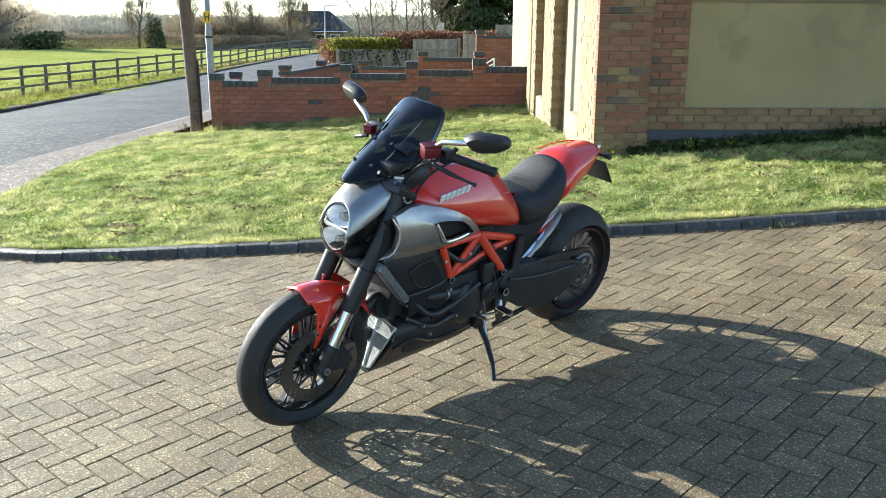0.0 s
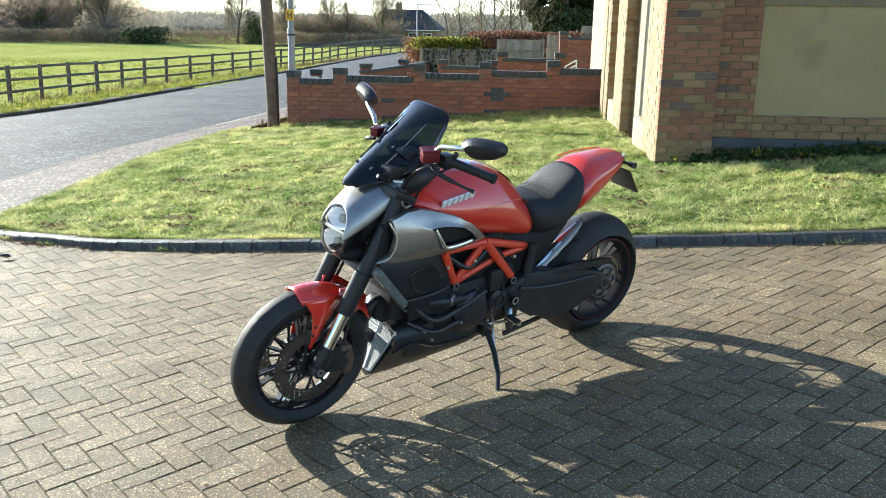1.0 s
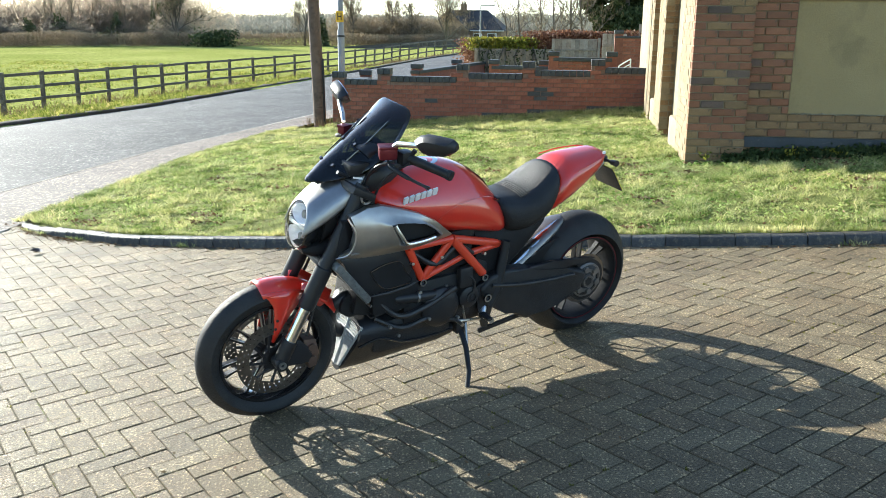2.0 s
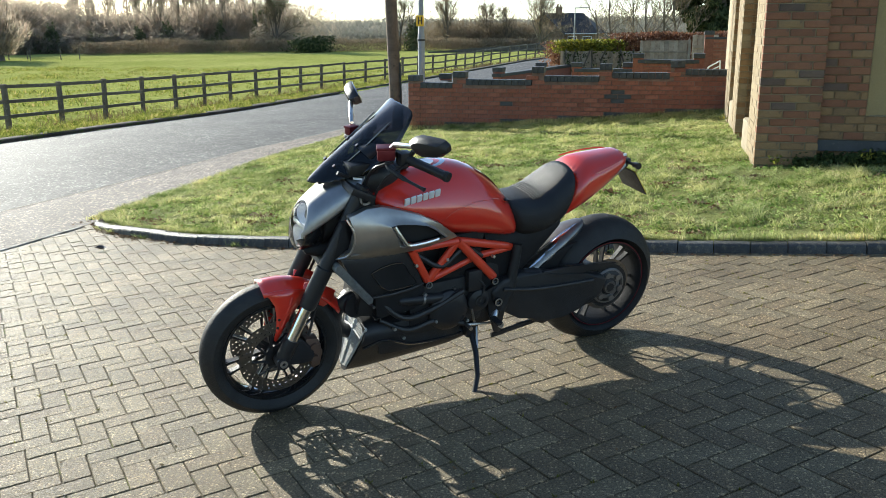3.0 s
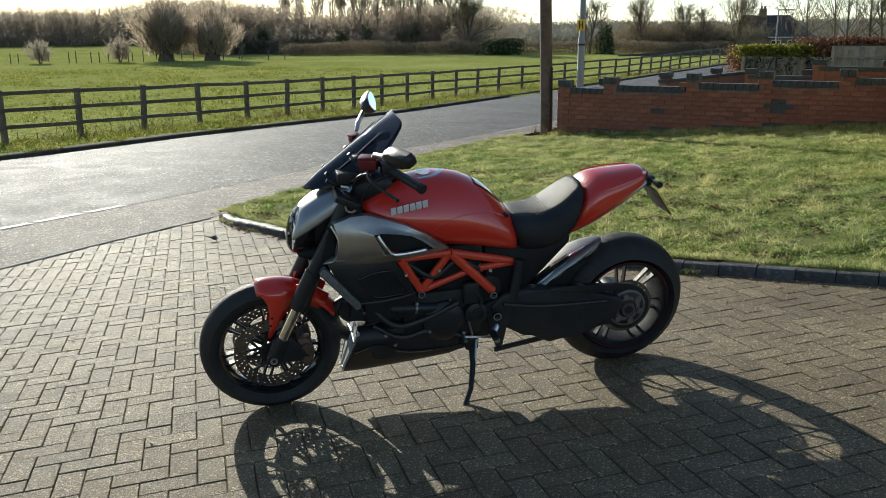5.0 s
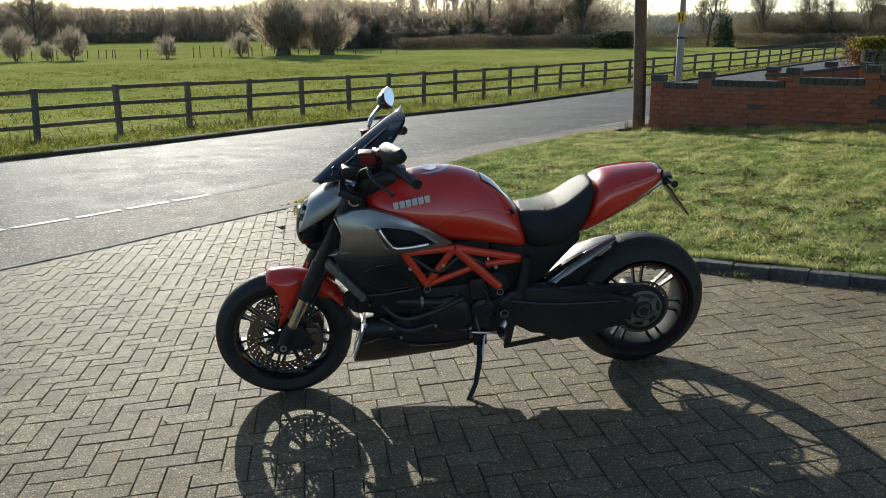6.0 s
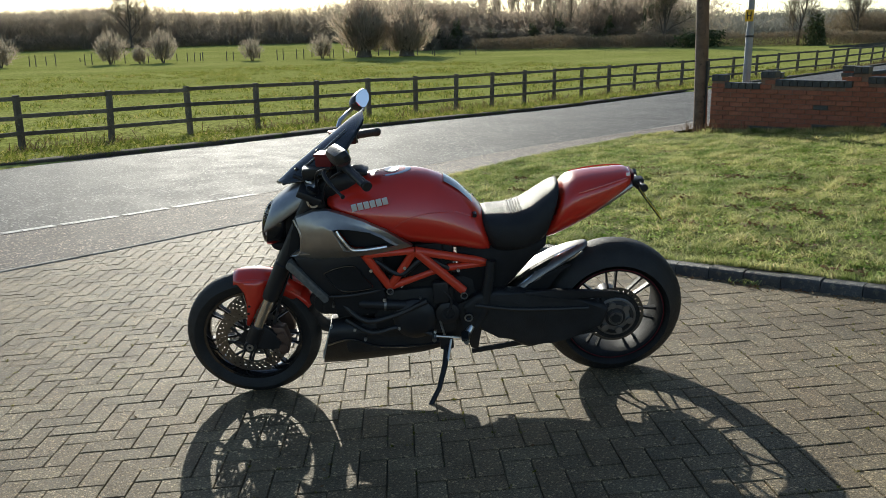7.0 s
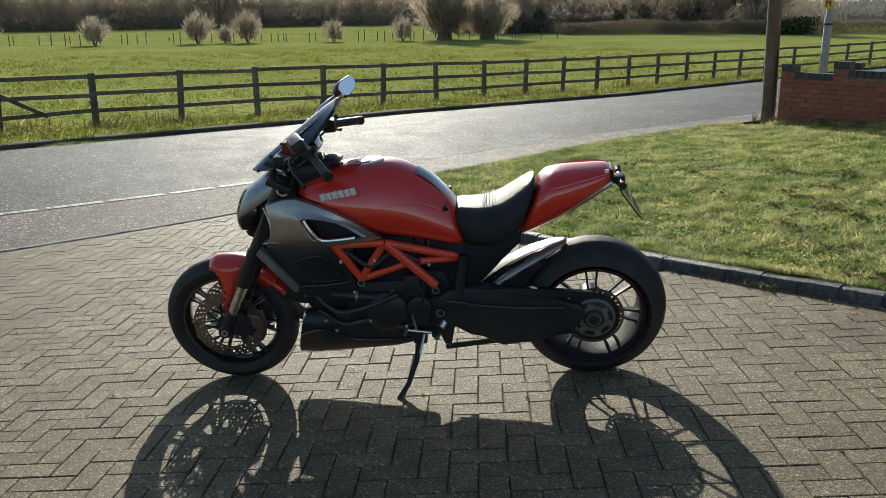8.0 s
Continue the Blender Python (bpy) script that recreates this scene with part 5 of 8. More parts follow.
def spokes(c, r0, r1, n, yh, parent, w=0.011, edged=True):
    """Slim radial spokes, swept a little, each with a bright machined edge, as parts of a wheel."""
    for k in range(n):
        a = k * math.tau / n
        b = a + (0.1 if k % 2 else -0.1)
        p, q = c + Vector((r0 * math.cos(a), 0, r0 * math.sin(a))), c + Vector((r1 * math.cos(b), 0, r1 * math.sin(b)))
        d = (q - p).normalized()
        t = Vector((-d.z, 0, d.x))
        rings = []
        for m, hw, hh in ((p, w * 0.9, yh), (p.lerp(q, 0.5), w * 0.5, yh * 0.7), (p.lerp(q, 0.85), w * 0.55, yh * 0.75), (q, w * 0.95, yh * 0.85)):
            rings.append([m + t * hw + Vector((0, hh, 0)), m - t * hw + Vector((0, hh, 0)), m - t * hw - Vector((0, hh, 0)), m + t * hw - Vector((0, hh, 0))])
        part("spoke", loft(rings), M_BLACK, parent)
        e = Vector((0, yh * 0.76, 0))
        if edged:
            part("spoke_edge", tube([p.lerp(q, 0.3) + e + t * w * 0.45, q + e + t * w * 0.55], 0.002, 5), M_ALU, parent)


def bolt(c, r=0.016, parent=None, depth=0.012):
    x, y, z = c
    s = 1 if y > 0 else -1
    b = part("bolt", join(lathe([(0.0, 0), (r, 0), (r, depth * s), (r * 0.62, depth * s), (r * 0.55, depth * 0.4 * s), (0.0, depth * 0.4 * s)], 16, c)), M_BLACK_GLOSS, parent or bike)
    part("ring", lathe([(r * 0.66, depth * 1.02 * s), (r * 0.98, depth * 1.02 * s), (r * 0.98, depth * 1.2 * s), (r * 0.66, depth * 1.2 * s)], 16, c), M_ALU, b)
    return b


# wheels
wf = part("front_wheel", rim(FA, 0.212, 0.045), M_BLACK_GLOSS, bike, "gloss black alloy front wheel with fourteen slim spokes")
part("tyre", tyre(FA, R_F, 0.212, 0.06, 0.042), M_RUBBER, wf, "black road tyre")
tagged(part("tread_groove", tread(FA, R_F, 0.06, 18, 0.042), M_BLACK, wf), "", "", "", "stuff")
spokes(FA, 0.03, 0.2, 14, 0.017, wf, 0.0095)
part("hub", tube([FA + Vector((0, -0.06, 0)), FA + Vector((0, 0.06, 0))], 0.034, 20), M_BLACK, wf)
for s in (-1, 1):
    d = part("brake_disc", ring_holes(0.108, 0.158, FA.y + 0.073 * s, 0.005, 99, 7, {1: 0, 3: 1, 5: 2}, (FA.x, 0, FA.z)), M_DISC, wf, "drilled steel brake disc", smooth=False)
    part("carrier", lathe([(0.03, FA.y + 0.055 * s), (0.052, FA.y + 0.062 * s), (0.052, FA.y + 0.074 * s), (0.03, FA.y + 0.074 * s)], 24, (FA.x, 0, 0)), M_BLACK, d)
    for k in range(9):
        a = k * math.tau / 9
        p, q = Vector((FA.x + 0.04 * math.cos(a - 0.5), FA.y + 0.068 * s, 0.04 * math.sin(a - 0.5))), Vector((FA.x + 0.108 * math.cos(a), FA.y + 0.073 * s, 0.108 * math.sin(a)))
        part("carrier_arm", tube([p, p.lerp(q, 0.5), q], [0.008, 0.005, 0.007], 6), M_BLACK, d)

wr = part("rear_wheel", rim((0, 0, 0), 0.212, 0.1), M_DARK, bike, "wide dark satin alloy rear wheel")
part("tyre", tyre((0, 0, 0), R_R, 0.212, 0.118, 0.075), M_RUBBER, wr, "very wide black rear tyre")
tagged(part("tread_groove", tread((0, 0, 0), R_R, 0.118, 16, 0.075), M_BLACK, wr), "", "", "", "stuff")
spokes(Vector((0, 0.03, 0)), 0.05, 0.2, 14, 0.016, wr, 0.008, False)
part("axle_tube", tube([(0, -0.11, 0), (0, 0.09, 0)], 0.05, 24), M_BLACK, wr)
part("rim_line", lathe([(0.2125, 0.1005), (0.2165, 0.1005), (0.2165, 0.102), (0.2125, 0.102)], 72), M_DARKRED, wr, "thin dark red rim line")
part("sprocket", ring_holes(0.07, 0.108, 0.112, 0.008, 84, 4, {2: 0}, (0, 0, 0)), M_ENGINE, wr, "steel rear sprocket", smooth=False)
part("brake_disc", ring_holes(0.08, 0.128, 0.098, 0.005, 96, 5, {1: 0, 3: 1}, (0, 0, 0)), M_DISC, wr, "drilled rear disc", smooth=False)
part("hub", join(lathe([(0.0, 0.14), (0.026, 0.14), (0.03, 0.128), (0.052, 0.124), (0.07, 0.116), (0.076, 0.1), (0.0, 0.1)], 28)), M_ENGINE, wr)
hubs = lathe([(0.03, 0.126), (0.086, 0.124), (0.09, 0.12), (0.09, 0.114), (0.03, 0.114)], 36)
for k in range(6):
    a = k * math.tau / 6 + 0.3
    hubs = join(hubs, tube([(0.062 * math.cos(a), 0.12, 0.062 * math.sin(a)), (0.062 * math.cos(a), 0.137, 0.062 * math.sin(a))], [0.017, 0.015], 10))
hubs = join(hubs, lathe([(0.02, 0.14), (0.03, 0.14), (0.034, 0.124), (0.02, 0.124)], 20))
part("hub_nut", hubs, M_HUB, wr, "steel hub nut and drive studs")

# fork
RAKE = Vector((-0.473, 0, 0.881))
for s in (-1, 1):
    y = 0.105 * s
    o = Vector((1.587, y, 0.0))
    leg = part("fork_leg", tube([o + RAKE * 0.245, o + RAKE * 0.26, o + RAKE * 0.42, o + RAKE * 0.425, o + RAKE * 0.78], [0.031, 0.034, 0.034, 0.029, 0.027], 20), M_BLACK, bike, "satin black upside-down fork leg")
    part("slider", tube([o + RAKE * 0.075, o + RAKE * 0.25], 0.0245, 20), M_CHROME, leg, "bright fork slider")
    part("fork_foot", join(tube([o + RAKE * 0.1, o + RAKE * 0.03, o - RAKE * 0.005], [0.03, 0.031, 0.024], 16), tube([o + Vector((0, -0.03 * s, 0)), o + Vector((0, 0.026 * s, 0))], 0.027, 16), plate([(1.55, 0.1), (1.5, 0.08), (1.45, 0.02), (1.46, -0.03), (1.5, -0.02), (1.57, -0.02)], y - 0.012, y + 0.012, 0.005)), M_BLACK, leg)
    part("axle_nut", lathe([(0.008, (FA.y if s > 0 else -FA.y) * 0 + 0.13 * s), (0.0155, 0.13 * s), (0.0155, 0.137 * s), (0.008, 0.137 * s)], 18, (1.587, 0, 0)), M_ALU, leg)
    part("caliper", join(plate([(1.485, 0.075), (1.43, 0.065), (1.415, 0.0), (1.43, -0.06), (1.465, -0.068), (1.475, -0.01)], y - 0.03 * s - 0.026, y - 0.03 * s + 0.03, 0.009), tube([(1.45, y - 0.005 * s, 0.03), (1.45, y + 0.012 * s, 0.03)], 0.019, 14), tube([(1.45, y - 0.005 * s, -0.025), (1.45, y + 0.012 * s, -0.025)], 0.019, 14)), M_BRONZE, leg, "bronze radial brake caliper")
    part("brake_hose", tube(curve_pts([(1.47, y, 0.09), (1.43, y * 0.9, 0.2), (1.37, y * 0.75, 0.33), (1.33, y * 0.6, 0.45)], 5), 0.006, 8), M_BLACK, leg)
part("lower_yoke", join(plate([(-0.045, -0.02), (0.03, -0.02), (0.03, 0.02), (-0.045, 0.02)], -0.105, 0.105, 0.01)), M_BLACK, bike).matrix_local = pose(1.365, 0, 0.37, 0, -28, 0)
part("upper_yoke", join(plate([(-0.055, -0.015), (0.05, -0.015), (0.05, 0.015), (-0.055, 0.015)], -0.15, 0.15, 0.008)), M_BLACK, bike).matrix_local = pose(1.235, 0, 0.665, 0, -28, 0)

# front mudguard
def arc_shell(c, r_start, a0, a1, half, n=14, m=10, drop=0.3, taper=1.0, tail=1.0, grow=0.0):
    rings = []
    for i in range(n + 1):
        q = i / n
        a = radians(a0 + (a1 - a0) * q)
        r = r_start + grow * q
        h = half * (taper + (1 - taper) * min(1, q * 4)) * (tail + (1 - tail) * min(1, (1 - q) * 4))
        rings.append([(c[0] + (r - drop * half * (k / m * 2 - 1) ** 2) * math.cos(a), c[1] + h * (k / m * 2 - 1), c[2] + (r - drop * half * (k / m * 2 - 1) ** 2) * math.sin(a)) for k in range(m + 1)])
    return loft(rings, False, False)


mg = thick(part("front_mudguard", arc_shell(FA, 0.309, 82.5, 154, 0.073, drop=0.5, taper=1.0, tail=0.9, grow=0.024), M_RED, bike, "glossy red front mudguard"), 0.004)
for s in (-1, 1):
    y = s * 0.067 + FA.y
    rows = [[(1.626, 0.0, 0.286), (1.585, 0.001, 0.289), (1.53, 0.002, 0.287), (1.44, 0.002, 0.268)], [(1.604, 0.003, 0.262), (1.57, 0.006, 0.26), (1.53, 0.008, 0.255), (1.455, 0.004, 0.26)], [(1.586, 0.004, 0.225), (1.562, 0.008, 0.22), (1.535, 0.01, 0.215), (1.487, 0.006, 0.215)], [(1.583, 0.006, 0.18), (1.566, 0.009, 0.178), (1.546, 0.01, 0.176), (1.522, 0.006, 0.176)], [(1.59, 0.006, 0.12), (1.578, 0.008, 0.117), (1.568, 0.008, 0.116), (1.556, 0.005, 0.118)], [(1.601, 0.004, 0.076), (1.596, 0.005, 0.07), (1.591, 0.005, 0.07), (1.585, 0.003, 0.075)]]
    thick(part("side_leaf", loft([[(x, y + dy * s, z) for x, dy, z in r] for r in rows], False, False), M_RED, mg), 0.005)
    thick(part("rear_leaf", loft([[(1.46, y, 0.3), (1.4, y, 0.29), (1.33, y - 0.01 * s, 0.235)], [(1.47, y + 0.002 * s, 0.25), (1.41, y + 0.002 * s, 0.235), (1.35, y - 0.006 * s, 0.19)], [(1.46, y, 0.215), (1.42, y, 0.2), (1.385, y - 0.006 * s, 0.175)]], False, False), M_RED, mg), 0.005)
    for px, pz in ((1.583, 0.13), (1.574, 0.165)):
        part("screw", tube([(px, y + 0.004 * s, pz), (px, y + 0.012 * s, pz)], 0.006, 8), M_BLACK, mg)

# nose fairing and headlamp: an arched silver shell over a black lamp bucket, lamp leaning back
NY = -0.028
shell = []
for (tx, tz), (ex, ez), w in (((1.415, 0.606), (1.462, 0.497), 0.084), ((1.404, 0.617), (1.448, 0.503), 0.096), ((1.376, 0.636), (1.408, 0.528), 0.108), ((1.342, 0.658), (1.36, 0.556), 0.117), ((1.3, 0.683), (1.31, 0.588), 0.122), ((1.255, 0.706), (1.266, 0.62), 0.123), ((1.215, 0.724), (1.225, 0.668), 0.117), ((1.185, 0.734), (1.193, 0.71), 0.1)):
    ring = []
    for k in range(19):
        a = math.pi * k / 18
        c, h = math.cos(a), math.sin(a) ** 0.8
        ring.append((ex + (tx - ex) * h, NY + w * math.copysign(abs(c) ** 0.85, c), ez + (tz - ez) * h))
    shell.append(ring)
nf = subdivided(thick(part("nose_fairing", loft(shell, False, False), M_TITAN, bike, "satin grey headlamp fairing"), 0.005))
part("inner_cowl", loft([[v + Vector((0, NY, 0)) for v in sect(b, t, w, 2.4, 20)] for b, t, w in (((1.372, 0.43), (1.352, 0.6), 0.09), ((1.335, 0.455), (1.315, 0.645), 0.104), ((1.27, 0.5), (1.25, 0.685), 0.1), ((1.21, 0.56), (1.195, 0.71), 0.088))]), M_DARK, nf, "matt black lamp bucket")
hl_m = pose(1.436, NY, 0.515, 0, 75, 0)
hl = part("headlamp", loft([[(0.1 * math.cos(a) * sx, 0.088 * math.sin(a) * sx * (1 + 0.1 * math.cos(a)), z) for a in (k * math.tau / 32 for k in range(32))] for sx, z in ((0.5, -0.11), (0.88, -0.07), (1.0, -0.02), (1.02, 0.0), (0.98, 0.005), (0.93, -0.01))], True, False), M_BLACK_GLOSS, bike, "round twin-reflector headlamp leaning back")
hl.matrix_local = hl_m
for name, x0, x1 in (("upper_reflector", -0.088, -0.006), ("lower_reflector", 0.008, 0.09)):
    rings = []
    for sx, z in ((1.0, -0.002), (0.82, -0.024), (0.55, -0.042), (0.28, -0.048), (0.04, -0.048)):
        ring = []
        for k in range(20):
            a = k * math.tau / 20
            x = (x0 + x1) / 2 + (x1 - x0) / 2 * math.copysign(abs(math.cos(a)) ** 0.8, math.cos(a)) * sx
            ring.append((x, 0.08 * math.sqrt(max(0.05, 1 - (x / 0.098) ** 2)) * math.sin(a) * sx, z))
        rings.append(ring)
    part(name, loft(rings, True, False), M_REFLECTOR, hl, "bright faceted reflector", smooth=False)
part("bulb_shield", join(tube([(-0.045, 0, -0.05), (-0.045, 0, -0.015)], [0.02, 0.017], 16), tube([(0.046, 0, -0.05), (0.046, 0, -0.018)], [0.016, 0.014], 16)), M_HUB, hl)
part("divider", box((0.001, 0, -0.004), (0.016, 0.158, 0.014), 0.004), M_ALU, hl, "bright bar between the reflectors")
part("lens", loft([[(0.098 * math.cos(a) * sx, 0.085 * math.sin(a) * sx * (1 + 0.1 * math.cos(a)), z) for a in (k * math.tau / 32 for k in range(32))] for sx, z in ((0.98, 0.002), (0.9, 0.014), (0.7, 0.026), (0.4, 0.034), (0.05, 0.037))], True, False), M_LENS, hl, "clear headlamp lens").visible_shadow = False
part("chin", loft([[v + Vector((0, NY, 0)) for v in sect(b, t, w, 2.5, 16)] for b, t, w in (((1.43, 0.395), (1.45, 0.44), 0.05), ((1.37, 0.37), (1.385, 0.45), 0.07), ((1.3, 0.375), (1.3, 0.46), 0.075))]), M_DARK, nf)

# windscreen: pointed at the foot, wrapped round the sides, tinted
SY = -0.055
rings = []
for x, z, w, bx, bz in ((1.39, 0.68, 0.03, 0.014, 0.0), (1.379, 0.689, 0.07, 0.05, 0.0), (1.354, 0.709, 0.112, 0.095, 0.004), (1.318, 0.739, 0.14, 0.115, 0.016), (1.27, 0.772, 0.156, 0.11, 0.03), (1.196, 0.824, 0.162, 0.088, 0.038), (1.116, 0.879, 0.156, 0.06, 0.034), (1.056, 0.92, 0.145, 0.04, 0.024), (1.018, 0.942, 0.128, 0.026, 0.014), (1.002, 0.95, 0.106, 0.016, 0.008), (0.996, 0.952, 0.078, 0.008, 0.003)):
    rings.append([(x - bx * abs(k / 9 - 1) ** 1.7, SY + w * (k / 9 - 1), z - bz * abs(k / 9 - 1) ** 1.7) for k in range(19)])
ws = thick(part("windscreen", loft(rings, False, False), M_SCREEN, bike, "dark smoked touring windscreen"), 0.003)
for s in (-1, 1):
    part("screen_rib", tube([(1.266, SY + 0.075 * s, 0.75), (1.174, SY + 0.08 * s, 0.816), (1.066, SY + 0.08 * s, 0.902)], [0.002, 0.0032, 0.002], 6), M_BLACK_GLOSS, ws, "raised rib in the screen")
for y in (-0.052, 0.052):
    for x, z in ((1.302, 0.742), (1.205, 0.813)):
        part("screw", tube([(x - 0.022, SY + y, z - 0.016), (x - 0.006, SY + y, z + 0.006)], 0.0075, 10), M_BLACK_GLOSS, ws)
part("screen_fairing", loft([[(1.36, SY - 0.05, 0.682), (1.365, SY, 0.684), (1.36, SY + 0.05, 0.682)], [(1.25, SY - 0.09, 0.722), (1.3, SY, 0.73), (1.25, SY + 0.1, 0.722)], [(1.19, SY - 0.095, 0.75), (1.24, SY, 0.765), (1.19, SY + 0.105, 0.75)]], False, False), M_DARK, ws, "dark mounting tray behind the screen").modifiers.new("solid", "SOLIDIFY").thickness = 0.006
part("screen_badge", plate([(-0.018, -0.004), (0.018, -0.004), (0.02, 0.004), (-0.016, 0.004)], 0, 0.002), M_LETTER, ws, "small pale maker's mark").matrix_local = pose(1.232, 0.092, 0.714, 0, 0, -42)
part("screen_bracket", join(tube([(1.3, 0.05, 0.735), (1.24, 0.05, 0.7)], 0.008, 8), tube([(1.3, -0.05, 0.735), (1.24, -0.05, 0.7)], 0.008, 8), box((1.2, 0, 0.74), (0.12, 0.16, 0.05), 0.012)), M_BLACK, ws)
ip = part("instrument_pod", loft([sect((1.14, 0.74), (1.2, 0.81), 0.07, 3, 18), sect((1.1, 0.75), (1.15, 0.83), 0.075, 3, 18), sect((1.075, 0.77), (1.1, 0.83), 0.07, 3, 18)]), M_BLACK, bike)
part("dial", box((1.082, 0, 0.802), (0.006, 0.11, 0.045), 0.002, pose(0, 0, 0, 0, 25, 0)), M_BLACK_GLOSS, ip)

# handlebar, controls, mirrors
hb = part("handlebar", tube(curve_pts([(0.985, -0.4, 0.775), (1.035, -0.3, 0.795), (1.1, -0.16, 0.82), (1.14, -0.06, 0.8), (1.145, 0, 0.795), (1.14, 0.06, 0.8), (1.1, 0.16, 0.82), (1.035, 0.3, 0.795), (0.985, 0.4, 0.775)], 5), 0.0145, 12), M_BLACK, bike, "black tapered handlebar")
part("riser", join(tube([(1.14, -0.05, 0.68), (1.14, -0.05, 0.81)], 0.022, 12), tube([(1.14, 0.05, 0.68), (1.14, 0.05, 0.81)], 0.022, 12)), M_BLACK, hb)
for s in (-1, 1):
    g = part("grip", tube([(1.065, 0.235 * s, 0.803), (1.05, 0.265 * s, 0.799), (0.99, 0.375 * s, 0.776), (0.985, 0.385 * s, 0.774), (0.98, 0.393 * s, 0.772), (0.973, 0.405 * s, 0.769)], [0.02, 0.0175, 0.0175, 0.0175, 0.0205, 0.0195], 14), M_RUBBER, hb, "black rubber grip")
    part("switch_gear", join(box((1.075, 0.215 * s, 0.805), (0.05, 0.06, 0.055), 0.01), tube([(1.06, 0.24 * s, 0.82), (1.05, 0.25 * s, 0.84)], 0.01, 8)), M_BLACK, hb)
    k = 1.0 if s > 0 else 0.68
    part("reservoir", join(box((1.142, 0.198 * s, 0.828 if s > 0 else 0.82), (0.07 * k, 0.06 * k, 0.045 * k), 0.01, pose(0, 0, 0, 0, 0, -20 * s)), box((1.142, 0.198 * s, 0.853 if s > 0 else 0.837), (0.074 * k, 0.064 * k, 0.012), 0.005, pose(0, 0, 0, 0, 0, -20 * s))), M_DARKRED, hb, "dark red fluid reservoir")
    part("lever", tube(curve_pts([(1.145, 0.21 * s, 0.795), (1.15, 0.25 * s, 0.785), (1.12, 0.32 * s, 0.762), (1.07, 0.4 * s, 0.735)], 5), [0.009] * 11 + [0.006] * 4 + [0.009], 8), M_BLACK, hb)
    outline = ((-0.088, 0.004), (-0.066, 0.02), (-0.036, 0.031), (0.02, 0.034), (0.072, 0.033), (0.089, 0.018), (0.088, -0.004), (0.056, -0.028), (0.012, -0.038), (-0.03, -0.045), (-0.062, -0.036), (-0.08, -0.017))
    mr = part("mirror", loft([[Vector((x0, y0 * k, z0 * k)) for y0, z0 in outline] for x0, k in ((0.034, 0.4), (0.027, 0.78), (0.008, 1.0), (-0.012, 1.02), (-0.016, 0.97))]), M_BLACK, bike, "black faceted rear-view mirror")
    at = Vector((1.062, 0.371, 0.902) if s > 0 else (1.041, -0.438, 0.908))
    mr.matrix_local = Matrix.Translation(at) @ pose(0, 0, 0, 0, 20 if s > 0 else 27, 25.5 if s > 0 else -15) @ Matrix.Diagonal((1, s, 1, 1))
    part("mirror_glass", loft([[Vector((x0, y0 * k, z0 * k * 0.97)) for y0, z0 in outline] for x0, k in ((-0.0165, 0.93), (-0.0185, 0.92))]), M_MIRROR, mr, "silvered mirror glass")
    a = Vector((1.13, 0.175, 0.845)) if s > 0 else Vector((1.13, -0.235, 0.84))
    b = Vector((1.09, 0.315, 0.886)) if s > 0 else Vector((1.075, -0.385, 0.88))
    part("mirror_stalk", tube([a, a.lerp(b, 0.2) + Vector((0, 0, 0.014)), a.lerp(b, 0.7) + Vector((0, 0, 0.006)), b, b.lerp(at, 0.5)], [0.008, 0.011, 0.0105, 0.009, 0.008], 10), M_ALU, bike, "satin silver mirror stalk")
hb.matrix_local = Matrix.Translation((0, -0.022, -0.006)) @ Matrix.Diagonal((1, 0.92, 1, 1))
for s in (-1, 1):
    part("cable", tube(curve_pts([(1.13, 0.2 * s, 0.8), (1.19, 0.14 * s, 0.76), (1.2, 0.08 * s, 0.66), (1.16, 0.05 * s, 0.55)], 6), 0.0065, 6), M_BLACK, bike)
    part("cable", tube(curve_pts([(1.08, 0.22 * s, 0.79), (1.15, 0.17 * s, 0.73), (1.18, 0.12 * s, 0.62), (1.12, 0.08 * s, 0.5)], 6), 0.005, 6), M_BLACK, bike)
part("cable", tube(curve_pts([(1.3, 0.04, 0.42), (1.36, 0.03, 0.36), (1.38, 0.035, 0.26), (1.36, 0.02, 0.2)], 6), 0.006, 6), M_BLACK, bike)
part("steering_head", tube([(1.16, 0, 0.72), (1.34, 0, 0.36)], 0.038, 16), M_BLACK, bike)
part("wiring_shroud", loft([sect((1.2, 0.6), (1.22, 0.7), 0.06, 2.6, 16), sect((1.14, 0.61), (1.15, 0.75), 0.085, 2.6, 16), sect((1.08, 0.64), (1.08, 0.745), 0.08, 2.6, 16), sect((1.04, 0.66), (1.04, 0.72), 0.06, 2.6, 16)]), M_BLACK, bike)
part("horn", join(lathe([(0.0, 0.02), (0.034, 0.02), (0.038, 0.0), (0.034, -0.02), (0.0, -0.02)], 20, (1.215, 0.105, 0.62))), M_BLACK, bike)
part("ignition_ring", lathe([(0.018, 0.135), (0.026, 0.135), (0.026, 0.14), (0.018, 0.14)], 18, (1.22, 0.0, 0.645)), M_ALU, bike)

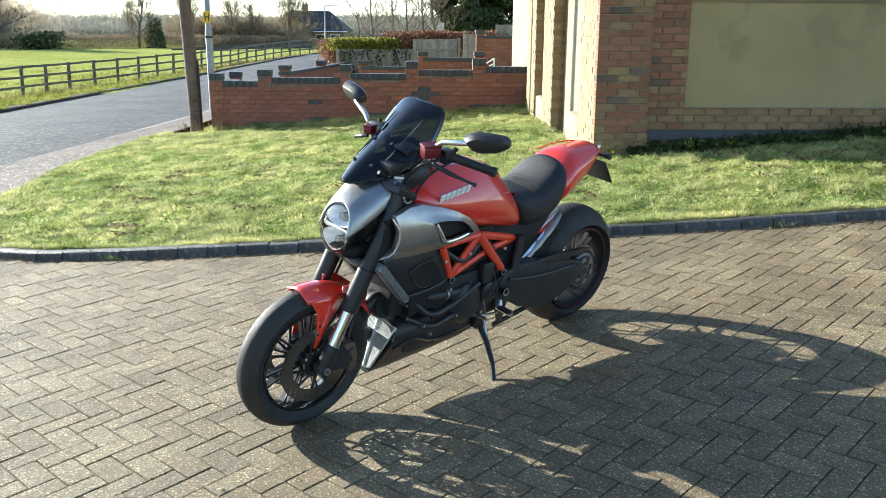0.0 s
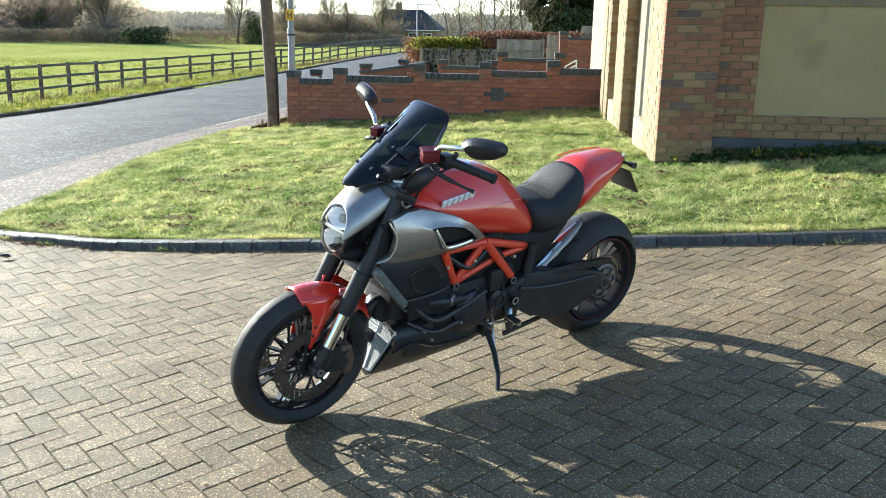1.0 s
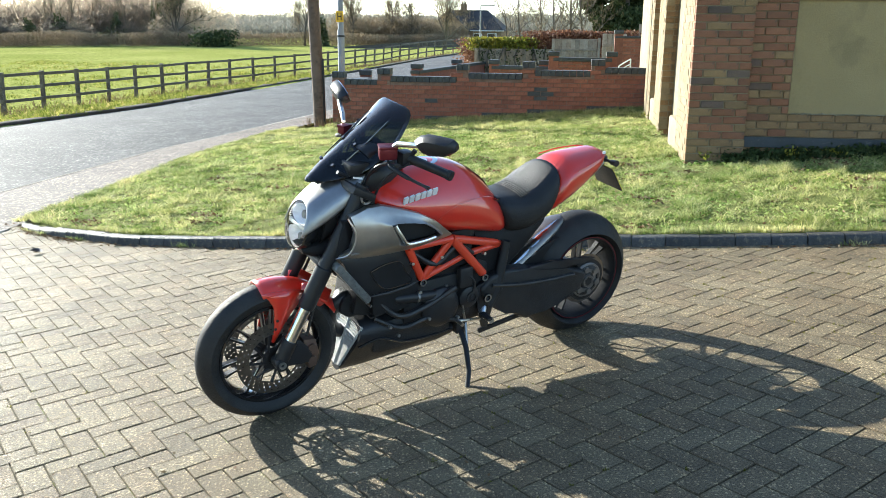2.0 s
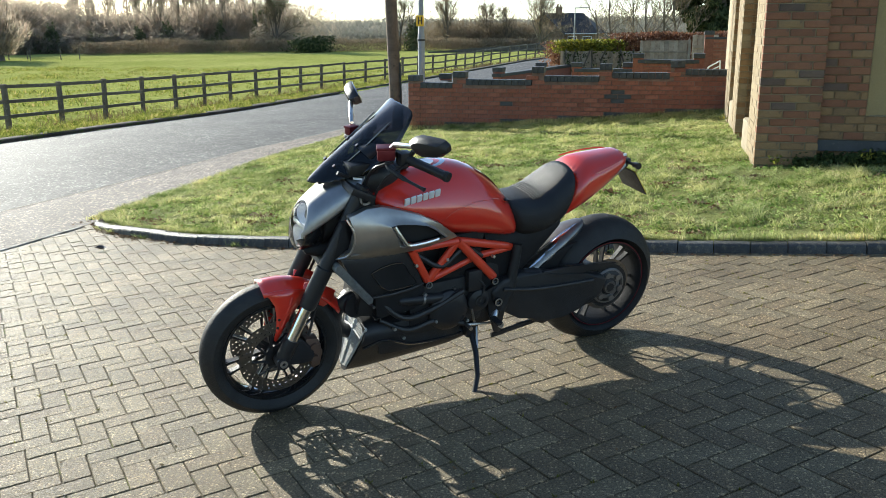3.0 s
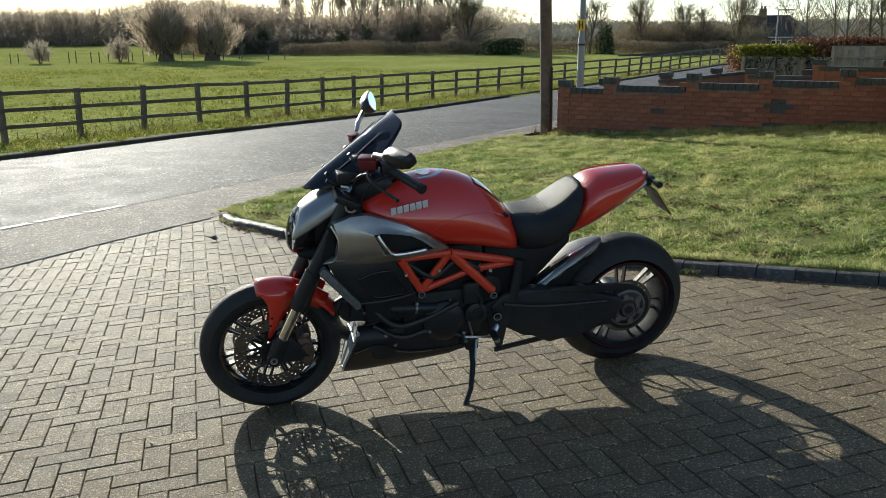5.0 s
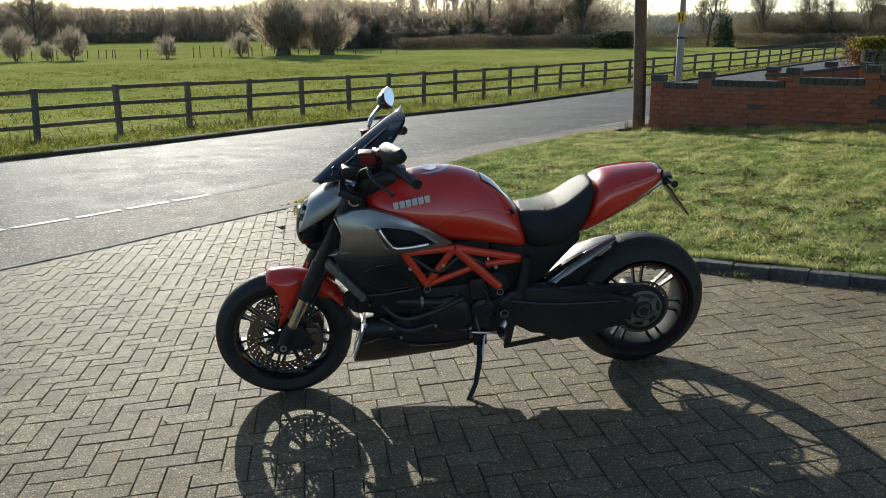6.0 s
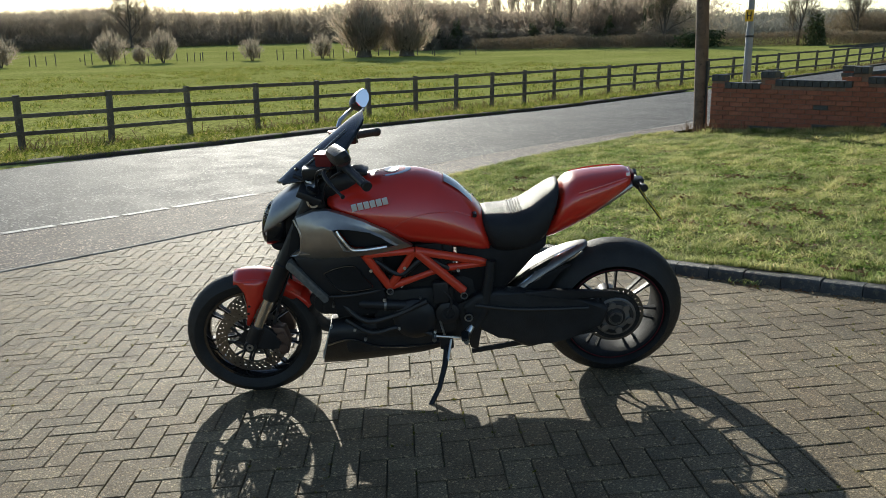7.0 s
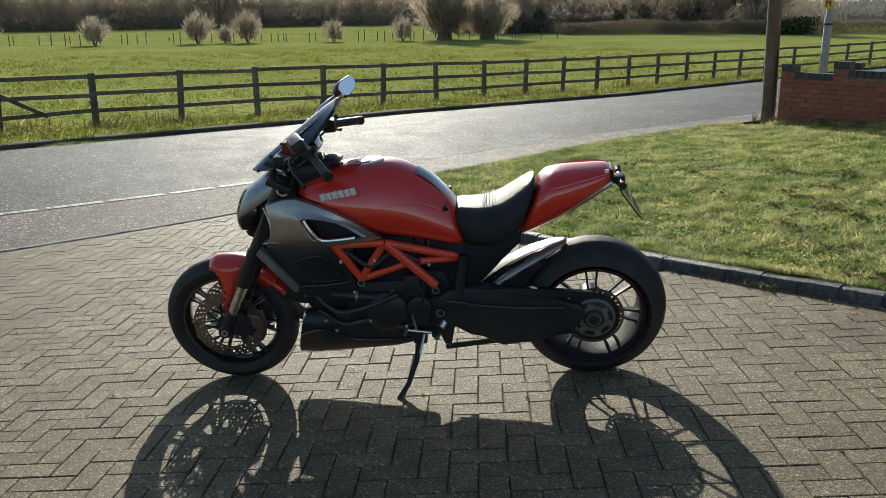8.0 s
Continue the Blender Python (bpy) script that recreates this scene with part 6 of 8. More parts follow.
# fuel tank
T = [((1.185, 0.6), (1.18, 0.64), 0.085, 2.2), ((1.15, 0.57), (1.14, 0.672), 0.125, 2.3), ((1.08, 0.5), (1.06, 0.692), 0.158, 2.4), ((1.0, 0.455), (0.98, 0.707), 0.176, 2.5), ((0.9, 0.42), (0.89, 0.715), 0.184, 2.5), ((0.8, 0.4), (0.8, 0.71), 0.184, 2.5), ((0.71, 0.384), (0.71, 0.68), 0.178, 2.45), ((0.62, 0.36), (0.625, 0.616), 0.162, 2.5), ((0.545, 0.34), (0.565, 0.548), 0.138, 2.6), ((0.495, 0.335), (0.53, 0.505), 0.118, 2.6)]
tank = subdivided(part("fuel_tank", loft([sect(b, t, w, e, 28, -0.06, 0.26) for b, t, w, e in T]), M_RED, bike, "glossy red fuel tank"))
for s in (-1, 1):
    part("crease", tube(curve_pts([(0.93, 0.181 * s, 0.5), (0.86, 0.187 * s, 0.55), (0.76, 0.183 * s, 0.572), (0.66, 0.164 * s, 0.565), (0.59, 0.142 * s, 0.53)], 6), 0.0012, 6), M_RED, tank)
    # pale raised badge along each flank: six plain slanted bars in place of lettering
    for k in range(6):
        q = k / 5
        x, z, w = 1.056 - 0.127 * q, 0.613 + 0.022 * q, 0.0105
        bar = part("badge_bar", plate([(-w + 0.001, -0.0165), (w + 0.001, -0.0165), (w - 0.001, 0.0165), (-w - 0.001, 0.0165)], -0.004, 0.004, 0.001), M_LETTER, tank, "plain pale badge bar")
        bar.matrix_local = pose(x, (0.158 + 0.012 * q) * s, z, -22 * s, 10, (4 - 4 * q) * s)
part("filler_plate", loft([[(0.905 + 0.085 * math.cos(a) * k, 0.058 * math.sin(a) * k, 0.701 - 0.006 * (1 - k) + dz - 0.03 * math.cos(a) * k * 0.2) for a in (j * math.tau / 28 for j in range(28))] for k, dz in ((1.0, -0.008), (1.0, 0.002), (0.9, 0.006), (0.1, 0.008))]), M_CHROME, tank, "bright oval filler plate")
part("filler_cap", lathe([(0.0, 0), (0.03, 0), (0.032, -0.008), (0.0, -0.008)], 24), M_ALU, tank).matrix_local = pose(0.9, 0, 0.712, 90, 0, 0)
part("tank_display", loft([sect((1.06, 0.69), (1.075, 0.735), 0.045, 3, 16), sect((1.02, 0.7), (1.025, 0.735), 0.05, 3, 16), sect((1.0, 0.705), (0.998, 0.722), 0.045, 3, 16)]), M_BLACK, tank)
part("tank_pad", loft([[(0.655 + dx2, y, lerp_line([(0.57, 0.567), (0.625, 0.632), (0.66, 0.66), (0.72, 0.7)], 0.655 + dx2) - 0.015 - 2.2 * y * y) for y in (-0.055, -0.03, 0, 0.03, 0.055)] for dx2 in (-0.075, -0.05, -0.02, 0.01, 0.035)], False, False), M_BLACK_GLOSS, tank, "glossy black pad on the back of the tank")
for s in (-1, 1):
    part("tank_fixing", tube([(0.575, 0.1 * s, 0.525), (0.575, 0.122 * s, 0.522)], 0.009, 12), M_BLACK, tank)

# silver intake panels
OUT = [(1.3, 0.587), (1.23, 0.61), (1.17, 0.613), (1.1, 0.595), (1.02, 0.567), (0.94, 0.521), (0.88, 0.468), (0.838, 0.432), (0.9, 0.423), (0.98, 0.416), (1.06, 0.41), (1.15, 0.404), (1.25, 0.405), (1.368, 0.408), (1.3, 0.448), (1.284, 0.522)]
HOLE = [(1.133, 0.541), (1.112, 0.543), (1.085, 0.541), (1.05, 0.537), (1.0, 0.525), (0.96, 0.498), (0.93, 0.47), (0.915, 0.455), (0.94, 0.452), (0.97, 0.45), (1.01, 0.449), (1.045, 0.449), (1.07, 0.451), (1.087, 0.461), (1.105, 0.49), (1.124, 0.522)]


def finer(line, n=4):
    """The closed outline with every side cut in n."""
    return [(a + (c - a) * k / n, b + (d - b) * k / n) for (a, b), (c, d) in zip(line, line[1:] + line[:1]) for k in range(n)]


OUT, HOLE_F = finer(OUT), finer(HOLE)


def flank_y(x, z):
    return 0.176 + 0.045 * math.exp(-((x - 1.05) / 0.17) ** 2) * math.exp(-((z - 0.505) / 0.12) ** 2) - 0.03 * max(0, (0.48 - z) / 0.08) ** 2 - 0.026 * max(0, (z - 0.53) / 0.08) ** 2 - 0.03 * max(0, (x - 1.2) / 0.15) ** 2


for s in (-1, 1):
    rings = []
    for q in (0.0, 0.03, 0.2, 0.45, 0.7, 0.9, 1.0):
        rings.append([(a + (c - a) * q, s * (flank_y(a + (c - a) * q, b + (d - b) * q) - (0.022 if q == 0 else 0) + (0.01 if q == 0.9 else 0) - (0.012 if q == 1.0 else 0)), b + (d - b) * q) for (a, b), (c, d) in zip(OUT, HOLE_F)])
    pan = thick(part("intake_panel", loft(rings, True, False), M_SILVER, bike, "brushed silver intake panel"), 0.004)
    part("intake_mouth", plate([(x * 1.0, z) for x, z in HOLE], 0.155 * s, 0.175 * s), M_BLACK, pan)
    part("intake_lip", tube([(x, s * (flank_y(x, z) + 0.0045), z) for x, z in HOLE[8:] + HOLE[:1]], 0.008, 8), M_ALU, pan, "bright lower lip of the intake")
    part("badge_bar", plate([(1.3, 0.43), (1.24, 0.428), (1.24, 0.434), (1.3, 0.436)], (flank_y(1.27, 0.43) + 0.0) * s, (flank_y(1.27, 0.43) + 0.004) * s), M_ALU, pan, "small pale script bar")
    part("panel_rim", tube(curve_pts([(x, s * (flank_y(x, z) + 0.001), z) for x, z in ((1.307, 0.581), (1.286, 0.53), (1.288, 0.475), (1.312, 0.424), (1.372, 0.409))], 5), 0.0042, 6), M_ALU, pan, "bright rolled front edge of the panel")
    part("scoop", plate([(1.3, 0.575), (1.328, 0.52), (1.345, 0.46), (1.362, 0.415), (1.29, 0.42), (1.26, 0.5)], 0.1 * s, 0.135 * s, 0.004), M_DARK, pan, "dark scoop ahead of the panel")
    # slanted radiator edge strip with fine ribs below the panel
    st = part("indicator_strip", plate([(1.37, 0.378), (1.36, 0.397), (1.345, 0.402), (1.212, 0.226), (1.214, 0.208), (1.232, 0.2)], 0.118 * s, 0.168 * s, 0.006), M_STRIP, bike, "ribbed pale indicator strip beside the radiator")
    for k in range(14):
        q = (k + 0.5) / 14
        part("rib", box((1.366 - 0.137 * q, 0.143 * s, 0.384 - 0.177 * q), (0.004, 0.046, 0.004), 0, pose(0, 0, 0, 0, 52, 0)), M_ALU, st, smooth=False)
    cv = part("radiator_cowl", loft([[v + Vector((0, yo * s, 0)) for v in sect(b, t, w, 2.3, 18)] for b, t, w, yo in (((1.235, 0.205), (1.34, 0.425), 0.02, 0.125), ((1.19, 0.208), (1.265, 0.43), 0.03, 0.128), ((1.11, 0.212), (1.15, 0.435), 0.034, 0.128), ((1.03, 0.216), (1.05, 0.44), 0.03, 0.122), ((0.97, 0.26), (0.975, 0.44), 0.018, 0.112))]), M_BLACK, bike, "satin black radiator cowl")
    dent = [(1.215, 0.338), (1.155, 0.357), (1.082, 0.356), (1.05, 0.3), (1.022, 0.256), (1.084, 0.246), (1.146, 0.249), (1.185, 0.285)]
    # flat dark plate, slightly proud, stands for the shade inside a recess
    part("cowl_recess_shade", plate(dent, 0.15 * s, 0.164 * s), M_DARK, cv, "dark plate for the shade of a recess in the cowl")
    part("recess_edge", tube(curve_pts([(x, 0.164 * s, z) for x, z in dent + dent[:1]], 3), 0.003, 6), M_BLACK_GLOSS, cv)
    part("cowl_ridge", tube([(1.235, 0.15 * s, 0.222), (1.128, 0.158 * s, 0.224), (1.038, 0.152 * s, 0.228), (0.975, 0.136 * s, 0.232)], [0.004, 0.008, 0.008, 0.004], 8), M_BLACK, cv)

part("radiator", box((1.27, 0, 0.42), (0.04, 0.27, 0.3), 0.01, pose(0, 0, 0, 0, 12, 0)), M_DARK, bike)

# trellis frame
N = {"tl": (1.04, 0.158, 0.405), "bl": (0.953, 0.127, 0.234), "tm": (0.832, 0.163, 0.407), "tr": (0.527, 0.098, 0.298), "lr": (0.644, 0.138, 0.194), "mx": (0.735, 0.13, 0.302)}
bars = [tube([(N[a][0], N[a][1] * s, N[a][2]), (N[b][0], N[b][1] * s, N[b][2])], r, 12) for s in (-1, 1) for a, b, r in (("tl", "bl", 0.0175), ("bl", "tm", 0.0165), ("tl", "tm", 0.016), ("tm", "lr", 0.0195), ("tm", "tr", 0.0175), ("bl", "mx", 0.0155), ("mx", "tr", 0.0155))]
bars += [tube([(1.03, 0.155 * s, 0.405), (1.2, 0.06 * s, 0.54)], 0.018, 10) for s in (-1, 1)]
fr = part("trellis_frame", join(*bars), M_RED_FRAME, bike, "red tubular trellis frame")
for s in (-1, 1):
    for k, y in (("bl", 0.132), ("lr", 0.148), ("tr", 0.108)):
        bolt((N[k][0], y * s, N[k][2] - (0.014 if k != "tr" else 0.008)), 0.0165, bike)

# engine
eng = part("engine", box((0.86, 0, 0.1), (0.36, 0.26, 0.24), 0.04), M_ENGINE, bike, "black V-twin engine")
part("sump", box((0.98, 0, -0.01), (0.4, 0.24, 0.16), 0.04), M_ENGINE, eng)
part("front_cylinder", box((1.1, 0, 0.17), (0.3, 0.2, 0.17), 0.03, pose(0, 0, 0, 0, -10, 0)), M_ENGINE, eng)
part("rear_cylinder", box((0.78, 0, 0.32), (0.2, 0.22, 0.26), 0.03, pose(0, 0, 0, 0, -8, 0)), M_ENGINE, eng)
part("gearbox", box((0.66, 0, 0.1), (0.16, 0.22, 0.3), 0.03), M_ENGINE, eng)
st_m = part("starter_motor", tube([(1.09, 0.135, 0.172), (1.075, 0.135, 0.17), (0.98, 0.135, 0.157), (0.865, 0.135, 0.142), (0.855, 0.135, 0.14)], [0.014, 0.022, 0.024, 0.022, 0.014], 14), M_BLACK, eng, "dark cylindrical starter motor")
part("clamp", tube([(0.985, 0.135, 0.158), (0.975, 0.135, 0.1565)], 0.0265, 14), M_HUB, st_m)
for x, z in ((1.2, 0.17), (1.12, 0.13), (1.06, 0.125), (0.92, 0.1), (0.83, 0.175), (0.79, 0.1)):
    part("casing_bolt", tube([(x, 0.1, z), (x, 0.142, z)], 0.006, 8), M_HUB, eng)
part("airbox", box((0.95, 0, 0.36), (0.2, 0.17, 0.2), 0.03), M_DARK, eng)
part("alternator_cover", lathe([(0.0, 0.168), (0.05, 0.168), (0.075, 0.16), (0.092, 0.145), (0.095, 0.12), (0.0, 0.12)], 32, (0.86, 0, 0.08)), M_BLACK, eng)
part("sprocket_cover", join(lathe([(0.0, 0.166), (0.03, 0.166), (0.05, 0.156), (0.055, 0.125), (0.0, 0.125)], 24, (0.72, 0, 0.1)), box((0.74, 0.14, 0.2), (0.07, 0.04, 0.1), 0.015)), M_BLACK, eng)
part("cover_ring", lathe([(0.02, 0.1675), (0.028, 0.1675), (0.028, 0.172), (0.02, 0.172)], 20, (0.715, 0, 0.105)), M_ENGINE, eng)
part("belt_cover", join(plate([(1.2, 0.26), (1.0, 0.3), (0.97, 0.2), (1.02, 0.12), (1.19, 0.12)], 0.1, 0.145, 0.012), plate([(0.88, 0.42), (0.72, 0.42), (0.7, 0.26), (0.86, 0.24)], 0.1, 0.135, 0.012)), M_DARK, eng)
for k in range(6):
    part("fin", plate([(1.19, 0.1 + 0.022 * k), (1.0, 0.13 + 0.022 * k), (1.0, 0.136 + 0.022 * k), (1.19, 0.106 + 0.022 * k)], -0.1, 0.125), M_ENGINE, eng, smooth=False)
for line, r in (([(1.2, 0.12, 0.22), (1.08, 0.15, 0.1), (0.95, 0.155, 0.11), (0.8, 0.16, 0.17)], 0.013), ([(1.16, 0.1, 0.08), (1.05, 0.14, 0.03), (0.92, 0.15, 0.05), (0.78, 0.15, 0.0)], 0.012), ([(1.0, 0.13, 0.36), (0.9, 0.15, 0.3), (0.8, 0.15, 0.36), (0.7, 0.13, 0.3)], 0.012), ([(0.76, 0.15, 0.24), (0.7, 0.16, 0.17), (0.72, 0.165, 0.1)], 0.006)):
    part("hose", tube(curve_pts(line, 6), r, 8), M_BLACK, eng)
for x, z in ((0.98, 0.19), (0.93, 0.05), (1.12, 0.06), (0.88, 0.33), (1.02, 0.33), (0.78, 0.02), (0.66, 0.3), (1.08, 0.01)):
    part("clip", tube([(x, 0.152, z), (x, 0.17, z + 0.003)], 0.007, 8), M_ALU, eng)
part("exhaust_header", join(tube(curve_pts([(1.2, 0.02, 0.16), (1.27, 0.02, 0.17), (1.32, 0.0, 0.1), (1.28, -0.03, 0.0), (1.15, -0.06, -0.04), (0.9, -0.1, -0.03), (0.6, -0.14, 0.0)], 6), 0.03, 12), lathe([(0.0, 0.03), (0.05, 0.03), (0.055, 0.0), (0.05, -0.06), (0.0, -0.06)], 24, (1.245, 0.03, 0.145))), M_BLACK, bike, "black exhaust header pipe")

# two stacked silencers low on the right side
for dz, dx in ((0.0, 0.0), (0.095, -0.04)):
    can = part("silencer", loft([[v + Vector((0, y, 0)) for v in sect((x, z - h), (x, z + h), w, 2.6, 22)] for x, y, z, h, w in ((0.74 + dx, -0.13, -0.02 + dz, 0.03, 0.03), (0.68 + dx, -0.16, -0.018 + dz, 0.046, 0.042), (0.6 + dx, -0.178, -0.012 + dz, 0.05, 0.047), (0.42 + dx, -0.185, 0.0 + dz, 0.05, 0.047), (0.38 + dx, -0.185, 0.003 + dz, 0.044, 0.042))]), M_ENGINE, bike, "dark stacked exhaust silencer")
    part("outlet", lathe([(0.02, -0.01), (0.028, -0.01), (0.028, 0.012), (0.02, 0.012)], 18), M_STEEL, can).matrix_local = pose(0.374 + dx, -0.185, 0.003 + dz, 0, 0, 90)

# belly pan with mesh intakes
bp_s = [((1.3, -0.172), (1.225, 0.075), 0.126, 4.0), ((1.21, -0.171), (1.16, 0.085), 0.132, 3.6), ((1.08, -0.162), (1.06, 0.08), 0.13, 3.2), ((0.96, -0.148), (0.95, 0.03), 0.126, 3.0), ((0.84, -0.13), (0.84, -0.03), 0.118, 3.0), ((0.74, -0.105), (0.745, -0.045), 0.105, 3.0)]
rg = [sect(b, t, w, e, 28) for b, t, w, e in bp_s]
for ring, keel in zip(rg, (0.28, 0.4, 0.55, 0.7, 0.82, 0.9)):
    lo, hi = min(v.z for v in ring), max(v.z for v in ring)
    for v in ring:
        v.y *= keel + (1 - keel) * min(1.0, (v.z - lo) / (hi - lo) / 0.75)
inner = [Vector(((v.x - 1.26) * 0.86 + 1.26, v.y * 0.86, (v.z + 0.04) * 0.86 - 0.04)) for v in rg[0]]
deep = [v + Vector((-0.04, 0, 0)) for v in inner]
belly = part("belly_pan", loft([deep, inner] + rg), M_BLACK, bike, "satin black belly pan")
part("crease", tube(curve_pts([(1.25, 0.125, -0.02), (1.15, 0.131, 0.0), (1.04, 0.128, -0.045), (0.92, 0.124, -0.06), (0.78, 0.11, -0.065)], 6), 0.006, 6), M_BLACK_GLOSS, belly)
for s in (-1, 1):
    fm = part("grille_frame", join(tube([(1.298, 0.004 * s, -0.145), (1.294, 0.032 * s, -0.14), (1.226, 0.112 * s, 0.06), (1.22, 0.006 * s, 0.068), (1.298, 0.004 * s, -0.145)], 0.006, 6), tube([(1.242, 0.006 * s, 0.01), (1.246, 0.09 * s, 0.005)], 0.006, 6)), M_MESH, belly, "bright grille frame")
    g = bmesh.new()
    for k in range(17):
        q = (k + 0.5) / 17
        wd = 0.026 + 0.078 * q
        g = join(g, box((1.297 - 0.074 * q, (0.005 + wd / 2) * s, -0.14 + 0.2 * q), (0.003, wd, 0.004)))
    for k in range(12):
        f = (k + 0.5) / 12
        g = join(g, tube([(1.297, (0.005 + 0.026 * f) * s, -0.14), (1.222, (0.006 + 0.104 * f) * s, 0.062)], 0.0022, 4))
    tagged(part("mesh_grille", g, M_MESH, fm, "fine aluminium mesh", smooth=False), "fine aluminium mesh", "", "", "stuff")
    # added pale plate, makes the mesh look as bright as when lit
    part("mesh_backing", loft([[(1.292, 0.006 * s, -0.138), (1.29, 0.028 * s, -0.134), (1.285, 0.028 * s, -0.134), (1.287, 0.006 * s, -0.138)], [(1.216, 0.01 * s, 0.064), (1.219, 0.106 * s, 0.056), (1.214, 0.106 * s, 0.056), (1.211, 0.01 * s, 0.064)]]), M_MESH, fm, "pale plate added behind the mesh to brighten it")

# side stand, pegs, pedals
sp = Vector((0.735, 0.12, -0.07))
sf = Vector((0.825, 0.325, -0.243))
stand = part("side_stand", tube([sp, sp.lerp(sf, 0.35) + Vector((-0.016, 0.004, 0.002)), sp.lerp(sf, 0.72) + Vector((-0.018, 0.004, 0)), sf], [0.014, 0.0125, 0.011, 0.011], 12), M_BLACK, bike, "black side stand, folded out")
part("foot_pad", box(sf + Vector((0.012, 0.004, -0.006)), (0.06, 0.034, 0.008), 0.003, pose(0, 0, 0, 14, 0, 35)), M_BLACK, stand)
part("pivot_lug", box(sp + Vector((0, -0.01, 0.012)), (0.06, 0.05, 0.06), 0.01), M_BLACK, stand)
part("spring", tube([sp + Vector((-0.02, 0.01, 0.03)), sp.lerp(sf, 0.3) + Vector((-0.025, 0, 0.005))], 0.006, 8), M_STEEL, stand)
for s in (-1, 1):
    pg = part("footpeg", join(tube([(0.64, 0.14 * s, -0.005), (0.65, 0.235 * s, 0.0)], [0.014, 0.012], 12), tube([(0.62, 0.13 * s, 0.02), (0.64, 0.15 * s, -0.005)], 0.016, 10)), M_ALU if s > 0 else M_BLACK, bike, "folding footpeg")
    part("peg_rubber", box((0.655, 0.2 * s, 0.008), (0.03, 0.07, 0.014), 0.005), M_RUBBER, pg)
    part("heel_plate", plate([(0.68, 0.13), (0.6, 0.16), (0.575, 0.02), (0.6, -0.09), (0.63, -0.085), (0.655, 0.0)], 0.128 * s, 0.142 * s, 0.005), M_BLACK, bike)
part("gear_lever", join(tube([(0.66, 0.16, -0.02), (0.77, 0.165, 0.0), (0.785, 0.165, 0.005)], 0.0065, 8), tube([(0.785, 0.15, 0.005), (0.785, 0.21, 0.005)], 0.009, 10), tube([(0.74, 0.16, -0.005), (0.755, 0.155, 0.07)], 0.0055, 8)), M_STEEL, bike, "steel gear lever and linkage")
bolt((0.632, 0.163, 0.082), 0.019, bike)

# swingarm, chain guard, hugger
SW = [(0.66, 0.12), (0.6, 0.17), (0.5, 0.185), (0.4, 0.165), (0.28, 0.135), (0.17, 0.115), (0.06, 0.085), (0.03, 0.055), (0.06, -0.02), (0.12, -0.05), (0.2, -0.07), (0.28, -0.085), (0.38, -0.102), (0.44, -0.07), (0.5, -0.02), (0.62, 0.02)]
sw = part("swingarm", plate(SW, 0.085, 0.155, 0.02, 3), M_ENGINE, bike, "large dark cast swingarm")
part("swingarm_far_side", plate([(0.66, 0.12), (0.5, 0.16), (0.38, 0.12), (0.37, -0.04), (0.5, -0.02), (0.64, 0.03)], -0.14, 0.09, 0.02, 2), M_ENGINE, sw)
part("hub_carrier", lathe([(0.062, 0.09), (0.095, 0.095), (0.098, 0.108), (0.075, 0.128), (0.062, 0.13)], 32), M_ENGINE, sw)
part("rib", tube(curve_pts([(0.6, 0.158, 0.13), (0.45, 0.16, 0.1), (0.3, 0.16, 0.085), (0.12, 0.158, 0.075)], 5), 0.009, 8), M_BLACK, sw)
part("chain_run", join(box((0.33, 0.113, 0.115), (0.62, 0.014, 0.02), 0.002, pose(0, 0, 0, 0, -1.5, 0)), box((0.33, 0.113, -0.085), (0.6, 0.014, 0.02), 0.002, pose(0, 0, 0, 0, 6, 0))), M_ENGINE, bike, "drive chain run")
HG = [(0.49, 0.115, 0.085), (0.42, 0.175, 0.096), (0.34, 0.232, 0.096), (0.25, 0.276, 0.084), (0.18, 0.3, 0.064), (0.13, 0.312, 0.042), (0.11, 0.315, 0.028), (0.1, 0.316, 0.012)]
# silver tone and bright strip put in for gloss black reflecting the sky
hg = thick(part("rear_hugger", loft([[(x - 0.2 * w * (1 - math.cos(a)), w * math.copysign(abs(math.sin(a)) ** 0.8, a), z - 0.42 * w * (1 - math.cos(a) ** 0.8)) for a in [radians(88 * (k / 8 - 1)) for k in range(17)]] for x, z, w in HG], False, False), M_HUB, bike, "rear hugger, silver-toned for the sky it reflects"), 0.004)
glint_strip = loft([[(x + 0.012, 0.5 * w, z - 0.002), (x - 0.004, 0.8 * w, z - 0.014), (x - 0.016, 1.0 * w, z - 0.034)] for x, z, w in [tuple(v) for v in curve_pts(HG[:6], 5)]], False, False)
thick(part("hugger_glint", glint_strip, M_HUGGER_GLINT, hg, "bright strip added on the hugger for its sky reflection"), 0.004)
part("hugger_skirt", plate([(0.49, 0.08), (0.44, 0.118), (0.37, 0.172), (0.28, 0.226), (0.21, 0.25), (0.17, 0.256), (0.19, 0.24), (0.23, 0.232), (0.265, 0.19), (0.29, 0.14), (0.31, 0.1), (0.44, 0.09)], 0.08, 0.098, 0.009, 2), M_DARK, hg, "satin side skirt of the hugger")
part("chain_blade", plate([(0.46, 0.14), (0.38, 0.168), (0.25, 0.165), (0.12, 0.15), (0.03, 0.14), (-0.02, 0.128), (0.03, 0.122), (0.14, 0.12), (0.28, 0.1), (0.44, 0.09)], 0.13, 0.15, 0.006, 2), M_BLACK, sw, "slim chain guard blade")
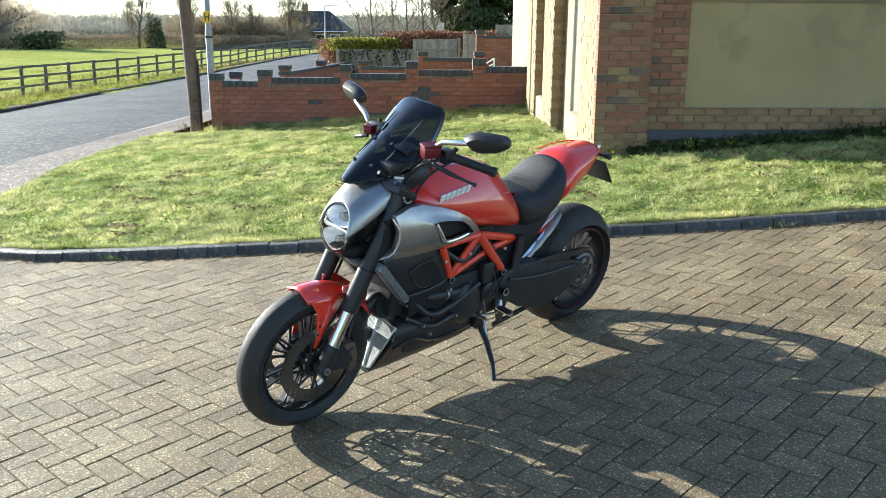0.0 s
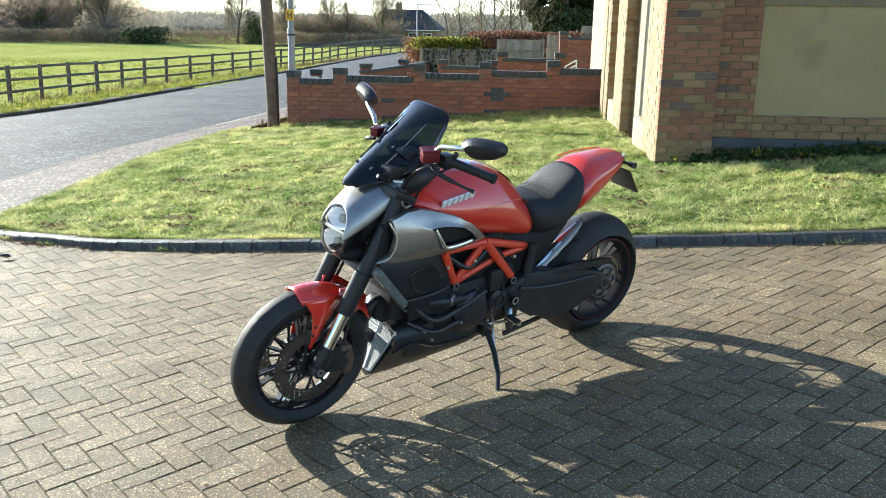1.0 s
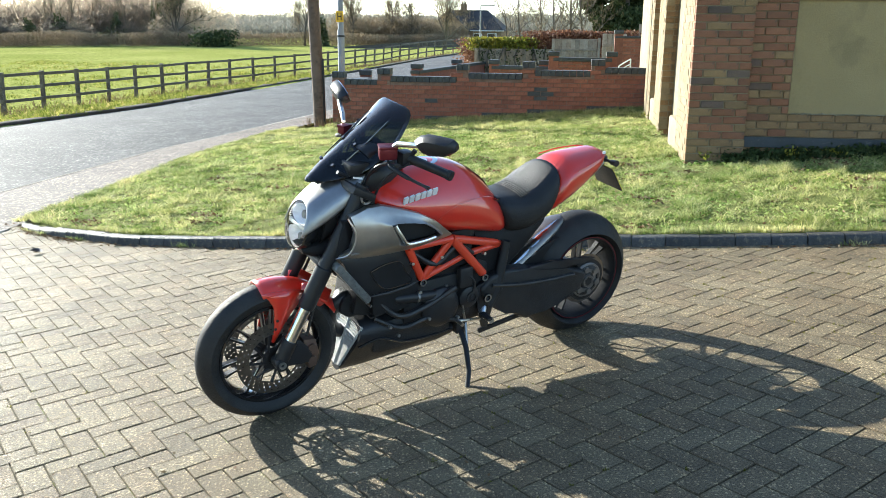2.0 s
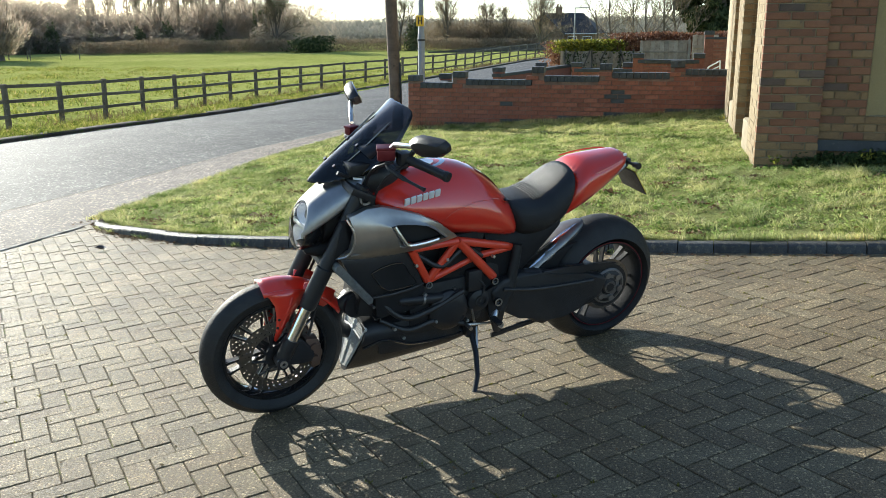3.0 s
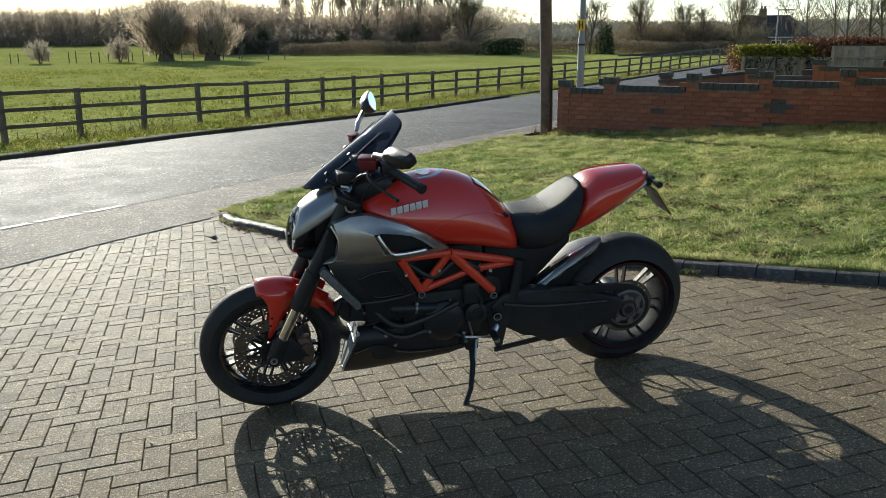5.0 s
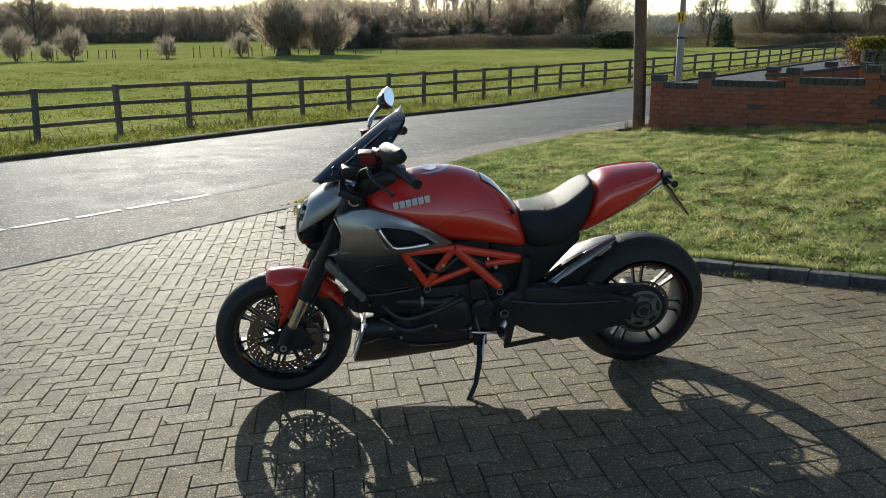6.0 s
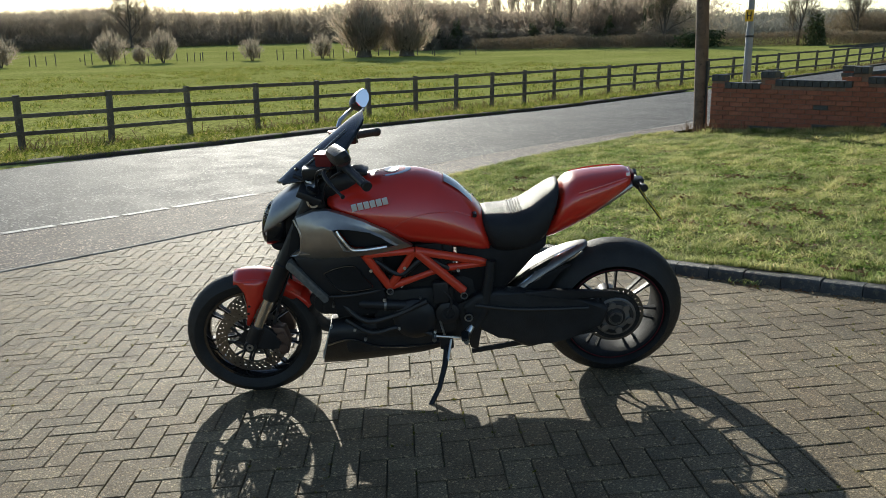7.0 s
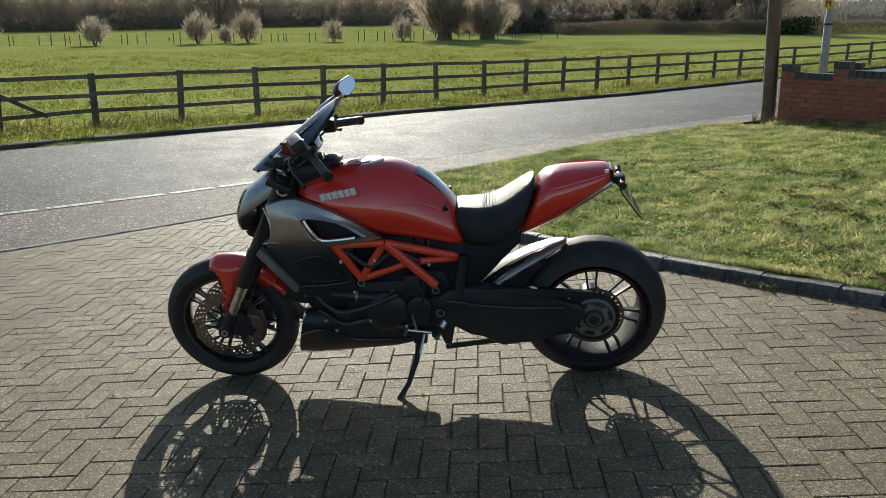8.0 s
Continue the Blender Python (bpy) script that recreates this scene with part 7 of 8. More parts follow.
part("shock_link", join(tube([(0.55, 0.04, 0.2), (0.5, 0.04, 0.34)], 0.03, 12), tube([(0.52, 0.13, 0.32), (0.56, 0.14, 0.1), (0.6, 0.14, 0.02)], [0.02, 0.026, 0.02], 10)), M_ENGINE, bike)

# dark subframe, battery box and inner guard under the seat
part("subframe_cover", loft([[v for v in sect(b, t, w, 3.2, 20)] for b, t, w in (((0.66, 0.1), (0.66, 0.4), 0.1), ((0.58, 0.1), (0.58, 0.4), 0.112), ((0.5, 0.12), (0.5, 0.4), 0.115), ((0.42, 0.2), (0.42, 0.4), 0.115), ((0.36, 0.27), (0.35, 0.4), 0.115), ((0.29, 0.34), (0.28, 0.4), 0.1))]), M_DARK, bike, "matt black subframe and inner guard")
# seat and tail
S = [((0.515, 0.335), (0.572, 0.512), 0.122, 2.6), ((0.48, 0.33), (0.525, 0.51), 0.142, 2.6), ((0.43, 0.328), (0.455, 0.506), 0.153, 2.6), ((0.385, 0.333), (0.4, 0.512), 0.158, 2.6), ((0.35, 0.342), (0.35, 0.532), 0.16, 2.5), ((0.325, 0.352), (0.295, 0.57), 0.16, 2.4), ((0.31, 0.355), (0.236, 0.604), 0.154, 2.3), ((0.305, 0.36), (0.196, 0.622), 0.146, 2.3)]
seat = subdivided(part("seat", loft([sect(b, t, w, e, 28) for b, t, w, e in S]), M_SEAT, bike, "black padded vinyl seat"))
for k in range(5):
    q = k / 4
    x = 0.43 - 0.045 * q
    z = lerp_line([(0.345, 0.545), (0.4, 0.517), (0.455, 0.509)], x)
    part("pleat", tube([(x, -0.1, z - 0.012), (x + 0.003, -0.05, z + 0.0005), (x + 0.004, 0, z + 0.002), (x + 0.003, 0.05, z + 0.0005), (x, 0.1, z - 0.012)], 0.0018, 6), M_SEAT, seat)
TL = [((0.325, 0.348), (0.196, 0.618), 0.147, 2.2), ((0.255, 0.37), (0.14, 0.63), 0.143, 2.2), ((0.17, 0.404), (0.08, 0.635), 0.132, 2.2), ((0.088, 0.446), (0.022, 0.635), 0.116, 2.2), ((0.01, 0.5), (-0.03, 0.637), 0.1, 2.2), ((-0.045, 0.537), (-0.062, 0.636), 0.085, 2.2), ((-0.082, 0.562), (-0.086, 0.63), 0.068, 2.2)]
tail = subdivided(part("tail_cowl", loft([sect(b, t, w, e, 28, 0.05) for b, t, w, e in TL]), M_RED, bike, "glossy red tail cowl"))
for s in (-1, 1):
    part("tail_crease", tube(curve_pts([(0.15, 0.143 * s, 0.59), (0.06, 0.13 * s, 0.606), (-0.03, 0.1 * s, 0.617), (-0.066, 0.078 * s, 0.618)], 5), 0.003, 6), M_RED, tail)
part("tail_underside", loft([sect((0.1, 0.442), (0.1, 0.49), 0.075, 2.4, 16), sect((0.02, 0.487), (0.02, 0.54), 0.078, 2.4, 16), sect((-0.035, 0.52), (-0.035, 0.575), 0.072, 2.4, 16), sect((-0.084, 0.55), (-0.084, 0.59), 0.06, 2.4, 16)]), M_SILVER, tail, "pale underside of the tail")
part("tail_lamp", box((-0.087, 0, 0.608), (0.01, 0.1, 0.03), 0.004), M_DARKRED, tail)
part("tail_sticker", plate([(-0.07, 0.622), (-0.055, 0.622), (-0.055, 0.634), (-0.07, 0.634)], 0.07, 0.076), M_LETTER, tail, "small pale sticker")
pb = part("plate_bracket", join(tube([(-0.06, 0, 0.58), (-0.1, 0, 0.565), (-0.13, 0, 0.54)], 0.014, 8), box((-0.115, 0, 0.57), (0.05, 0.05, 0.03), 0.006), tube([(-0.12, -0.07, 0.572), (-0.12, 0.07, 0.572)], 0.008, 8)), M_BLACK, bike, "black number plate bracket")
np_m = pose(-0.162, 0, 0.482, 0, 34, 0)
npl = part("number_plate", box((0, 0, 0), (0.004, 0.17, 0.14), 0.001), M_PLATE, pb, "yellow number plate with plain dark bars")
npl.matrix_local = np_m
part("plate_back", box((0.005, 0, 0), (0.004, 0.176, 0.146), 0.001), M_BLACK, npl)
for k in range(3):
    part("plate_bar", box((-0.003, -0.052 + 0.052 * k, 0.032), (0.002, 0.03, 0.048)), M_SIGN_BLACK, npl, smooth=False)
for k in range(3):
    part("plate_bar", box((-0.003, -0.052 + 0.052 * k, -0.032), (0.002, 0.03, 0.048)), M_SIGN_BLACK, npl, smooth=False)
for s in (-1, 1):
    part("indicator", tube([(-0.12, 0.07 * s, 0.572), (-0.122, 0.105 * s, 0.574)], [0.012, 0.016], 10), M_BLACK, pb)

# ---- grass, weeds, litter ----
def scatter(n, x0, x1, y0, y1, test, fz, seed):
    rng = np.random.default_rng(seed)
    x, y = rng.uniform(x0, x1, n), rng.uniform(y0, y1, n)
    ok = [i for i in range(n) if test(x[i], y[i])]
    x, y = x[ok], y[ok]
    return np.stack([x, y, [fz(a, b) for a, b in zip(x, y)]], 1), rng


def lawn_top(x, y):
    return lawn_z(x, y) - 0.014 + 0.022 * noise.noise((x * 2.3, y * 2.3, 3.0)) + 0.012 * noise.noise((x * 9.0, y * 9.0, 1.0))


def patch(p, s, o):
    return np.array([noise.noise((a * s, b * s, o)) for a, b, _ in p])


p, rng = scatter(340000, -4.6, 7.0, 5.8, 10.0, in_lawn, lawn_top, 31)
t = patch(p, 1.3, 7) + 0.6 * patch(p, 4.5, 2)
cl = patch(p, 11.0, 5)
keep = rng.uniform(0, 1, len(p)) < 0.78 + 0.6 * t + 0.6 * cl
p, t, cl = p[keep], t[keep], cl[keep]
blades("lawn_grass", p, rng.uniform(0.009, 0.026, len(p)) * np.clip(0.85 + 0.9 * t + 3.6 * cl + 4.4 * patch(p, 4.2, 21), 0.12, 4.6), rng.uniform(0.003, 0.0058, len(p)), M_BLADE, "short green lawn grass blades", "grass", 2.2, rng)
p, rng = scatter(100000, -4.6, 2.1, 10.0, 15.0, in_lawn, lawn_top, 32)
t = patch(p, 1.3, 7)
cl = patch(p, 7.0, 5)
keep = rng.uniform(0, 1, len(p)) < 0.75 + 0.4 * t + 0.4 * cl
p, t, cl = p[keep], t[keep], cl[keep]
blades("lawn_grass_back", p, rng.uniform(0.012, 0.034, len(p)) * np.clip(1.0 + 1.0 * t + 1.8 * cl + 2.4 * patch(p, 3.2, 22), 0.25, 3.4), rng.uniform(0.004, 0.008, len(p)), M_BLADE, "short green lawn grass further back", "grass", 1.8, rng)

# ragged edges: kerb line, wall foot, pole foot
rng = np.random.default_rng(33)
xs = rng.uniform(-4.2, 6.5, 16000)
ys = np.array([kerb_y(x) for x in xs]) + 0.1 + np.abs(rng.normal(size=16000)) * 0.05 + 0.03 * np.array([noise.noise((x * 3.0, 2.0, 0)) for x in xs])
blades("kerb_grass", np.stack([xs, ys, [lawn_top(a, b) for a, b in zip(xs, ys)]], 1), rng.uniform(0.015, 0.055, 16000), rng.uniform(0.003, 0.006, 16000), M_BLADE, "longer grass hanging over the kerb", "grass", 1.2, rng)
xs = rng.uniform(-3.5, 2.1, 5000)
ys = 14.97 - np.abs(rng.normal(size=5000)) * 0.1
blades("wall_foot_grass", np.stack([xs, ys, [lawn_top(a, b) for a, b in zip(xs, ys)]], 1), rng.uniform(0.03, 0.1, 5000), rng.uniform(0.004, 0.008, 5000), M_BLADE, "longer grass along the wall foot", "grass", 0.7, rng)
c = rng.integers(0, 9, 150)
xs = np.array([-3.95, -3.6, -3.78, -3.3, -3.1, -2.95, -3.2, -2.75, -3.45])[c] + rng.normal(size=150) * 0.05
ys = np.array([15.35, 15.3, 15.25, 14.85, 14.9, 14.82, 14.8, 14.88, 14.9])[c] + rng.normal(size=150) * 0.04
blades("pole_foot_weeds", np.stack([xs, ys, [lawn_top(a, b) for a, b in zip(xs, ys)]], 1), rng.uniform(0.08, 0.26, 150), rng.uniform(0.005, 0.01, 150), M_DRYSTEM, "dry weed stems round the pole and wall end", "weeds", 0.5, rng)

ys = rng.uniform(7.1, 15.2, 9000)
xs = np.array([edge(b) for b in ys]) + 0.02 + rng.normal(size=9000) * 0.05 + 0.07 * np.array([noise.noise((b * 2.1, 4.0, 0)) + 0.6 * noise.noise((b * 6.0, 1.0, 0)) for b in ys])
blades("lawn_edge_grass", np.stack([xs, ys, [lawn_z(a, b) - 0.02 for a, b in zip(xs, ys)]], 1), rng.uniform(0.015, 0.06, 9000), rng.uniform(0.004, 0.008, 9000), M_BLADE, "ragged grass creeping over the footway edge", "grass", 2.0, rng)
ys = np.concatenate([rng.normal(size=260) * 0.1 + 7.45, rng.normal(size=160) * 0.12 + 8.1, rng.uniform(7.1, 15.0, 300)])
xs = np.array([edge(b) for b in ys]) + 0.03 - np.abs(rng.normal(size=len(ys))) * 0.06
v, f = leaves(np.stack([xs, ys, [lawn_z(a, b) - 0.012 for a, b in zip(xs, ys)]], 1), 0.02, rng, 0.8)
tagged(raw("edge_litter", v, f, M_KERB_FAR), "dark crumbled soil along the lawn edge", "soil", "", "stuff")

# weeds and ivy at the foot of the building
rng = np.random.default_rng(34)
n = 7000
xs = rng.uniform(2.35, 6.6, n)
ys = 8.84 - np.abs(rng.normal(size=n)) * 0.13
hh = np.abs(rng.normal(size=n)) * 0.055 * (0.7 + 0.6 * np.array([noise.noise((x * 2.2, 1, 0)) for x in xs]))
v, f = leaves(np.stack([xs, ys, [lawn_z(a, b) + 0.01 for a, b in zip(xs, ys)] + hh], 1), 0.026, rng)
tagged(raw("ivy_and_weeds", v, f, M_LEAF_DARK), "dark ivy and weeds along the foot of the building", "weeds", "", "stuff")
n = 160
cl = rng.integers(0, 6, n)
xs = np.array([2.2, 3.0, 3.35, 4.1, 5.0, 1.97])[cl] + rng.normal(size=n) * 0.05
ys = np.array([8.72, 8.65, 8.6, 8.6, 8.5, 13.2])[cl] + rng.normal(size=n) * 0.04
v, f = leaves(np.stack([xs, ys, [lawn_z(a, b) + 0.05 for a, b in zip(xs, ys)] + np.abs(rng.normal(size=n)) * 0.03], 1), 0.022, rng)
tagged(raw("pale_weeds", v, f, M_LEAF_HEDGE), "small pale-leaved weeds in the grass", "weeds", "", "stuff")

# tufts in the lawn
p, rng = scatter(70, -4.3, 6.5, 6.0, 14.6, in_lawn, lawn_top, 35)
p = np.concatenate([p, [[-3.58, 9.96, lawn_top(-3.58, 9.96)]] * 4, [[-3.2, 7.3, lawn_top(-3.2, 7.3)]] * 2])
q = np.repeat(p, 40, axis=0) + rng.normal(size=(len(p) * 40, 3)) * [0.07, 0.07, 0.0]
blades("grass_tufts", q, rng.uniform(0.025, 0.065, len(q)), rng.uniform(0.003, 0.006, len(q)), M_BLADE, "scattered coarse grass tufts in the lawn", "grass", 1.1, rng)
p, rng = scatter(3200, -4.4, 6.5, 5.9, 13.0, in_lawn, lawn_top, 36)
v, f = leaves(p + [0, 0, 0.022], 0.016, rng, 0.7)
tagged(raw("fallen_leaves", v, f, M_LEAF_LITTER), "scattered dead leaves on the lawn", "leaves", "", "stuff")

p, rng = scatter(120000, -4.5, 6.8, 5.85, 13.0, in_lawn, lawn_top, 44)
t = patch(p, 1.7, 11) + 0.7 * patch(p, 6.0, 12)
p = p[t > -0.12]
v, f = leaves(p + np.stack([np.zeros(len(p)), np.zeros(len(p)), rng.uniform(0.006, 0.03, len(p))], 1), 0.014, rng, 0.45)
tagged(raw("lawn_weeds", v, f, M_CLOVER), "patches of small broad-leaved weeds and clover in the lawn", "weeds", "", "stuff")
c, rng = scatter(90, -3.8, 6.3, 6.0, 10.5, in_lawn, lawn_top, 45)
q = np.repeat(c, 34, axis=0) + rng.normal(size=(len(c) * 34, 3)) * [0.08, 0.035, 0.008] + [0, 0, 0.03]
v, f = leaves(q, 0.019, rng, 0.5)
tagged(raw("dead_clumps", v, f, M_LEAF_LITTER), "clumps of dead leaves and dry stems lying in the lawn", "leaves", "", "stuff")

# dirt and bits along the foot of the kerb
rng = np.random.default_rng(61)
xs = np.concatenate([rng.uniform(-4.1, 6.5, 900), rng.normal(size=300) * 0.35 - 3.6])
ys = np.array([kerb_y(x) for x in xs]) - 0.02 - np.abs(rng.normal(size=len(xs))) * 0.05
v, f = leaves(np.stack([xs, ys, [drive_z(a, b) + 0.008 for a, b in zip(xs, ys)]], 1), 0.011, rng, 0.8)
tagged(raw("kerb_litter", v, f, M_LEAF_LITTER), "dead leaf crumbs and dirt along the kerb foot", "leaves", "", "stuff")
c = np.array([-3.94, -3.72, -3.2, -2.1, 0.9, 2.7])[rng.integers(0, 6, 260)]
xs = c + rng.normal(size=260) * 0.05
ys = np.array([kerb_y(x) for x in xs]) - 0.015 - np.abs(rng.normal(size=260)) * 0.02
blades("kerb_foot_grass", np.stack([xs, ys, [drive_z(a, b) for a, b in zip(xs, ys)]], 1), rng.uniform(0.015, 0.05, 260), rng.uniform(0.003, 0.006, 260), M_BLADE, "small grass tufts rooted along the kerb foot", "grass", 2.0, rng)

# verge and pasture tussocks
def verge(x, y):
    return far(y) - 4.6 < x < far(y) - 0.34 - 0.12 * noise.noise((y * 1.3, 3.0, 0))


p, rng = scatter(95000, -18, -8, 1.0, 45.0, verge, lambda x, y: ground_z(x, y) - 0.01, 37)
t = patch(p, 0.9, 4)
blades("verge_grass", p, rng.uniform(0.03, 0.1, len(p)) * np.clip(0.9 + 0.9 * t + 4.0 * patch(p, 1.9, 6), 0.12, 3.6), rng.uniform(0.009, 0.022, len(p)), M_BLADE_FAR, "rough green grass on the far verge", "grass", 2.2, rng)
p, rng = scatter(130000, -60, -13, 2.0, 62.0, lambda x, y: x < far(y) - 4.6, lambda x, y: ground_z(x, y) - 0.01, 38)
t = patch(p, 0.25, 4) + 1.3 * patch(p, 1.1, 9)
p, t = p[t > 0.12], t[t > 0.12]
blades("pasture_grass", p, rng.uniform(0.05, 0.13, len(p)) * (0.7 + 1.3 * t), rng.uniform(0.02, 0.05, len(p)), M_BLADE_FAR, "grazed pasture grass in low tussocks", "grass", 1.8, rng)
rng = np.random.default_rng(39)
k = rng.integers(0, len(POSTS), 11000)
px = np.array([POSTS[i][0] for i in k]) + rng.normal(size=11000) * 0.4
py = np.array([POSTS[i][1] for i in k]) + rng.uniform(-0.9, 0.9, 11000)
g = np.array([noise.noise((y * 0.45, 2.0, 0)) for y in py]) > -0.12
px, py = px[g], py[g]
blades("verge_dead_stems", np.stack([px, py, [ground_z(a, b) for a, b in zip(px, py)]], 1), rng.uniform(0.08, 0.4, len(px)) * (0.4 + rng.uniform(0, 1, len(px)) ** 2), rng.uniform(0.01, 0.026, len(px)), M_DRYSTEM, "dead brown dock and weed stems along the fence", "weeds", 1.6, rng)

rng = np.random.default_rng(47)
ys = rng.uniform(1.0, 46.0, 14000)
xs = np.array([far(y) for y in ys]) - 0.05 - np.abs(rng.normal(size=14000)) * 0.14
p = np.stack([xs, ys, [road_z(far(b), b) + 0.045 for b in ys]], 1)
t = patch(p * [0.3, 1, 1], 1.4, 8)
p, t = p[t > 0.08], t[t > 0.08]
blades("verge_edge_grass", p, rng.uniform(0.02, 0.09, len(p)) * (1 + t), rng.uniform(0.01, 0.022, len(p)), M_BLADE_FAR, "ragged grass growing over the far kerb", "grass", 2.0, rng)
p, rng = scatter(90000, -18, -8, 1.0, 45.0, verge, lambda x, y: ground_z(x, y) + 0.02, 48)
t = patch(p, 1.5, 13) + 0.5 * patch(p, 5.0, 14)
p, t = p[t > 0.1], t[t > 0.1]
v, f = leaves(p + np.stack([0 * t, 0 * t, rng.uniform(0, 0.16, len(p)) * t], 1), 0.038, rng, 0.3)
tagged(raw("verge_weeds", v, f, M_BLADE_FAR), "low clumps of broad-leaved weeds on the verge", "weeds", "", "stuff")

# ---- kerb blocks along the lawn ----
kerb = empty("kerb", Matrix.Identity(4), "dark blue-grey bullnosed kerb blocks between paving and lawn", "kerb", "", "structure")
ln = curve_pts([(x, y + 0.058, 0) for x, y in KERB], 8)
cum = [0.0]
for a, b in zip(ln, ln[1:]):
    cum.append(cum[-1] + (b - a).length)
kb = None
s = 0.0
_k = random.Random(8)
while s + 0.225 < cum[-1]:
    m = s + 0.1125
    x, y = float(np.interp(m, cum, [p_.x for p_ in ln])), float(np.interp(m, cum, [p_.y for p_ in ln]))
    x2, y2 = float(np.interp(m + 0.05, cum, [p_.x for p_ in ln])), float(np.interp(m + 0.05, cum, [p_.y for p_ in ln]))
    if kb is None:
        o = part("kerb_block", loft([[(xx, yy, zz) for yy, zz in ((-0.05, -0.12), (-0.05, 0.036), (-0.044, 0.052), (-0.03, 0.063), (-0.01, 0.067), (0.035, 0.067), (0.05, 0.058), (0.05, -0.12))] for xx in (-0.11, -0.107, 0.107, 0.11)]), M_KERB, kerb)
        kb = o.data
    else:
        o = new("kerb_block", kb)
        o.parent = kerb
    low = 0.0 if x > -3.4 else -0.055 * min(1, (-3.4 - x) / 0.8)
    o.matrix_world = Matrix.Translation((x, y, drive_z(x, y) + low + _k.uniform(-0.004, 0.003))) @ pose(0, 0, 0, _k.uniform(-2, 2), -math.degrees(math.atan2(drive_z(x2, y2) - drive_z(x, y), 0.05)), math.degrees(math.atan2(y2 - y, x2 - x)) + _k.uniform(-1, 1))
    s += 0.225

# ---- herringbone pavers ----
UNIT, AX = 0.1022, radians(44.0)
ea, eb = Vector((math.cos(AX), math.sin(AX), 0)), Vector((math.sin(AX), -math.cos(AX), 0))
P_ORG = Vector((0.674, 2.949, 0))


def paver_verts(w, h, c=0.0025, dp=0.02):
    w, h = w / 2, h / 2
    v = [(sx * (w - c), sy * (h - c), 0.0) for sx, sy in ((-1, -1), (1, -1), (1, 1), (-1, 1))]
    v += [(sx * w, sy * h, -c) for sx, sy in ((-1, -1), (1, -1), (1, 1), (-1, 1))]
    v += [(sx * w, sy * h, -dp) for sx, sy in ((-1, -1), (1, -1), (1, 1), (-1, 1))]
    return np.array(v)


PF = [(0, 1, 2, 3)] + [(i + 4, (i + 1) % 4 + 4, (i + 1) % 4, i) for i in range(4)] + [(i + 8, (i + 1) % 4 + 8, (i + 1) % 4 + 4, i + 4) for i in range(4)]
pav_mesh = bpy.data.meshes.new("paver")
pav_mesh.from_pydata([tuple(v) for v in paver_verts(2 * UNIT - 0.0045, UNIT - 0.0045)], [], PF)
pav_mesh.materials.append(M_PAVER)
todo = []
for i in range(-150, 150):
    for j in range(-75, 75):
        for hz in (True, False):
            u0, v0 = (i + 4 * j, i) if hz else (i + 4 * j + 2, i - 1)
            cu, cv = (u0 + 1, v0 + 0.5) if hz else (u0 + 0.5, v0 + 1)
            c = P_ORG + ea * cu * UNIT + eb * cv * UNIT
            if -9.3 < c.x < 8.9 and -8.8 < c.y < 7.1 and on_drive(c.x, c.y):
                todo.append((c, AX + (0 if hz else math.pi / 2)))
_p = random.Random(17)
todo.sort(key=lambda q: (q[0] - Vector((0.9, 2.6, 0))).length)
vs, fs = [], []
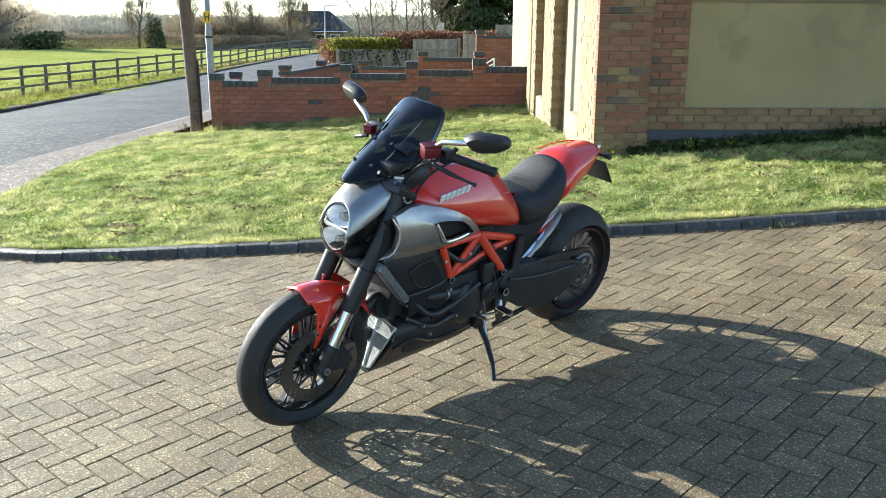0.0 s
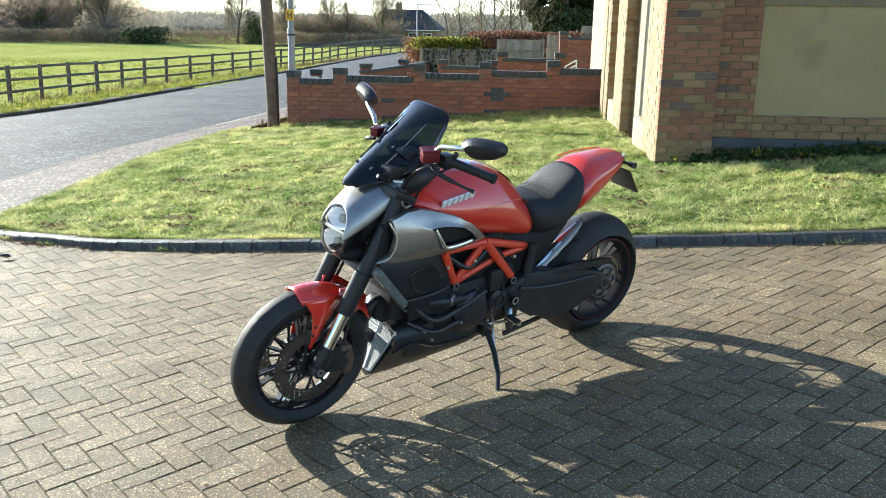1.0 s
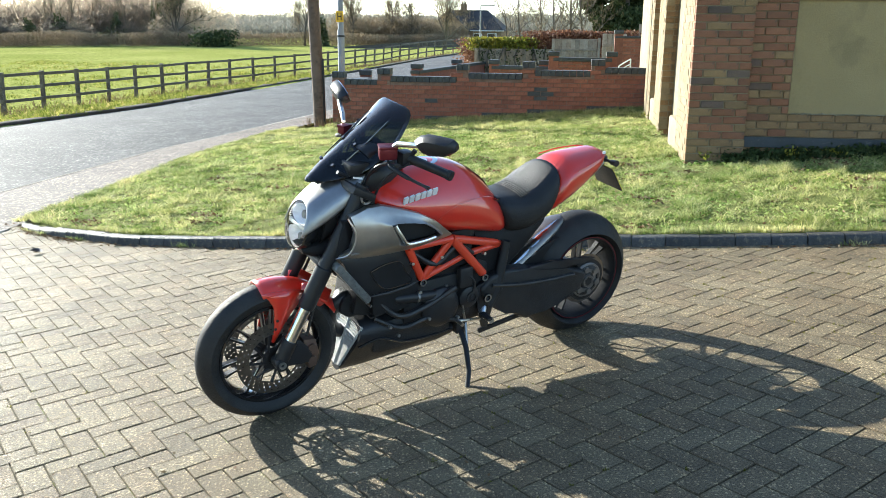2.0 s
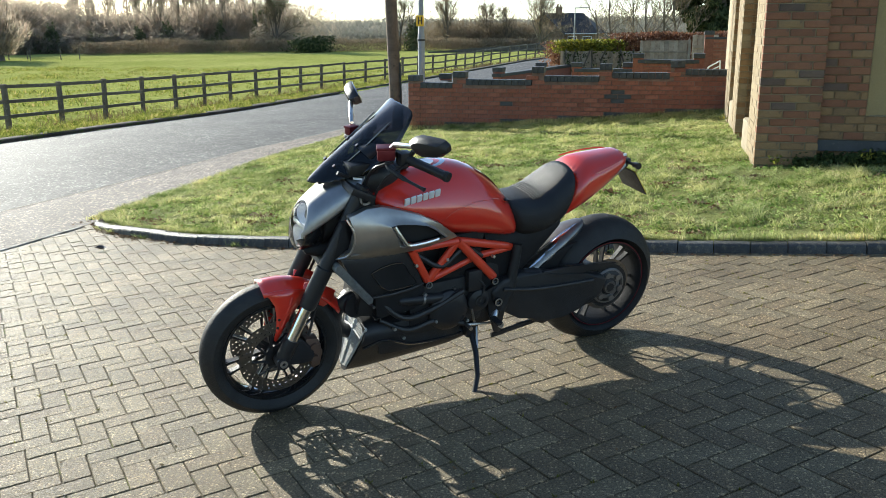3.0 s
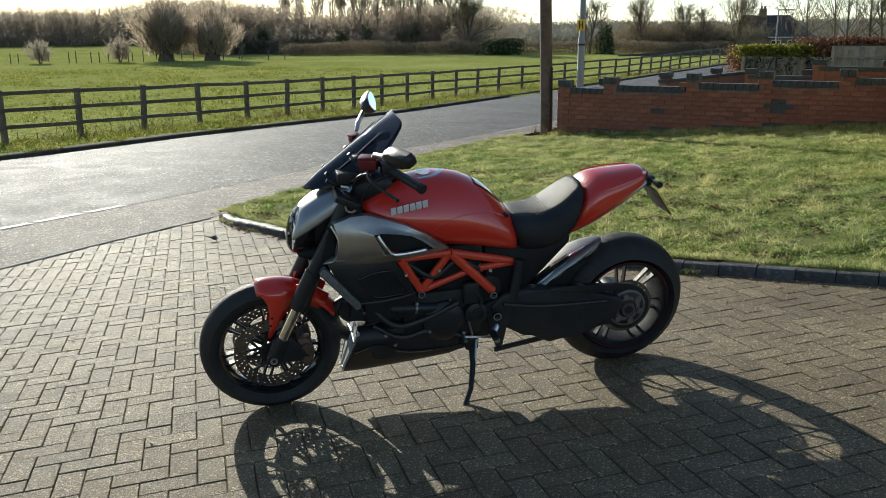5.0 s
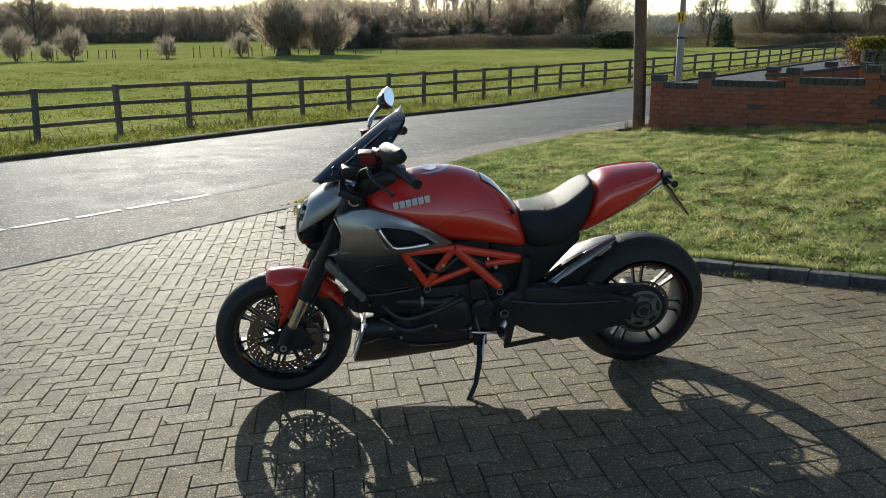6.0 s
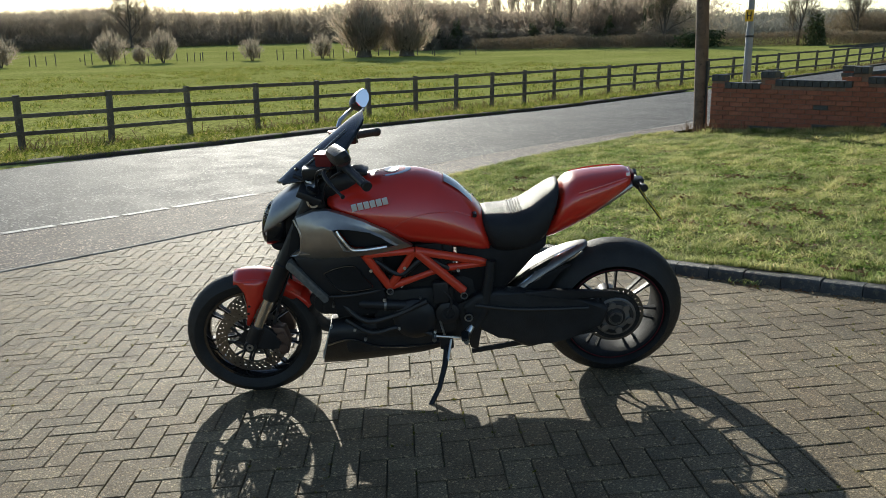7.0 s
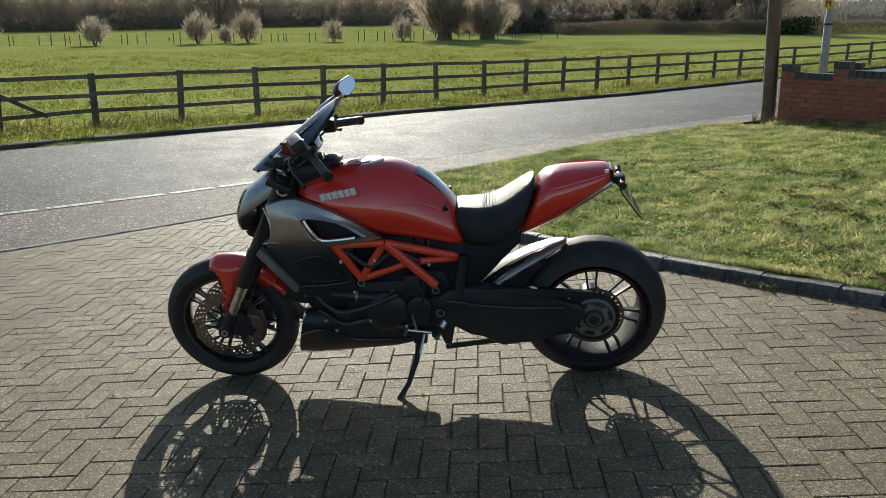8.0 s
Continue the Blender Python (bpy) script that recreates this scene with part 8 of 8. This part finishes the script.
for n, (c, a) in enumerate(todo):
    c.z = drive_z(c.x, c.y) + _p.uniform(-0.0022, 0.0018)
    tilt = Euler((_p.uniform(-0.005, 0.005), _p.uniform(-0.005, 0.005), 0)).to_matrix().to_4x4()
    nrm = Vector((-0.0694, -0.0076, 1)).normalized()
    xa = Vector((math.cos(a), math.sin(a), 0))
    xa = (xa - nrm * xa.dot(nrm)).normalized()
    ya = nrm.cross(xa)
    m = Matrix(((xa.x, ya.x, nrm.x, c.x), (xa.y, ya.y, nrm.y, c.y), (xa.z, ya.z, nrm.z, c.z), (0, 0, 0, 1))) @ tilt
    if n < 300:
        o = new("paver", pav_mesh)
        o.parent = drive
        o.matrix_world = m
    else:
        w = paver_verts(2 * UNIT - 0.0045, UNIT - 0.0045)
        mm = np.array(m)
        vs.append(w @ mm[:3, :3].T + mm[:3, 3])
        fs.append(np.array(PF) + 12 * (n - 300))
tagged(raw("paver_field", np.concatenate(vs), np.concatenate(fs), M_PAVER_FAR, drive), "", "", "", "stuff")

# moss and grass in the joints, more towards the lawn and away from the wheels
rng = np.random.default_rng(50)
q = []
for n in range(8000):
    c, a = todo[rng.integers(0, len(todo))]
    e = rng.uniform(-0.5, 0.5)
    along, side = (UNIT * 2 * e, UNIT * 0.5 * rng.choice([-1, 1])) if rng.uniform() < 0.6 else (UNIT * rng.choice([-1, 1]), UNIT * e)
    x, y = c.x + math.cos(a) * along - math.sin(a) * side, c.y + math.sin(a) * along + math.cos(a) * side
    if noise.noise((x * 0.9, y * 0.9, 9)) + 0.35 * (x - 0.5) / 3 + 0.5 * max(0.0, 1 - (kerb_y(x) - y) / 0.9) * (x > 0.8) + rng.uniform(-0.3, 0.3) > 0.16:
        q.append((x, y, drive_z(x, y) - 0.004))
q = np.array(q)
q = np.repeat(q, 5, axis=0) + rng.normal(size=(len(q) * 5, 3)) * [0.006, 0.006, 0]
blades("joint_moss", q, rng.uniform(0.004, 0.014, len(q)), rng.uniform(0.004, 0.01, len(q)), M_MOSS, "moss and grass in the paving joints", "moss", 1.0, rng)
# fallen debris
rng = np.random.default_rng(51)
p = np.array([(rng.uniform(-4, 4), rng.uniform(1, 5.6)) for _ in range(170)])
p = np.array([(x, y, drive_z(x, y) + 0.006) for x, y in p if on_drive(x, y)])
v, f = leaves(p, 0.009, rng, 0.8)
tagged(raw("leaf_debris", v, f, M_LEAF_LITTER, None), "small dead leaves and grit on the paving", "leaves", "", "stuff")
lf = empty("dead_leaf", Matrix.Translation((-3.29, 5.99, drive_z(-3.29, 5.99) + 0.012)), "curled dark dead leaf lying on the paving", "leaf")
part("blade", loft([[(x, y, 0.012 * abs(x) / 0.05 + 0.02 * (y / 0.03) ** 2) for y in (-w, 0, w)] for x, w in ((-0.06, 0.004), (-0.03, 0.028), (0.0, 0.034), (0.03, 0.024), (0.06, 0.003))], False, False), M_BLACK, lf)
